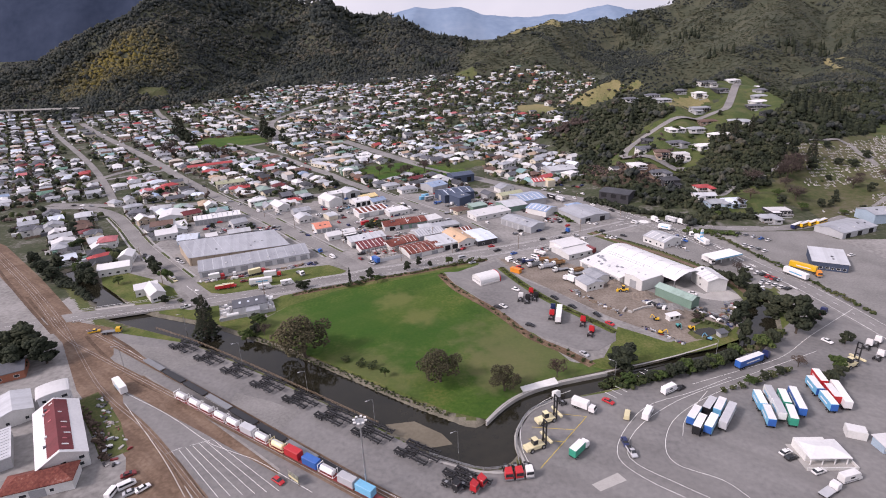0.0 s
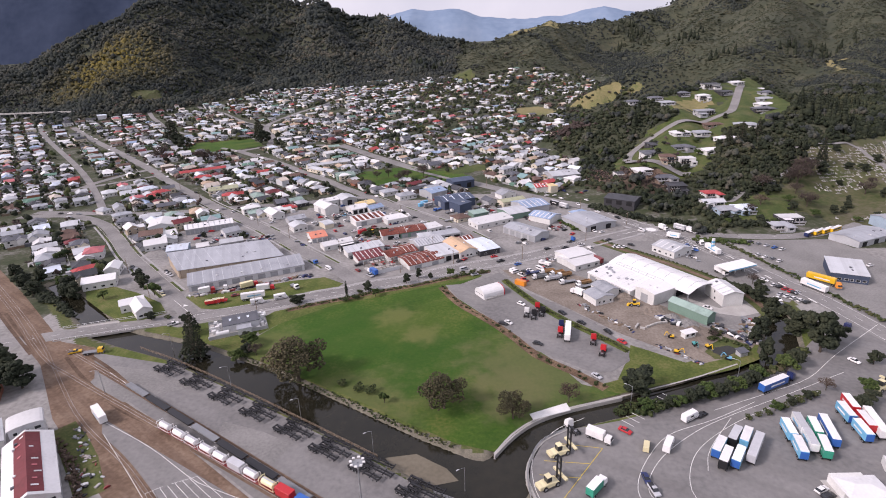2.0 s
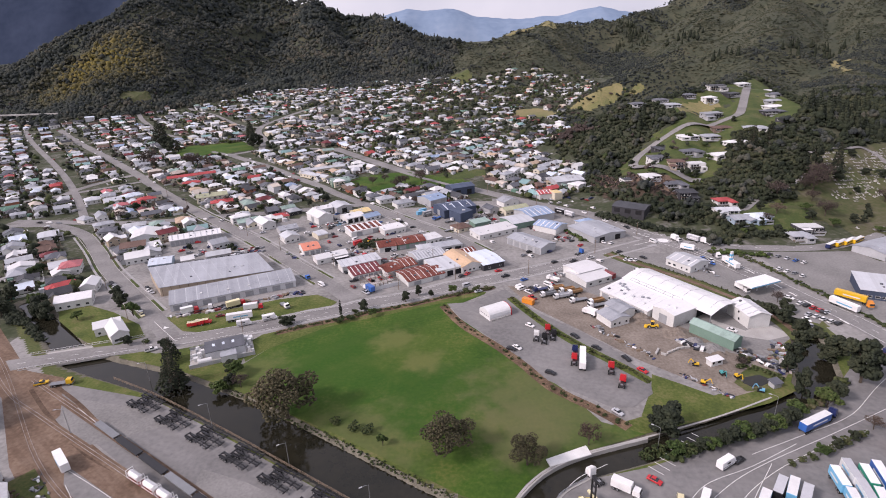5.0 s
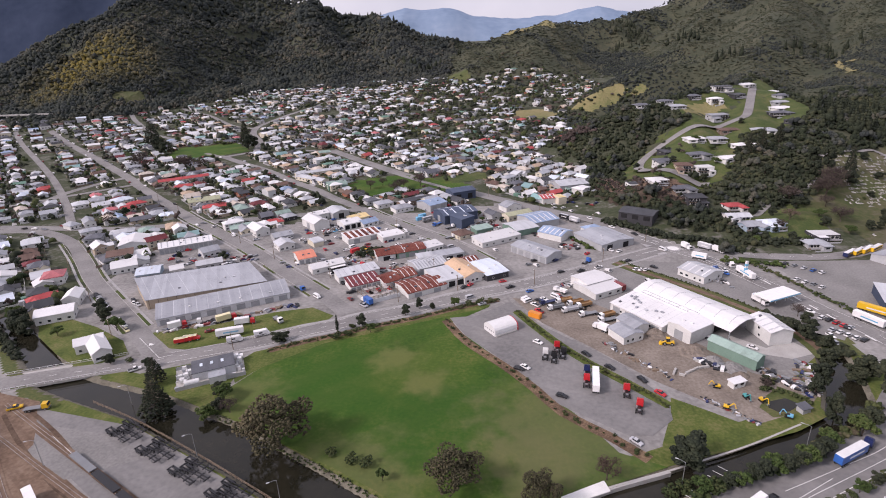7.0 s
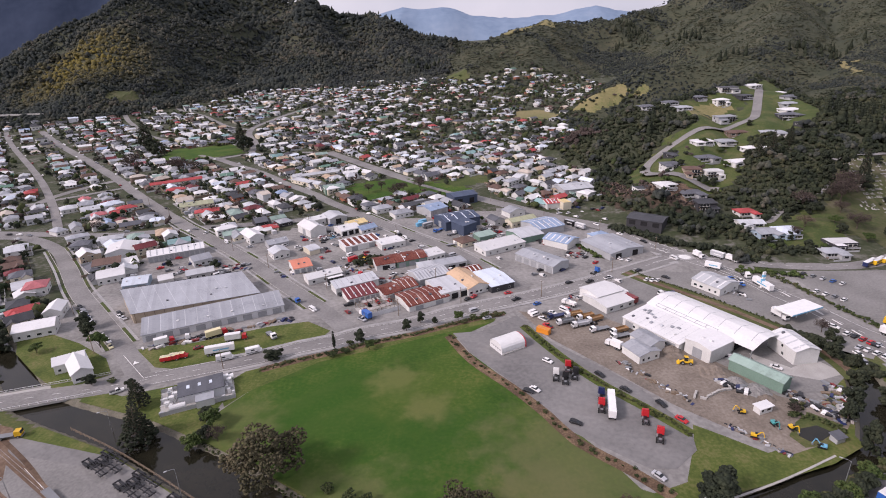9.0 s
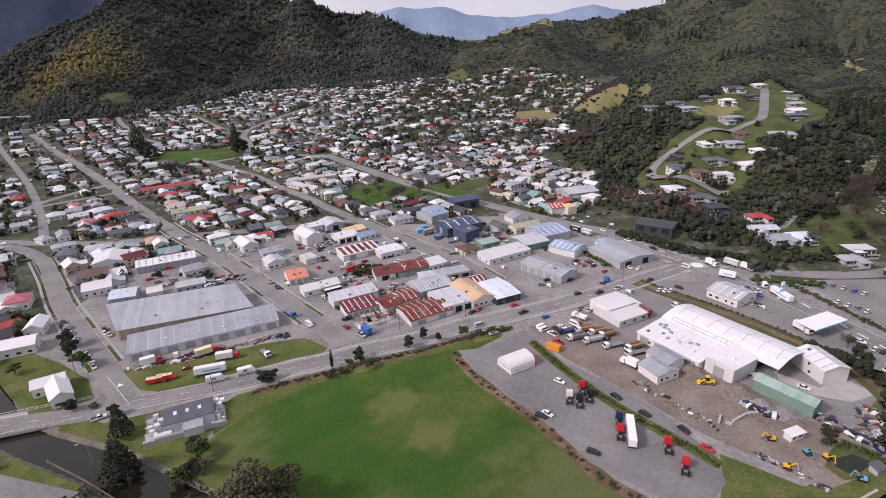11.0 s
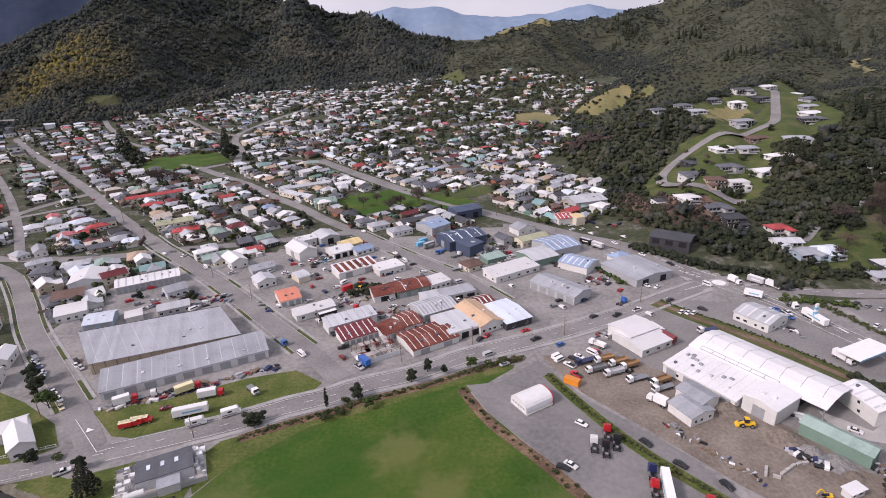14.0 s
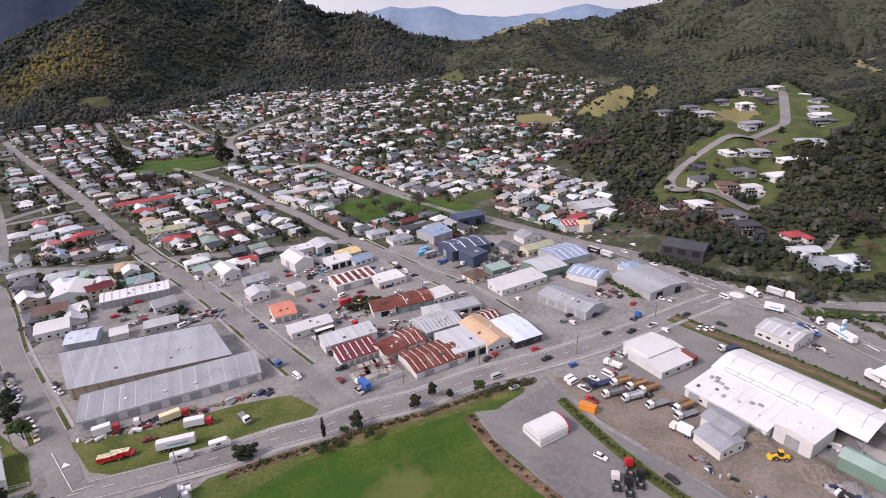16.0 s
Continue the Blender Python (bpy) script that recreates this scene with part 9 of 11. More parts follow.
truck(24.0, 284.9, -160, "white_paint", "silver_paint", "silver_paint", 8.5, "tip")
truck(31.8, 280.8, -159, "white_paint", "grey_paint", "grey_paint", 9.5, "deck")
truck(39.4, 274.7, -158, "white_paint", "grey_paint", "grey_paint", 9.5, "deck")
truck(39.8, 278.7, -156, "white_paint", "tan_paint", "tan_paint", 8.5, "tip")
truck(14.7, 293.5, -156, "navy_paint", "navy_paint", "navy_paint", 9.5, "deck")
truck(22.5, 306.0, 138, "white_paint", "white_paint", "white_paint", 7.5, "tip")
truck(34.4, 266.7, 133, "white_paint", "white_paint", "white_paint", 7.5, "box")
car(3.8, 297.7, 39, "white_paint", "van")
car(4.7, 295.4, 37, "white_paint", "van")
car(10.4, 296.0, -41, "black_paint", "sedan")
car(13.2, 297.4, -39, "white_paint", "sedan")
car(19.2, 300.0, -49, "white_paint", "van")


# ---- freight yard: trailers, railway, lamps ----
YARD = -29.0
for gx, gy in ((-143, 199), (-127, 190), (-111, 181), (-95, 172), (-79, 163), (-64, 154), (-49, 146), (-33, 137), (-17, 128.5)):
    for k, s in ((-1, -0.8), (0, 0.9), (1, -0.3)):
        if gx == -17 and k == 1:
            continue
        c, n = math.cos(radians(YARD)), math.sin(radians(YARD))
        skeletal(gx + 1.5 * s * c - n * 2.9 * k - 1.5 * n, gy + 1.5 * s * n + c * 2.9 * k - 3 * c, YARD + 2 * k)


def track(line, name, label, up=0.09):
    """A railway track: ballast, sleepers and two rails."""
    top = empty(name, line[0][0], line[0][1], z=0)
    top.location = (0, 0, 0)
    part("ballast", ribbon_mesh(line, 3.0, up, step=8.0), "dirt", top)
    for s in (-1, 1):
        bm = bmesh.new()
        pts = smooth_line(line, 8.0)
        off = pts + normals(pts) * s * 0.53
        for a, b in zip(off, off[1:]):
            d = b - a
            m = Matrix.Translation(((a[0] + b[0]) / 2, (a[1] + b[1]) / 2, 0.2)) @ Matrix.Rotation(math.atan2(d[1], d[0]), 4, "Z") @ Matrix.Diagonal((float(np.linalg.norm(d)), 0.09, 0.14, 1))
            bmesh.ops.create_cube(bm, size=1.0, matrix=m)
        part("rail", bm, "rusty_sheet", top)
    return tagged(top, label, "railway", kind="structure")


track([(-330, 305), (-262, 252), (-208, 207), (-180, 190), (-125, 160), (-45, 116), (-20, 102)], "railway_main", "railway track through the dirt strip")
track([(-200, 212), (-150, 183), (-112, 161), (-48, 122.5), (-20, 107)], "railway_siding", "railway siding beside the asphalt", 0.105)
track([(-344, 320), (-275, 266), (-218, 219), (-163, 168), (-128, 143), (-93, 114)], "railway_yard", "railway track set in the dirt", 0.12)
LOADS = [("tank", "white_paint"), ("tank", "white_paint"), ("tank", "white_paint"), ("tank", "white_paint"), ("tank", "white_paint"), ("box", "silver_paint"), ("tank", "white_paint"), ("tank", "cream_paint"), ("box", "red_paint"), ("box", "blue_paint"), ("tank", "white_paint"), ("box", "silver_paint"), ("box", "pale_blue_paint")]
ux, uy = math.cos(radians(-28.3)), math.sin(radians(-28.3))
for i, (what, col) in enumerate(LOADS):
    d = 7.35 * i + (0.5 if i % 2 else 0.0)
    x, y = -123.5 + ux * d, 159.2 + uy * d
    if i % 2 == 0:
        rail_wagon(x + ux * 3.9, y + uy * 3.9, -28.3, "maroon_paint")
    if what == "tank":
        tank_container(x, y, -28.3, col, 1.46)
    else:
        container(x, y, -28.3, col, 1.46)
container(6.6, 279.2, -35, "orange_paint", 0.1)
for i in range(8):
    d = 15.2 * i
    rail_wagon(-148 + 0.853 * d, 181.6 - 0.521 * d, -31.4, "black_paint" if i % 3 else "grey_paint")
for x, y, r in ((-152, 214, 215), (-112, 185, 215), (-79, 168, 215), (-50, 152, 215), (-20, 137, 215), (38, 177, 150), (80, 190, 150), (-161, 181, 200)):
    street_lamp(x, y, r)


def light_tower(x, y):
    top = empty("light_tower", x, y, 0, 0.04)
    part("mast", tube([(0, 0, 0), (0, 0, 12), (0, 0, 25)], [0.32, 0.25, 0.16], 10), "steel", top)
    ring = bmesh.new()
    bmesh.ops.create_cone(ring, cap_ends=True, segments=12, radius1=1.5, radius2=1.5, depth=0.25, matrix=Matrix.Translation((0, 0, 24.6)))
    part("head_frame", ring, "steel", top)
    for i in range(8):
        a = 2 * math.pi * i / 8
        part("floodlight", bevelled(box_mesh(0.7, 0.5, 0.4, 24.9, None, 1.7 * math.cos(a), 1.7 * math.sin(a)), 0.05), "white_paint", top)
    return tagged(top, "tall steel light mast with a ring of floodlights", "light mast")


light_tower(-46, 119.5)


def rail_fence(name, line, gap, tall, material, label, rails=3):
    """Posts and rails along a line, standing on the ground."""
    pts = smooth_line(line, gap)
    top = empty(name, 0, 0, 0, 0)
    post = bpy.data.meshes.new("post")
    bm = box_mesh(0.14, 0.14, tall + 0.2, -0.2)
    bm.to_mesh(post)
    bm.free()
    post.materials.append(MATS[material])
    for p in pts:
        ob = new("post", post)
        ob.parent, ob.location = top, (p[0], p[1], float(height(p[0], p[1])) if float(height(p[0], p[1])) > -0.4 else 0)
    for k in range(rails):
        bm = bmesh.new()
        for a, b in zip(pts, pts[1:]):
            d = b - a
            m = Matrix.Translation(((a[0] + b[0]) / 2, (a[1] + b[1]) / 2, max(0, float(height(*((a + b) / 2)))) + tall * (0.35 + 0.3 * k))) @ Matrix.Rotation(math.atan2(d[1], d[0]), 4, "Z") @ Matrix.Diagonal((float(np.linalg.norm(d)) + 0.05, 0.07, 0.12, 1))
            bmesh.ops.create_cube(bm, size=1.0, matrix=m)
        part("rail", bm, material, top)
    return tagged(top, label, "fence")


rail_fence("fence", [(-166, 213), (-141, 201.5), (-108, 183.5), (-77, 165.5), (-48, 148.5)], 2.6, 1.3, "timber", "dark timber post and rail fence beside the river")
rail_fence("railing", [(-29, 134.5), (-20, 131), (-12, 128.6), (-1, 130.4)], 2.2, 1.1, "steel", "pale steel railing round the basin end")
rail_fence("railing", [(-1, 130.5), (-1.5, 140), (-0.5, 147), (4, 156.5), (13, 163)], 2.2, 1.0, "steel", "pale steel railing along the basin")
# concrete edge walls of the basin
for pts in ([(-11, 151), (-5, 160), (3, 167.5), (15, 174), (36, 181.5), (64, 192.5), (86, 203)], [(-29, 132.5), (-12, 127.5), (0, 129.6), (-1.3, 140), (-0.3, 147.5), (5, 157), (14, 163.2)]):
    ribbon("river_wall", pts, 0.7, 0.22, "concrete", "concrete edge wall of the river", "wall", step=3.0, level=0.0)


def wall_face(name, line, z0, z1, thick, material, label):
    pts = smooth_line(line, 3.0)
    nrm = normals(pts) * thick / 2
    bm = bmesh.new()
    rows = [[bm.verts.new((p[0] + s * n[0], p[1] + s * n[1], z)) for s, z in ((1, z0), (1, z1), (-1, z1), (-1, z0))] for p, n in zip(pts, nrm)]
    for a, b in zip(rows, rows[1:]):
        for k in range(3):
            bm.faces.new((a[k], b[k], b[k + 1], a[k + 1]))
    bm.faces.new(rows[0])
    bm.faces.new(rows[-1][::-1])
    bmesh.ops.recalc_face_normals(bm, faces=bm.faces)
    return tagged(part(name, bm, material), label, "wall", kind="structure")


wall_face("basin_wall", [(-29, 132.9), (-12, 127.9), (-0.3, 130.0), (-1.7, 140), (-0.7, 147.5), (4.6, 157), (13.6, 163.6)], -2.5, 0.1, 0.5, "concrete", "concrete wall of the boat basin")
wall_face("basin_wall", [(-11, 150.4), (-4.4, 159.6), (3.4, 167), (15.2, 173.4), (36, 180.9)], -2.5, 0.15, 0.5, "concrete", "concrete wall below the reserve")
slab("mudbank", [(-46, 150), (-36, 152), (-26, 146), (-22, 141), (-29, 139), (-40, 143)], -1.3, "mud", "pale mud bank under shallow water", "mud")
slab("boat_ramp", [(1.8, 170.7), (2.8, 167.7), (16.4, 173.1), (15.4, 177.1)], 0.35, "white_line", "white covered slab on the river bank", "slab", 0.3)


def road_bridge():
    top = empty("bridge", -193, 233, 20.5, 0)
    part("deck", box_mesh(46, 13.5, 0.7, -0.75), "concrete", top)
    for s in (-1, 1):
        part("parapet", box_mesh(46, 0.3, 0.35, -0.02, None, 0, s * 6.6), "concrete", top)
        part("handrail", box_mesh(46, 0.1, 0.12, 1.0, None, 0, s * 6.6), "white_paint", top)
        for i in range(16):
            part("post", box_mesh(0.12, 0.12, 0.8, 0.3, None, -22.5 + 3 * i, s * 6.6), "white_paint", top)
    for x in (-9, 0, 9):
        part("pier", box_mesh(0.8, 11, 2.4, -3.0, None, x), "concrete", top)
    return tagged(top, "low concrete road bridge with white railings", "bridge")


road_bridge()

# ---- painted lines of the yard ----
for pts in ([(81.6, 179.1), (63.6, 169.2), (46.5, 161.3), (36.4, 150.5), (30.4, 139.7), (30.4, 132.8), (36.4, 125.9), (44.5, 120.0)], [(122.8, 197.8), (95.7, 184.0), (69.6, 171.2), (54.5, 162.3), (40.5, 150.5), (33.4, 139.7), (34.4, 132.8), (44.5, 124.9), (51.5, 120.0)], [(107.7, 186.0), (81.6, 174.1), (63.6, 163.3), (51.5, 152.5), (45.5, 140.6), (46.5, 132.8), (57.5, 126.9), (62.6, 120.0)], [(69.6, 170.2), (56.5, 154.4), (52.5, 145.6)], [(159.9, 235.2), (127.8, 210.6), (107.7, 193.8), (87.7, 184.0), (65.6, 174.1)], [(20.4, 169.2), (9.3, 162.3), (1.3, 150.5), (0.3, 138.7), (2.3, 130.8)]):
    ribbon("lane_line", pts, 0.17, 0.1, "white_line", "curving white lane line", "road marking", step=2.0, level=0.0)
for a, b in (((23.4, 154.4), (5.3, 129.8)), ((9.3, 156.4), (23.4, 154.4)), ((4.3, 148.5), (18.4, 147.5)), ((2.3, 142.6), (14.4, 141.6))):
    ribbon("bay_line", [a, b], 0.18, 0.1, "yellow_line", "yellow bay line", "road marking", level=0.0)
for i in range(8):
    f = i / 7
    ribbon("bay_line", [(-115 + 12.5 * f, 132 + 7.2 * f), (-96 + 24 * f, 114 + 4.2 * f)], 0.15, 0.12, "white_line", "white bay line", "road marking", level=0.0)
ribbon("bay_line", [(-115, 132), (-111, 135)], 0.15, 0.13, "white_line", "white bay line", "road marking", level=0.0)
ribbon("bay_line", [(-109, 136), (-102.5, 139.2)], 0.15, 0.13, "white_line", "white bay line", "road marking", level=0.0)
ribbon("yard_line", [(-154.3, 166.2), (-125.2, 151.5), (-101.1, 136.7), (-85.0, 130.8), (-61.9, 118.0)], 0.16, 0.14, "white_line", "white line along the lot", "road marking", level=0.0)
ribbon("yard_line", [(-145.3, 157.4), (-115.2, 130.8), (-99.1, 115.0)], 0.14, 0.14, "white_line", "white line along the lot", "road marking", level=0.0)
ribbon("yard_line", [(-168.4, 194.8), (-139.3, 176.1), (-106.1, 155.4), (-60.9, 129.8), (-30.8, 114.0)], 0.14, 0.14, "white_line", "white line beside the siding", "road marking", level=0.0)
for i in range(9):
    ribbon("bay_line", [(36 + 2.3 * i, 157 + 1.9 * i + 8), (32.5 + 2.3 * i, 160.5 + 1.9 * i + 8)], 0.2, 0.1, "white_line", "white parking bay line", "road marking", level=0.0)
slab("concrete_pad", [(19.4, 123.9), (21.4, 121.4), (29.9, 125.9), (27.9, 128.8)], 0.07, "concrete", "pale concrete pad in the asphalt", "slab")


def marquee(x, y, rot):
    top = empty("storage_tent", x, y, rot, 0.09)
    wall, roof = roof_and_walls(12.0, 9.0, 1.5, 3.1, "vault", 0.1)
    part("cover", wall, "white_paint", top)
    part("roof", roof, "white_paint", top)
    end, _ = roof_and_walls(0.5, 9.4, 1.55, 3.2, "vault", 0.1)
    bmesh.ops.translate(end, verts=end.verts, vec=(6.3, 0, 0))
    part("end_panel", end, "red_paint", top, "red fabric end wall")
    for i in range(5):
        part("vent", box_mesh(0.08, 0.8, 0.5, 1.6, None, -6.02, -3.0 + 1.5 * i), "grey_paint", top)
    for s in (-1, 1):
        part("ballast", bevelled(box_mesh(11.6, 0.7, 0.6, 0, None, 0, s * 4.8), 0.05), "concrete", top)
    return tagged(top, "white fabric storage tent with a red end", "tent")


marquee(-10.3, 267.6, 32)


def pump_station():
    top = empty("pump_station", -130, 233, 27, 0)
    part("wall", box_mesh(16, 10, 3.6, 0, None, 1.5, 1), "wall_pale", top)
    part("roof", box_mesh(16.4, 10.4, 0.25, 3.6, None, 1.5, 1), "roof_slate", top)
    part("yard", box_mesh(26, 16, 0.12, 0), "concrete", top)
    for x, y, h in ((10.5, 5, 3.0), (11.5, 3, 2.4), (9.5, 6.5, 2.2), (-9, 0, 2.5), (-8, 3, 2.0), (-10.5, -2, 1.8)):
        part("unit", bevelled(box_mesh(1.8, 1.6, h, 0.12, None, x, y), 0.08), "white_paint", top)
    for k in range(2):
        bm = bmesh.new()
        bmesh.ops.create_cone(bm, cap_ends=True, segments=14, radius1=1.1, radius2=1.1, depth=5.5, matrix=Matrix.Translation((-7.0 + k * 17.5, -6.2 + k * 11.5, 1.6)) @ Matrix.Rotation(math.pi / 2, 4, "Y"))
        part("tank", bm, "white_paint", top)
    for i in range(5):
        part("pipe", tube([(-9 + i, -4, 0.2), (-9 + i, -4, 2.0), (-7.5 + i, 1.0, 2.0)], [0.12, 0.12, 0.12], 6), "steel", top)
    g = random.Random(12)
    for i in range(16):
        px, py = (g.uniform(8.6, 12.6), g.uniform(-6.5, 7.5)) if i % 2 else (g.uniform(-12.6, -7.4), g.uniform(-7.5, 7.5))
        part("cabinet", bevelled(box_mesh(g.uniform(0.6, 1.6), g.uniform(0.6, 1.4), g.uniform(0.8, 2.6), 0.12, None, px, py), 0.05), g.choice(("white_paint", "silver_paint", "wall_pale")), top)
    for i in range(6):
        part("frame_post", box_mesh(0.12, 0.12, 3.4, 0.1, None, -12.4 + (i % 2) * 4.2, -6.5 + 2.6 * i), "steel", top)
    for i in range(3):
        part("cross_pipe", tube([(-12.4, -6 + 4 * i, 3.3), (-8.2, -6 + 4 * i, 3.3)], [0.14, 0.14], 6), "white_paint", top)
        part("skylight", box_mesh(1.1, 2.2, 0.15, 3.85, None, -3 + 4 * i, 1.5), "roof_ice", top)
    part("lower_roof", box_mesh(6.5, 5.5, 0.2, 2.9, None, 2.5, -6.2), "roof_zinc", top)
    part("lower_wall", box_mesh(6.2, 5.2, 2.9, 0.0, None, 2.5, -6.2), "wall_pale", top)
    for s in (-1, 1):
        part("fence", box_mesh(26, 0.06, 1.6, 0.1, None, 0, s * 7.9), "wall_grey", top)
    return tagged(top, "flat grey pump station with white tanks and pipes", "pump station")


pump_station()


# ---- planting strips of the truck park ----
ribbon("mulch_strip", [(-35.8, 276.6), (-25.8, 256.9), (-10.7, 238.2), (0.3, 222.4), (8.3, 208.6), (21.4, 196.8), (31.4, 186.0)], 4.2, 0.11, "mulch", "bark mulch strip with shrubs", "garden bed", level=0.0)
ribbon("grass_strip", [(-1.7, 285.4), (4.3, 272.6), (14.4, 253.9), (24.4, 239.1), (35.4, 226.3), (46.5, 212.5)], 4.4, 0.12, "lot_grass", "rough grass strip with shrubs beside the yard", "grass", level=0.0)
ribbon("road_verge", [(-112, 250), (-97, 258), (-82, 264.5), (-70, 271), (-51, 278.5), (-27, 291), (-10, 298)], 4.2, 0.09, "mulch", "rough planted strip beside the road", "garden bed", level=0.0)
rng = random.Random(17)
for line, n, size in (([(-35.8, 276.6), (-25.8, 256.9), (-10.7, 238.2), (0.3, 222.4), (8.3, 208.6), (21.4, 196.8), (31.4, 186.0)], 44, (0.7, 1.5)), ([(-1.7, 285.4), (4.3, 272.6), (14.4, 253.9), (24.4, 239.1), (35.4, 226.3), (46.5, 212.5)], 24, (0.5, 1.4)), ([(-112, 250), (-97, 258), (-82, 264.5), (-70, 271), (-51, 278.5), (-27, 291), (-10, 298)], 22, (0.6, 1.8))):
    pts = smooth_line(line, 1.0)
    for i in range(n):
        p = pts[int((i + 0.5) / n * len(pts))]
        tree("shrub", float(p[0]) + rng.uniform(-1.3, 1.3), float(p[1]) + rng.uniform(-1.3, 1.3), rng.uniform(*size), rng.uniform(1.2, 1.7), "shrubs of the planting strips")


def hedge(name, line, r, seed, leaf, label, gap=1.4):
    """A belt of scrub along a line."""
    pts = smooth_line(line, gap)
    g = np.random.RandomState(seed)
    xy = np.repeat(pts, 3, 0) + g.normal(0, r * 0.7, (len(pts) * 3, 2))
    rad = r * g.uniform(0.45, 0.95, len(xy))
    z = np.maximum(height(xy[:, 0], xy[:, 1]), -1.2) + rad * g.uniform(0.3, 1.1, len(xy))
    cp, cr = tufted(np.column_stack([xy, z]), rad, 4, g)
    v, f = scatter(cp, cr, g.uniform(0.6, 1.0, len(cr)), TUFTS, seed)
    tagged(new(name, mesh_arrays(name, v, f, leaf)), label, "hedge", kind="stuff")


ribbon("drain_bank", [(61, 346), (71, 333), (81, 321), (91.5, 308.5), (100, 297), (107.5, 285.5), (114, 275), (118, 264), (119.5, 252), (119, 243)], 9.0, 0.1, "rough_grass", "grassed bank of the drain behind the packhouse", "grass", level=0.0)
ribbon("drain", [(61, 346), (71, 333), (81, 321), (91.5, 308.5), (100, 297), (107.5, 285.5), (114, 275), (118, 264), (119.5, 252), (119, 243)], 3.0, 0.13, "dirt", "brown muddy drain behind the packhouse", "drain", level=0.0)
hedge("creek_scrub", [(64, 348), (74.5, 335), (85, 323), (95, 310.5), (104, 298), (111.5, 287), (118, 277)], 0.6, 3, "leaf_garden", "low rough scrub along the drain")
hedge("creek_scrub", [(111.7, 278.5), (121.8, 262.8), (127.8, 245.1)], 2.2, 4, "leaf_dark", "dark scrub at the bend of the river")
hedge("river_scrub", [(40, 171), (62, 181), (84, 191), (104, 203), (117, 213)], 1.6, 5, "leaf_garden", "scrub along the yard bank of the river")
hedge("highway_hedge", [(133.8, 345.5), (141.9, 323.9), (149.9, 294.3), (157.9, 264.8), (166.0, 230.3)], 1.1, 6, "leaf_garden", "low hedge between highway and car park")
hedge("hill_foot_scrub", [(70, 418), (92, 396), (118, 378), (150, 370), (190, 370)], 2.4, 7, "leaf_dark", "scrub at the foot of the hill beside the highway")
hedge("drain_hedge", [(29.4, 407.6), (44.5, 384.9), (51.5, 367.2)], 1.3, 8, "leaf_green", "green hedge beside the broad shop shed")
hedge("roundabout_bush", [(121.8, 345.5), (139.9, 341.6), (151.9, 335.7)], 1.8, 9, "leaf_green", "green bushes beside the branch road")
hedge("dirt_edge_scrub", [(-172, 160), (-150, 146), (-132, 128)], 1.0, 10, "leaf_brown", "dry scrub along the railway edge")
hedge("dirt_edge_scrub", [(-300, 300), (-278, 284), (-262, 272), (-246, 258)], 2.0, 13, "leaf_dark", "dark scrub between railway and river")
hedge("upstream_scrub", [(-268, 278), (-245, 262), (-222, 244)], 1.6, 11, "leaf_dark", "scrub on the upstream river bank")
hedge("yard_scrub", [(90, 229), (86, 222.5), (90.5, 219.5), (95.5, 214.5)], 1.0, 12, "leaf_garden", "scrub by the scrap yard")

hedge("strip_planting", [(-1.7, 285.4), (4.3, 272.6), (14.4, 253.9), (24.4, 239.1), (35.4, 226.3), (46.5, 212.5)], 0.7, 21, "leaf_garden", "flax and low shrubs along the yard boundary")
hedge("strip_planting", [(-112, 250), (-97, 258), (-82, 264.5), (-70, 271), (-51, 278.5), (-27, 291), (-10, 298)], 0.75, 22, "leaf_garden", "low shrubs along the road edge")
hedge("river_edge_scrub", [(-116, 207), (-96, 195), (-67, 179), (-43, 164.5), (-24, 154)], 0.6, 23, "leaf_garden", "rough grass tufts along the reserve bank")

# ---- scrap yard and heaps ----
slab("coolstore_apron", [(88, 262), (99, 251), (111, 258), (116.5, 247), (105, 242.8), (94.6, 246.6), (87, 253)], 0.062, "concrete", "pale concrete apron beside the coolstore", "concrete")
slab("pond_margin", [(77, 212), (83, 219), (90, 224), (97, 217.5), (94, 211.5), (85, 207.5), (79, 206.5)], 0.065, "rough_grass", "rank grass round a small pond", "grass")
slab("pond", [(80, 212), (82.5, 215.5), (88.5, 217.2), (92, 213.6), (86, 209.8), (82, 209.4)], 0.08, "river_water", "small dark pond in the scrap yard", "pond")
building("hut", 90.6, 209.9, 20, 3.6, 2.6, 1.9, 0.4, "mono", "wall_grey", "roof_slate", "small grey hut beside a pond", "hut")
def heap(x, y, r, h, material, label, seed):
    """A loose conical heap."""
    bm = bmesh.new()
    g = np.random.RandomState(seed)
    rings, n = 6, 18
    top = bm.verts.new((0, 0, h))
    prev = None
    for k in range(1, rings + 1):
        ring = [bm.verts.new((r * k / rings * math.cos(2 * math.pi * i / n) * g.uniform(0.88, 1.12), r * k / rings * math.sin(2 * math.pi * i / n) * g.uniform(0.88, 1.12), max(-0.05, h * (1 - k / rings) ** 1.15 + g.uniform(-0.12, 0.12) * h) if k < rings else -0.05)) for i in range(n)]
        for i in range(n):
            j = (i + 1) % n
            if prev:
                bm.faces.new((prev[i], ring[i], ring[j], prev[j]))
            else:
                bm.faces.new((top, ring[i], ring[j]))
        prev = ring
    ob = part("heap", bm, material)
    ob.location = (x, y, 0.05)
    return tagged(ob, label, "heap")


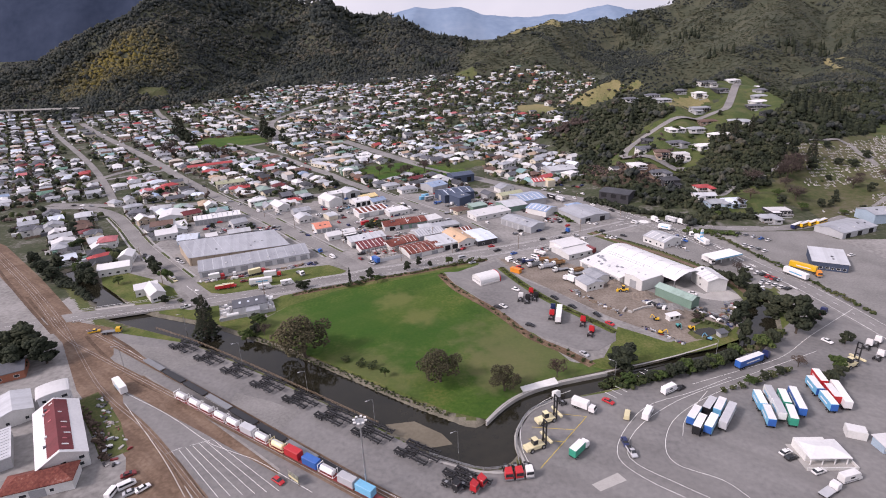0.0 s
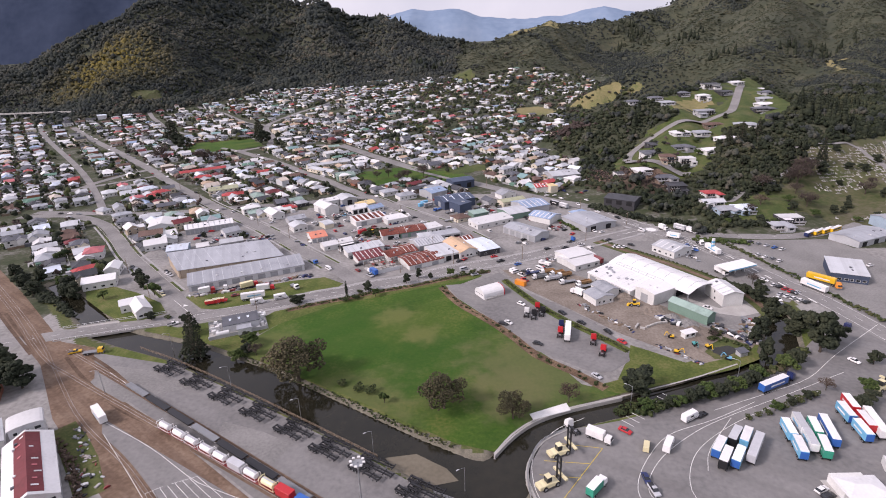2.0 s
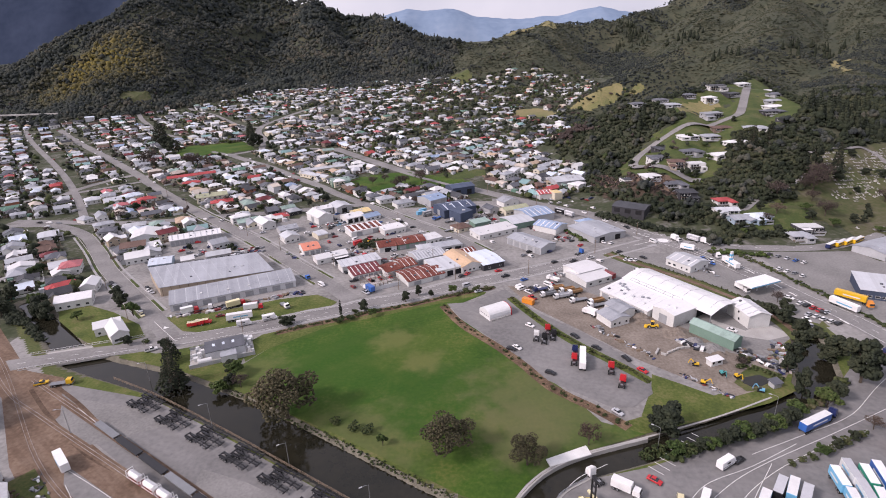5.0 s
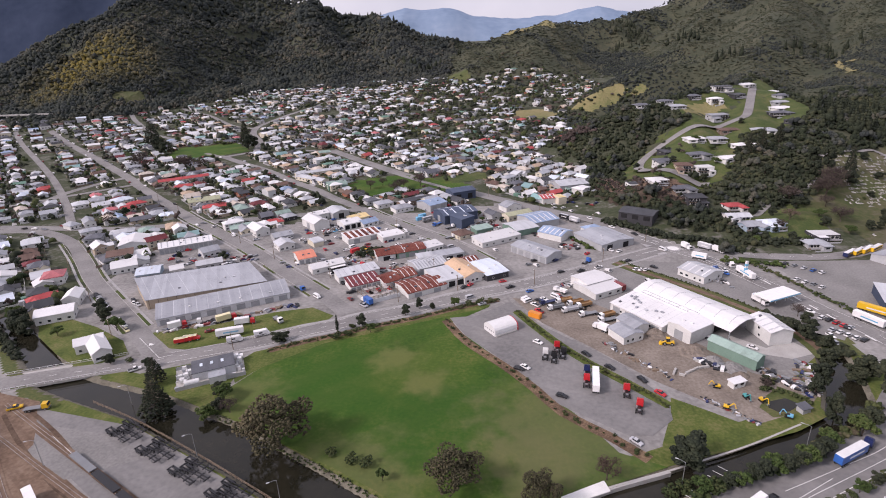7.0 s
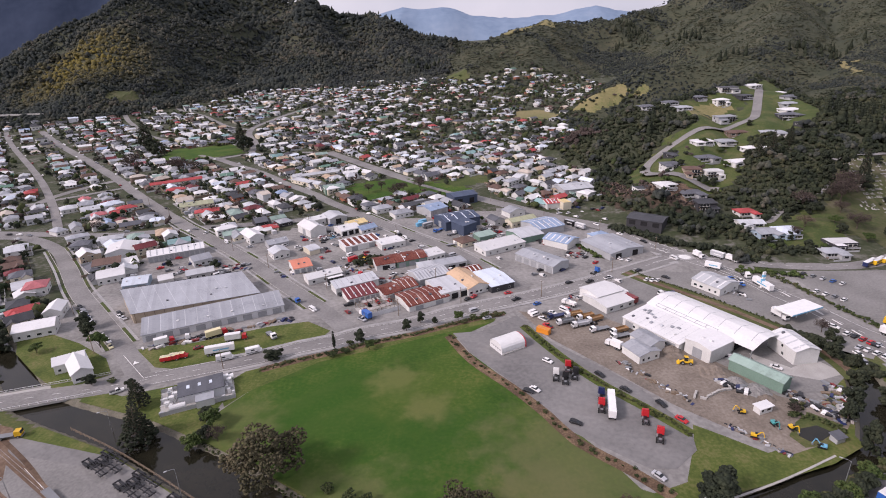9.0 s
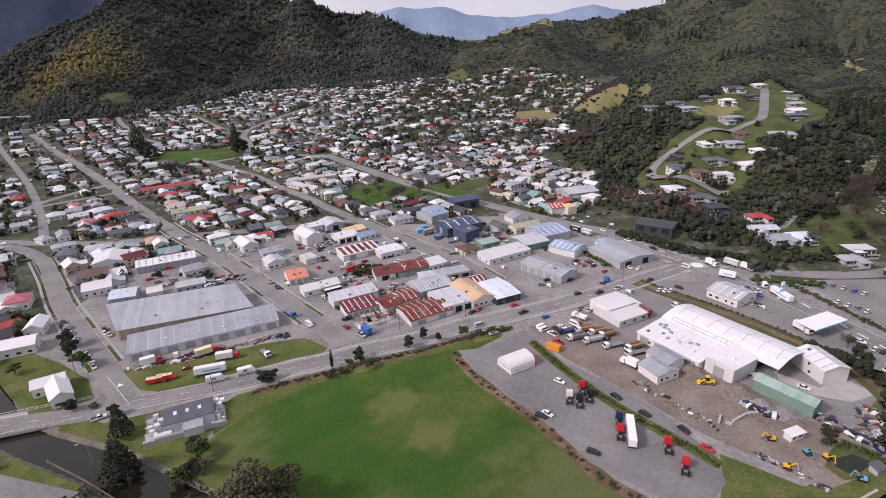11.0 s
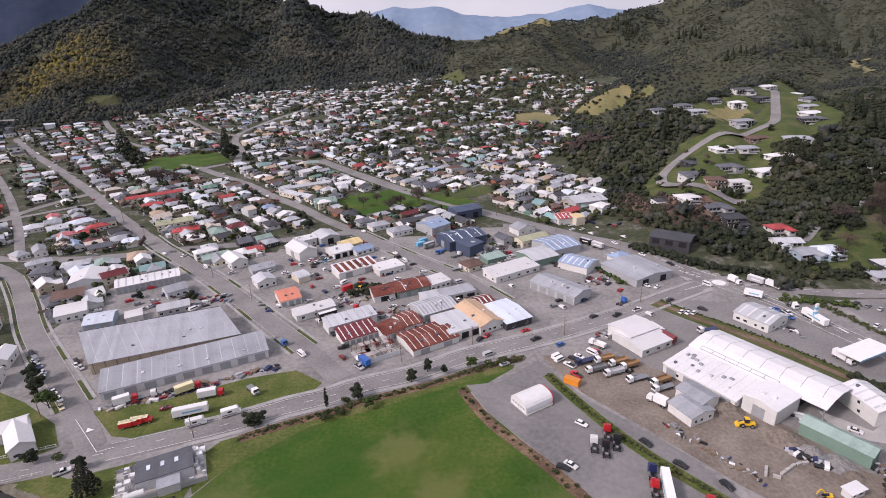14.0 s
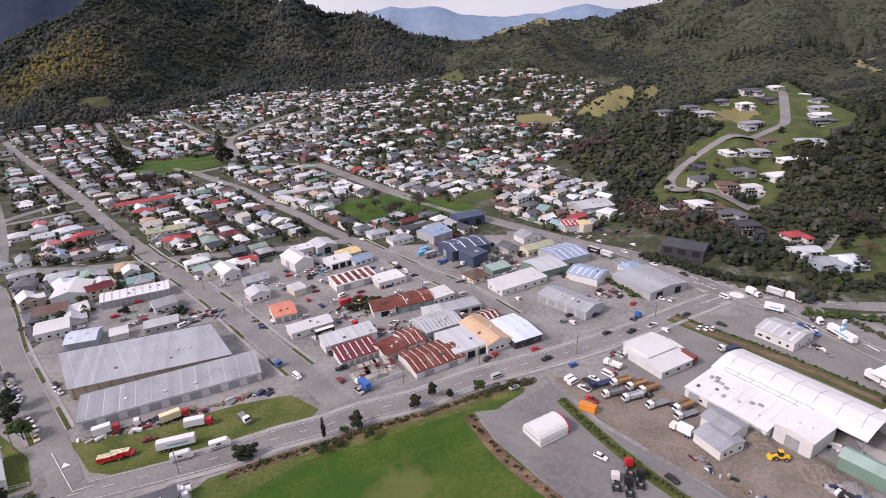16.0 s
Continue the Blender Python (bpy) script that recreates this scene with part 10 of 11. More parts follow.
for k, (bx, by, ba) in enumerate(((54.8, 232.4, 60), (56.0, 234.4, 60), (57.4, 231.2, -28), (60.0, 232.6, 30), (62.2, 234.0, 30), (64.4, 235.4, 30), (66.6, 236.2, 20), (68.8, 236.6, 10))):
    block = part("concrete_block", bevelled(box_mesh(2.1, 0.8, 0.9), 0.04), "concrete")
    block.matrix_basis = pose(bx, by, 0.05, 0, 0, ba)
    tagged(block, "grey cast concrete block edging a yard bay", "block", "blocks of the yard bay")
heap(57.5, 262.8, 6, 3.0, "yard_dirt", "heap of brown soil beside the packhouse", 1)
heap(68.6, 248.0, 6.5, 3.0, "yard_dirt", "heap of brown soil in the yard", 2)
heap(73.6, 241.1, 4.5, 2.6, "gravel", "heap of grey gravel in the yard", 3)
heap(78.6, 236.2, 5.0, 1.8, "gravel", "heap of broken concrete in the yard", 4)
heap(79.6, 231.3, 3.2, 1.6, "yard_dirt", "small heap of tan sand", 5)


def scrap(name, cx, cy, w, d, rot, n, seed, label, size=(1.2, 4.2)):
    """Loose scrap: wrecks, crates and sheets lying about, too small and many to pick apart."""
    g = random.Random(seed)
    mats = ["white_paint", "silver_paint", "grey_paint", "black_paint", "maroon_paint", "navy_paint", "timber", "rusty_sheet", "concrete"]
    pool = mats + ["grey_paint", "grey_paint", "black_paint", "black_paint", "black_paint", "silver_paint", "timber"]
    bm = bmesh.new()
    marks = []
    for _ in range(n):
        a, b = g.uniform(-w / 2, w / 2), g.uniform(-d / 2, d / 2)
        c, s = math.cos(radians(rot)), math.sin(radians(rot))
        l = g.uniform(*size)
        m = Matrix.Translation((cx + c * a - s * b, cy + s * a + c * b, 0.05)) @ Matrix.Rotation(g.uniform(0, 6.28), 4, "Z")
        prof = g.choice(([(-0.5, 0), (0.5, 0), (0.5, 0.2), (0.2, 0.33), (-0.3, 0.33), (-0.5, 0.22)], [(-0.5, 0), (0.5, 0), (0.5, 0.25), (-0.5, 0.25)], [(-0.5, 0), (0.5, 0), (0.45, 0.12), (-0.5, 0.2)]))
        k = len(bm.faces)
        before = len(bm.verts)
        prism([(x * l, z * l) for x, z in prof], l * g.uniform(0.3, 0.5), 0.0, bm)
        bm.verts.ensure_lookup_table()
        bmesh.ops.transform(bm, verts=bm.verts[before:], matrix=m)
        marks += [g.choice(pool)] * (len(bm.faces) - k)
    bm.faces.ensure_lookup_table()
    for f, nm in zip(bm.faces, marks):
        f.material_index = mats.index(nm)
    tagged(part(name, bm, mats), label, "scrap", kind="stuff")


scrap("wrecked_cars", 93.8, 227.4, 20, 4.5, -59, 75, 1, "row of wrecked cars and loose scrap", (1.0, 3.0))
scrap("wrecked_cars", 103.6, 229.6, 22, 9, 58, 110, 31, "rows of wrecked cars and loose scrap", (1.0, 3.0))
scrap("yard_scrap", 71, 240, 14, 4, -50, 26, 2, "loose timber and scrap in the yard")
scrap("yard_scrap", 83.6, 252.9, 16, 4, -48, 50, 3, "stacked scrap beside the coolstore")
scrap("yard_clutter", 43.5, 242.1, 34, 4, -55, 45, 4, "clutter along the yard boundary", (0.8, 2.6))
scrap("yard_clutter", 66.2, 210.4, 20, 2.2, -48, 60, 5, "bags and clutter along the yard fence", (0.5, 1.8))
scrap("salvage", -89.1, 359.3, 30, 16, 30, 90, 6, "salvage and steel stacked in a yard", (1.0, 4.0))
scrap("salvage", -67.0, 341.6, 22, 8, 30, 50, 7, "parked machinery parts between the works", (1.0, 3.4))
scrap("pipe_stacks", -142, 279.5, 66, 4, 26, 90, 8, "steel frames stacked along the warehouse", (1.5, 4.0))
scrap("salvage", -173.4, 355.4, 30, 12, 28, 60, 9, "vehicles and clutter behind the warehouse", (1.2, 4.0))
scrap("salvage", -20.8, 417.4, 24, 10, 30, 40, 10, "vehicles and clutter beside the navy workshop", (1.2, 4.0))
scrap("salvage", 29.4, 397.7, 18, 6, 30, 25, 11, "machinery beside the green shed", (1.2, 4.0))
scrap("clutter", -121.2, 412.5, 22, 14, 40, 30, 12, "parked cars and clutter round the halls", (1.6, 4.2))
for k, (x, y, w, d, rot, n) in enumerate(((-128, 352, 22, 10, 28, 40), (-100, 398, 24, 10, 40, 40), (-36, 352, 16, 10, 30, 30), (-12, 398, 16, 10, 40, 30), (38, 372, 22, 8, 28, 30), (36, 318, 26, 8, 28, 40), (108, 318, 20, 6, -55, 25), (-58, 325, 30, 5, 28, 50), (-25, 340, 14, 6, 28, 25), (30, 285, 24, 6, -50, 35))):
    scrap("clutter", x, y, w, d, rot, n, 30 + k, "pallets, machines and loose goods in a yard", (0.7, 3.2))
scrap("clutter", 59.5, 461.8, 30, 10, -40, 40, 13, "parked machines below the hill", (1.4, 4.2))
scrap("clutter", -137, 134, 22, 4, -45, 30, 14, "clutter beside the goods shed", (0.8, 2.4))
scrap("clutter", -143.3, 146.6, 4, 40, 45, 40, 15, "timber and junk along the railway edge", (0.6, 2.2))


# ---- packhouse and goods shed ----
def packhouse():
    """A long white shed with a folded roof, ribs over it and an open canopy at one end."""
    top = empty("packhouse", 79.6, 281.2, -56)
    L, W, h = 50.0, 20.5, 5.6
    fold = [(-W / 2, h), (-W * 0.23, h + 1.75), (0, h + 2.35), (W * 0.23, h + 1.75), (W / 2, h)]
    wall = shell([(-W / 2, 0)] + fold + [(W / 2, 0)], L - 9, "x")
    bmesh.ops.translate(wall, verts=wall.verts, vec=(-4.5, 0, 0))
    part("wall", wall, "wall_white", top)
    up = [(a * 1.03, z + 0.1) for a, z in fold]
    roof = part("roof", shell(up + [(a, z + 0.2) for a, z in up[::-1]], L + 0.8, "x"), "roof_white", top)
    for i in range(7):
        x = -L / 2 + 3.5 + 7.1 * i
        rib = [(a * 1.0, z + 0.36) for a, z in fold]
        bm = shell(rib + [(a, z - 0.08) for a, z in rib[::-1]], 0.16, "x")
        for v in bm.verts:
            v.co.x += x + 1.4 * (abs(v.co.y) / (W / 2))
        part("rib", bm, "roof_zinc", roof)
    for y, z in ((-W / 2 + 0.5, h + 0.62), (-W / 2 + 2.3, h + 1.1)):
        part("roof_rail", box_mesh(30, 0.14, 0.12, z, None, -6, y), "roof_zinc", roof)
    for i in range(7):
        bm = box_mesh(0.14, 1.9, 0.1, 0, None, -21 + 5 * i, 0)
        bmesh.ops.transform(bm, verts=bm.verts, matrix=Matrix.Translation((0, -W / 2 + 1.4, h + 0.86)) @ Matrix.Rotation(math.atan(0.26), 4, "X"))
        part("roof_bar", bm, "roof_zinc", roof)
    for s in (-1, 1):
        for x in (L / 2 - 8.5, L / 2 - 0.4):
            part("canopy_post", box_mesh(0.35, 0.35, h, 0, None, x, s * (W / 2 - 0.4)), "steel", top)
    # flat panel on the end wall, coloured as the dark inside
    part("end_door", box_mesh(0.12, 11.0, 4.6, 0.05, None, L / 2 - 8.9, -1.5), "dark_opening", top, "panel coloured as the shaded doorway under the canopy")
    return tagged(top, "huge white packhouse with a folded ribbed roof and open canopy", "warehouse")


packhouse()
g = random.Random(41)
for i in range(8):
    u, t = g.uniform(-13, 13), g.uniform(-6, 5)
    c, q = math.cos(radians(-56)), math.sin(radians(-56))
    ob = empty("roof_unit", 58.3 + c * u - q * t, 279.0 + q * u + c * t, -56, 3.8 + 1.7 * (t / 16.2 + 0.5) + 0.2)
    part("casing", bevelled(box_mesh(g.uniform(0.8, 1.8), g.uniform(0.8, 1.5), g.uniform(0.5, 1.0), -0.1), 0.05), "roof_zinc", ob)
    part("fan_guard", box_mesh(0.6, 0.6, 0.08, 0.45), "grey_paint", ob)
    tagged(ob, "grey ventilation unit on the packhouse roof", "roof unit", "roof units of the packhouse")
building("packhouse_lean_to", 58.3, 279.0, -56, 29, 16.2, 3.8, 1.7, "mono", "wall_white", "roof_white", "long low white lean-to along the packhouse", "warehouse", windows="front:7", doors="front:4:door_grey", strips=9, strip_mat="roof_pale_zinc", strip_half=0.06)
building("coolstore", 71.6, 262.4, -57, 11.5, 14.5, 6.2, 0.9, "gy", "wall_white", "roof_white", "white boxed coolstore beside the packhouse", "warehouse", doors="front:1:door_grey")


def goods_shed():
    top = building("goods_shed", -152.6, 135.6, -49, 34, 13, 5.2, 3.4, "gx", "wall_white", "roof_white", "old white goods shed with dark red roof bay", "warehouse", windows="right:3 front:5", doors="back:3:door_grey", over=0.5)
    s = 3.4 / 6.5
    bay = [(-3.5, 8.6 - 3.5 * s + 0.34), (0, 8.6 + 0.34), (3.5, 8.6 - 3.5 * s + 0.34)]
    part("roof_bay", shell(bay + [(a, b - 0.12) for a, b in bay[::-1]], 32.4, "x"), "roof_maroon", top, "dark red iron roof bay")
    g = random.Random(2)
    for i in range(9):
        a = g.choice((-1, 1)) * g.uniform(0.9, 2.6)
        m = Matrix.Translation((-14 + 3.4 * i, a, 8.6 - abs(a) * s + 0.44)) @ Matrix.Rotation(-math.copysign(math.atan(s), a), 4, "X")
        bm = box_mesh(0.7, g.uniform(0.9, 2.0), 0.05)
        bmesh.ops.transform(bm, verts=bm.verts, matrix=m)
        part("roof_patch", bm, "roof_pink" if i % 2 else "roof_white", top)


goods_shed()
building("goods_tower", -168.0, 153.4, -49, 8, 9.5, 8.4, 1.2, "vault", "wall_pale", "roof_white", "tall white tower room behind the goods shed", "shed", windows="right:3", over=0.5)
building("goods_office", -182.0, 150.0, -46, 15, 11, 4.6, 1.6, "gx", "wall_white", "roof_pale_zinc", "white office wing beside the goods shed", "shed", windows="front:4 right:2")
building("rust_shed", -144.6, 117.0, 23, 18.5, 8.0, 3.6, 2.4, "hip", "wall_white", "rust", "low white shed with a rusted hipped roof", "shed", windows="front:2", doors="front:1:door_grey")
building("platform_shelter", -170.0, 129.0, -49, 18, 8, 3.6, 0.6, "mono", "wall_grey", "roof_pale_zinc", "low grey shelter with a ribbed roof", "shed", strips=10, strip_mat="roof_slate", strip_half=0.12)
slab("shed_lawn", [(-165, 158), (-146, 140), (-134, 128), (-128, 133), (-140, 147), (-160, 165)], 0.05, "rough_grass", "rough grass strip beside the goods shed", "grass")
for ob in [o for o in scene.objects if "white buttresses" in o.get("label", "")]:
    w = ob.children[0].dimensions.x
    d = ob.children[0].dimensions.y
    for i in range(7):
        bm = prism([(-d / 2 - 1.6, 0), (-d / 2, 0), (-d / 2, 4.6), (-d / 2 - 0.3, 4.6)], 0.5, 0.0)
        bmesh.ops.rotate(bm, verts=bm.verts, cent=(0, 0, 0), matrix=Matrix.Rotation(math.pi / 2, 3, "Z"))
        bmesh.ops.translate(bm, verts=bm.verts, vec=(-w / 2 + w * i / 6, 0, 0))
        part("buttress", bm, "wall_white", ob, "white concrete buttress")


# ---- service station, pavilion and signs ----
def canopy():
    top = empty("fuel_canopy", 123.5, 292, 25, 0.05)
    part("roof", bevelled(box_mesh(20, 9, 0.9, 4.6), 0.1), "white_paint", top)
    for s in (-1, 1):
        part("fascia", box_mesh(20.1, 0.08, 0.6, 4.75, None, 0, s * 4.55), "pale_blue_paint", top)
    for x in (-7, 0, 7):
        part("column", box_mesh(0.35, 0.35, 4.6, 0, None, x), "white_paint", top)
        part("pump", bevelled(box_mesh(0.6, 1.0, 1.8, 0, None, x, 1.6), 0.05), "grey_paint", top)
    return tagged(top, "white and blue fuel station canopy", "canopy")


def sign_tower():
    top = empty("sign_tower", 124, 324, 20, 0.05)
    part("pylon", bevelled(box_mesh(1.6, 0.9, 9.0, 0), 0.06), "white_paint", top)
    part("sign_band", box_mesh(1.7, 1.0, 2.0, 3.2), "pale_blue_paint", top)
    part("sign_band", box_mesh(1.7, 1.0, 1.2, 6.3), "pale_blue_paint", top)
    part("base", box_mesh(2.6, 1.8, 0.4, 0), "concrete", top)
    return tagged(top, "tall white and blue fuel price pylon", "sign")


def pavilion():
    top = empty("pavilion", 90.5, 137.5, 3, 0.05)
    part("floor", box_mesh(15, 11, 0.15, 0), "concrete", top)
    part("wall", box_mesh(9, 7, 3.0, 0.15, None, -1.5, 1.5), "wall_white", top)
    part("roof", hip_roof(11.5, 7.4, 2.8, 0.9, 0.4), "roof_white", top)
    for x in (-5.4, -1.8, 1.8, 5.4):
        part("post", box_mesh(0.25, 0.25, 2.7, 0.15, None, x, -3.5), "white_paint", top)
    part("low_wall", box_mesh(15, 0.25, 1.0, 0, None, 0, -5.6), "wall_white", top)
    part("low_wall", box_mesh(0.25, 11, 1.0, 0, None, 7.4), "wall_white", top)
    return tagged(top, "white check-in building with hipped roof and verandah", "building")


def bus(x, y, rot, colour):
    top = empty("bus", x, y, rot, 0.06)
    part("body", bevelled(box_mesh(11.5, 2.5, 2.4, 0.7), 0.18), colour, top)
    part("roof", bevelled(box_mesh(11.3, 2.4, 0.2, 3.05), 0.08), "white_paint", top)
    for s in (-1, 1):
        part("side_window", box_mesh(10.4, 0.05, 0.9, 1.75, None, 0, s * 1.26), "glass", top)
    part("windscreen", box_mesh(0.05, 2.2, 1.2, 1.5, None, 5.77), "glass", top)
    for wx in (-3.4, 3.8):
        for s in (-1, 1):
            ob = new("wheel", wheel_mesh(0.5, 0.3))
            ob.parent, ob.location = top, (wx, s * 1.1, 0.5)
    return tagged(top, ("yellow" if colour == "yellow_paint" else "navy blue") + " coach parked in the terminal yard", "bus", "coaches of the terminal")


for i, col in enumerate(("navy_paint", "yellow_paint", "yellow_paint", "yellow_paint")):
    bus(196 + 6.5 * i, 352 + 2.5 * i, 35, col)


canopy()
sign_tower()
pavilion()
building("hut", 112.5, 142, 10, 6.5, 4.5, 2.8, 0.4, "mono", "wall_blue", "roof_white", "small blue-walled hut with white roof", "hut", windows="front:3")
building("hut", 106.5, 147.5, -20, 5.5, 4, 2.4, 0.2, "flat", "wall_white", "roof_white", "white walled enclosure with flat roof", "hut")


def billboard(x, y, rot):
    top = empty("billboard", x, y, rot, 0.05)
    part("panel", box_mesh(5.0, 0.15, 2.6, 1.0), "olive_panel", top)
    for s in (-1, 1):
        part("post", box_mesh(0.2, 0.2, 3.4, 0, None, s * 2.2, 0.15), "timber", top)
    part("panel_band", box_mesh(4.6, 0.05, 0.8, 1.3, None, 0, -0.1), "cream_paint", top)
    return tagged(top, "roadside billboard on two posts", "billboard")


mat("olive_panel", [(0.1, 0.12, 0.06), (0.3, 0.3, 0.28)], 0.5, 0.8, 2.0)
billboard(-68.5, 121.5, -35)
for x, y, r in ((-79.0, 309.1, 40), (-142.3, 430.2, 40), (-31.8, 385.9, 130), (53.5, 346.5, 30), (-76.0, 408.6, 130), (-128.2, 251.0, 25), (-267.8, 448.9, 40), (-185.4, 452.9, 10), (-104.1, 327.8, 130), (10.3, 316.0, 30), (-44.9, 333.7, 130), (-191.5, 262.8, 45), (-227.6, 300.2, 45), (-266.8, 338.6, 45), (-60.9, 296.3, 25), (-30.8, 309.1, 25), (87.7, 379.0, 130), (61.5, 412.5, 130), (29.4, 451.9, 130), (-8.7, 489.3, 130), (-147.3, 358.3, 130), (-181.4, 387.9, 130), (-263.7, 461.8, 130), (-301.9, 499.2, 130)):
    power_pole(x, y, r)


# ---- ruined glasshouse frame ----
def ruin():
    top = empty("ruined_shed", -72.5, 303.5, 31, 0.04)
    part("floor", box_mesh(19, 13, 0.1, 0), "concrete", top)
    for i in range(9):
        for s in (-1, 1):
            part("post", box_mesh(0.16, 0.16, 3.2, 0, None, -9 + 2.25 * i, s * 6.2), "timber", top)
        part("rafter", box_mesh(0.14, 12.6, 0.16, 3.2, None, -9 + 2.25 * i), "timber", top)
    for y in (-6.2, -3, 0, 3, 6.2):
        part("purlin", box_mesh(19, 0.12, 0.12, 3.36, None, 0, y), "timber", top)
    g = random.Random(3)
    for i in range(14):
        part("sheet", box_mesh(2.1, 2.8, 0.04, 3.5, None, -8 + 16 * g.random(), g.choice((-4.6, -1.5, 1.5, 4.6))), "rusty_sheet", top)
    part("wall", box_mesh(19, 0.2, 2.2, 0, None, 0, -6.5), "wall_pale", top)
    return tagged(top, "half-ruined grey timber shed frame with loose sheets", "shed")


ruin()


# ---- cemetery stones ----
def gravestones():
    """Terraced rows of low concrete graves with headstones, thick in the older blocks."""
    g = np.random.RandomState(6)
    bm = bmesh.new()
    for row in range(44):
        y0 = 376 + row * 4.4
        x = 212.0
        while x < 415:
            x += g.choice((1.5, 1.7, 2.2, 2.2, 5.0))
            y = y0 + 4.0 * math.sin(x / 37) + 0.12 * (x - 260) + g.normal(0, 0.25)
            if not bool(in_poly(np.array(x), np.array(y), GRAVES)) or vnoise(np.array(x / 26), np.array(y / 26), 51) < -0.45 or g.uniform() < 0.18:
                continue
            z = float(height(x, y)) + 0.2
            bmesh.ops.create_cube(bm, size=1.0, matrix=Matrix.Translation((x, y, z + 0.12)) @ Matrix.Diagonal((g.uniform(0.8, 1.2), g.uniform(1.7, 2.3), g.uniform(0.2, 0.4), 1)))
            if g.uniform() < 0.75:
                bmesh.ops.create_cube(bm, size=1.0, matrix=Matrix.Translation((x, y + 1.05, z + 0.45)) @ Matrix.Rotation(g.normal(0, 0.05), 4, "X") @ Matrix.Diagonal((g.uniform(0.6, 1.0), 0.22, g.uniform(0.7, 1.4), 1)))
    tagged(part("gravestones", bm, "grave_stone"), "weathered pale gravestones in terraced rows on the slope", "gravestones", kind="stuff")


GRAVES = [(228, 380), (236, 420), (258, 462), (262, 490), (308, 500), (345, 520), (410, 560), (412, 505), (330, 432), (262, 376)]
mat("grave_stone", [(0.2, 0.195, 0.185), (0.34, 0.33, 0.32), (0.56, 0.55, 0.53)], 0.85, 0.4, 2.5, island=0.35)
gravestones()


# ---- railway viaduct at the valley side ----
def viaduct():
    top = empty("viaduct", -830, 930, 3, 0)
    z = 36
    part("deck", box_mesh(210, 5, 2.2, z), "concrete", top)
    for i in range(7):
        part("pier", box_mesh(2.2, 4, z - 8, 8, None, -90 + 30 * i), "concrete", top)
    return tagged(top, "pale railway viaduct on tall piers", "viaduct")


viaduct()


# ---- parked cars along the far streets ----
def far_cars():
    g = random.Random(8)
    mats = ["white_paint", "silver_paint", "grey_paint", "black_paint", "white_paint", "maroon_paint"]
    bm = bmesh.new()
    idx = []
    for line in (ST_A, ST_B, ST_C, CROSS, *MORE):
        pts = smooth_line(line, 8.0)
        nr = normals(pts)
        for p, q, nx in zip(pts, pts[1:], nr):
            if p[1] < 420 or g.random() > 0.33:
                continue
            s = g.choice((-1, 1))
            c = p + nx * s * 4.2
            before, k = len(bm.verts), len(bm.faces)
            prism([(-2.1, 0.3), (2.1, 0.3), (2.1, 0.8), (1.0, 0.95), (0.4, 1.42), (-1.2, 1.42), (-2.1, 0.95)], 1.7, 0.12, bm)
            bm.verts.ensure_lookup_table()
            bmesh.ops.transform(bm, verts=bm.verts[before:], matrix=Matrix.Translation((c[0], c[1], float(height(*c)) + 0.3)) @ Matrix.Rotation(math.atan2(q[1] - p[1], q[0] - p[0]), 4, "Z"))
            idx += [g.randrange(len(mats))] * (len(bm.faces) - k)
    bm.faces.ensure_lookup_table()
    for f, i in zip(bm.faces, idx):
        f.material_index = i
    tagged(part("street_cars", bm, mats), "distant cars parked along the streets", "cars", kind="stuff")


far_cars()


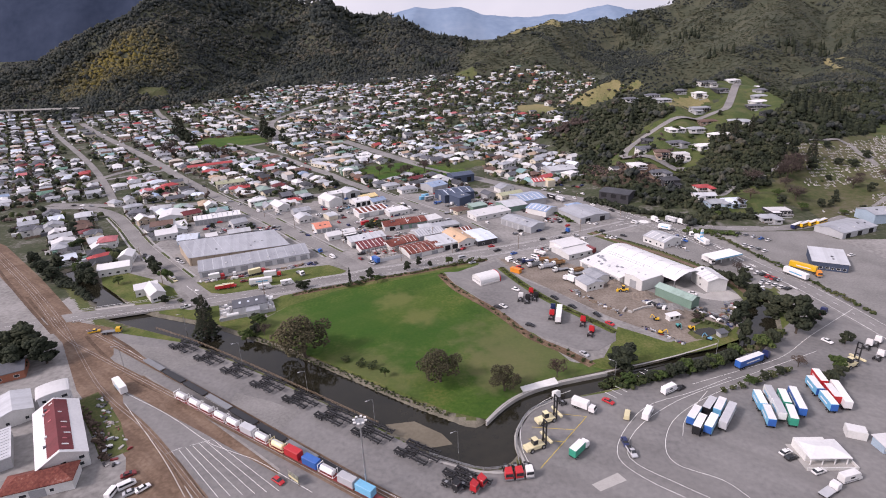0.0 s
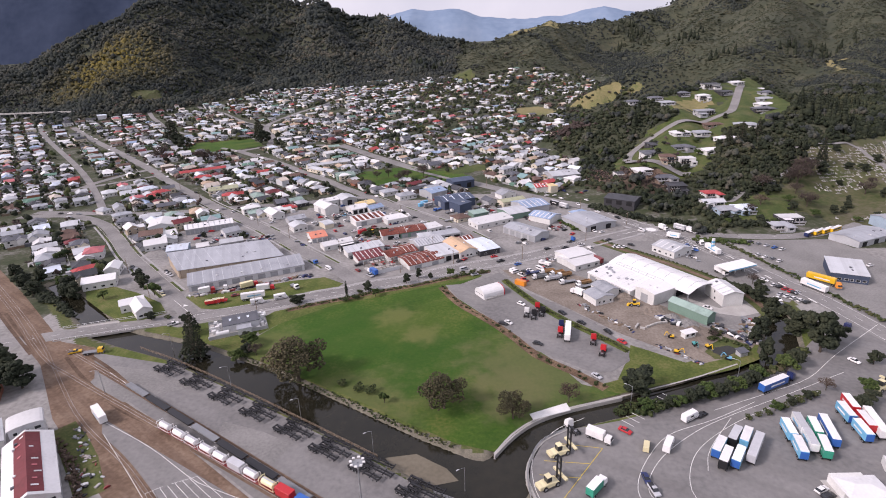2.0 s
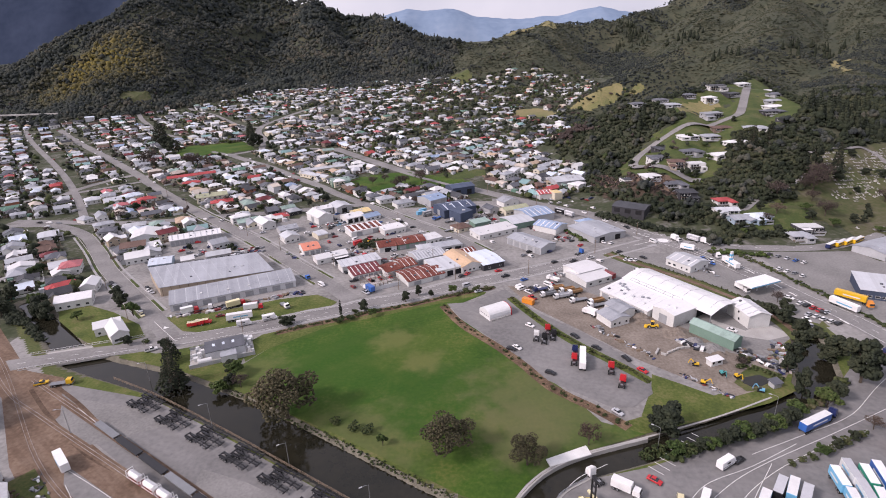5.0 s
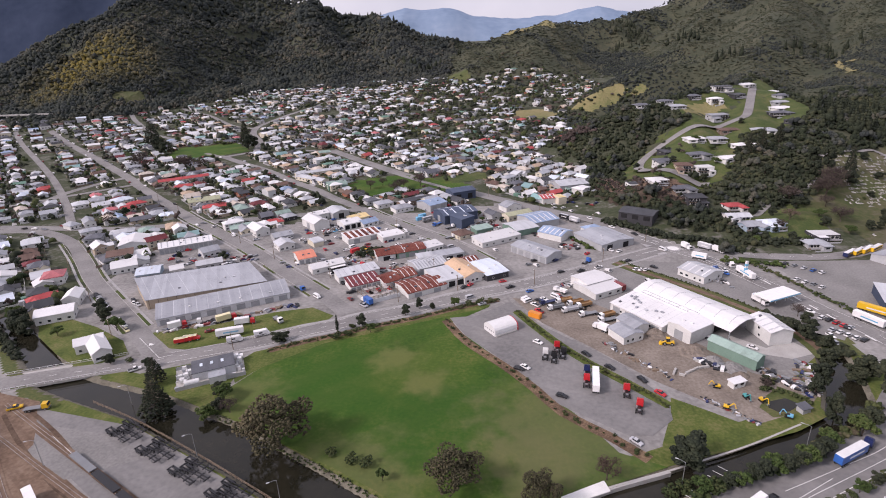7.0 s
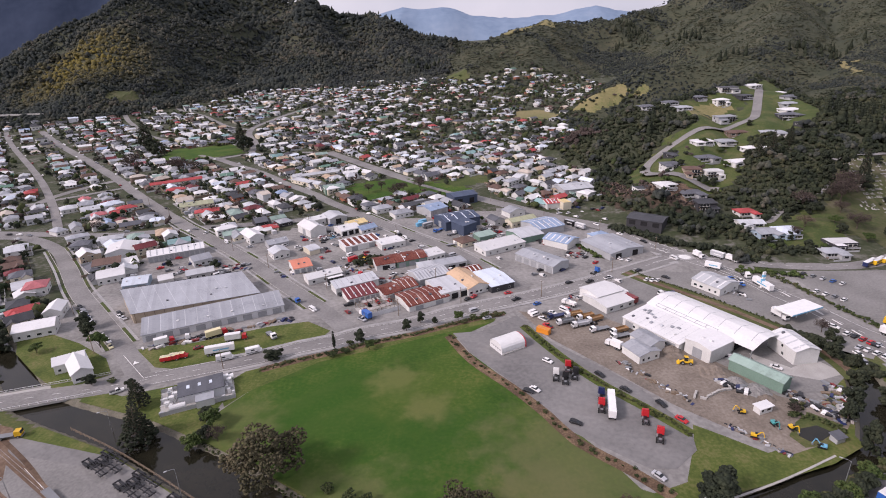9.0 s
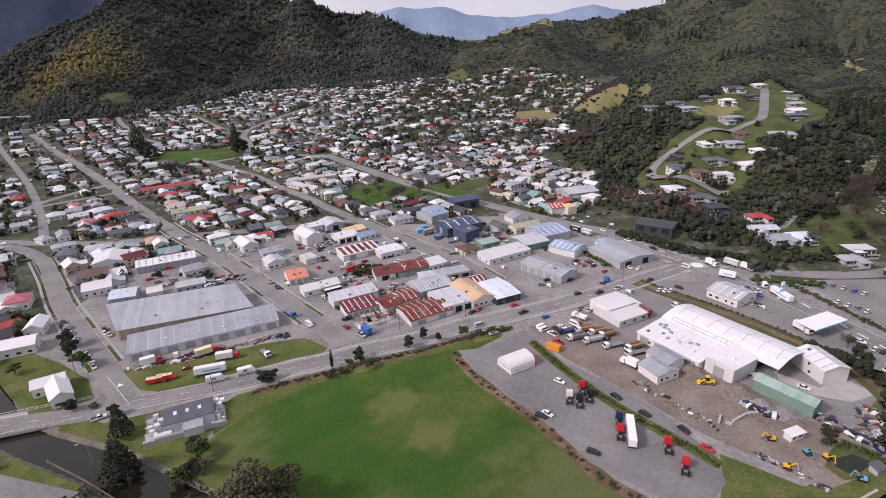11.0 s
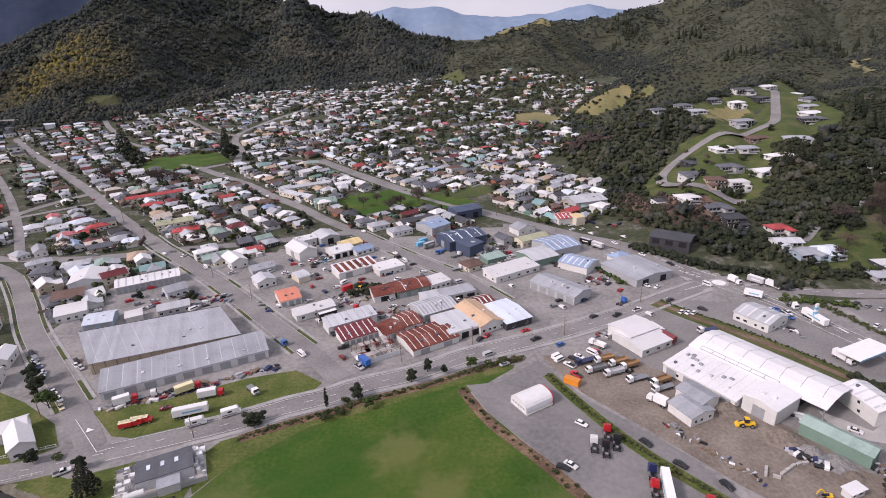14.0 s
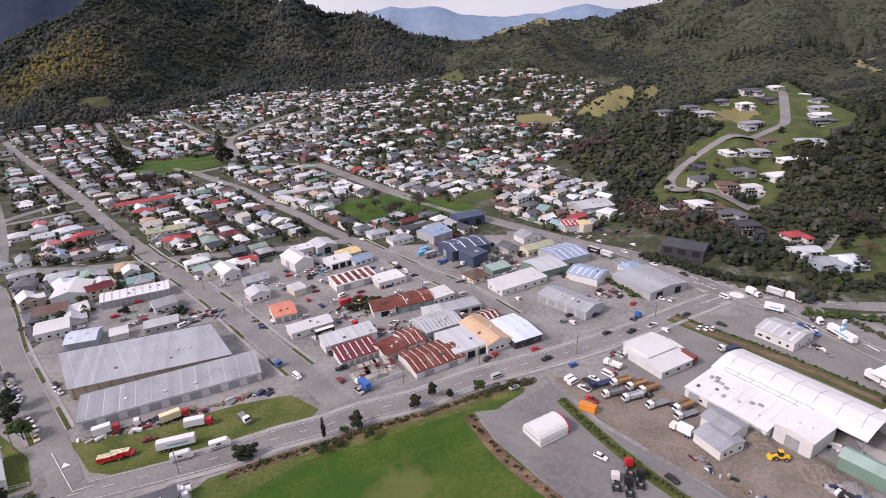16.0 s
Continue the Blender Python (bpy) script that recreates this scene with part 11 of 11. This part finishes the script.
# ---- cars left in the works yards and beside the houses ----
def yard_cars():
    g = random.Random(77)
    mats = ["white_paint", "silver_paint", "grey_paint", "black_paint", "white_paint", "maroon_paint", "navy_paint", "red_paint"]
    body = [(-2.1, 0.3), (2.1, 0.3), (2.1, 0.8), (1.0, 0.95), (0.4, 1.42), (-1.2, 1.42), (-2.1, 0.95)]
    v, f, idx = [], [], []
    places = []
    for poly, n in (([(-85, 297), (-9, 330), (-71, 417), (-101, 452), (-151, 417), (-109, 332)], 110), ([(9, 336), (61, 362), (44, 397), (-31, 472), (-67, 462), (-9, 365)], 70), ([(-232, 330), (-190, 345), (-150, 360), (-175, 378), (-255, 372)], 30), ([(40, 440), (92, 412), (70, 470), (20, 500)], 30), ([(20, 300), (60, 336), (36, 330)], 10)):
        xs, ys = [q[0] for q in poly], [q[1] for q in poly]
        k = 0
        while k < n:
            x, y = g.uniform(min(xs), max(xs)), g.uniform(min(ys), max(ys))
            k += 0.25
            if bool(in_poly(np.array(x), np.array(y), poly)) and road_gap(x, y) > 7 and all(math.hypot(x - a, y - b) > r + 2.2 for a, b, r in TAKEN) and all(math.hypot(x - a, y - b) > 3.0 for a, b, _ in places):
                places.append((x, y, g.choice((31, 121, 41, 131)) + g.uniform(-6, 6)))
                k += 0.75
    for x, y, r in PLOTS_CARS:
        places.append((x, y, r))
    for x, y, rot in places:
        c, q, z, n = math.cos(radians(rot)), math.sin(radians(rot)), float(height(x, y)) + 0.06, len(v)
        for s in (-0.85, 0.85):
            for a, h in body:
                b = s * (0.82 if h > 1.2 else 1.0)
                v.append((x + c * a - q * b, y + q * a + c * b, z + h))
        m = len(body)
        col = g.randrange(len(mats))
        f += [tuple(range(n, n + m))[::-1], tuple(range(n + m, n + 2 * m))]
        idx += [col, col]
        for i in range(m):
            j = (i + 1) % m
            f.append((n + i, n + j, n + m + j, n + m + i))
            idx.append(len(mats) if i in (3, 5) else col)
    ob = part("yard_cars", (v, f), mats + ["glass"])
    ob.data.polygons.foreach_set("material_index", idx)
    tagged(ob, "parked and discarded cars in the yards and drives", "cars", kind="stuff")


PLOTS_CARS = [(x + 7.0, y - 4.0, rot + 90 * (i % 2)) for i, (x, y, rot, w, d) in enumerate(PLOTS[:420]) if i % 3 == 0 and road_gap(x + 7.0, y - 4.0) > 6]
yard_cars()
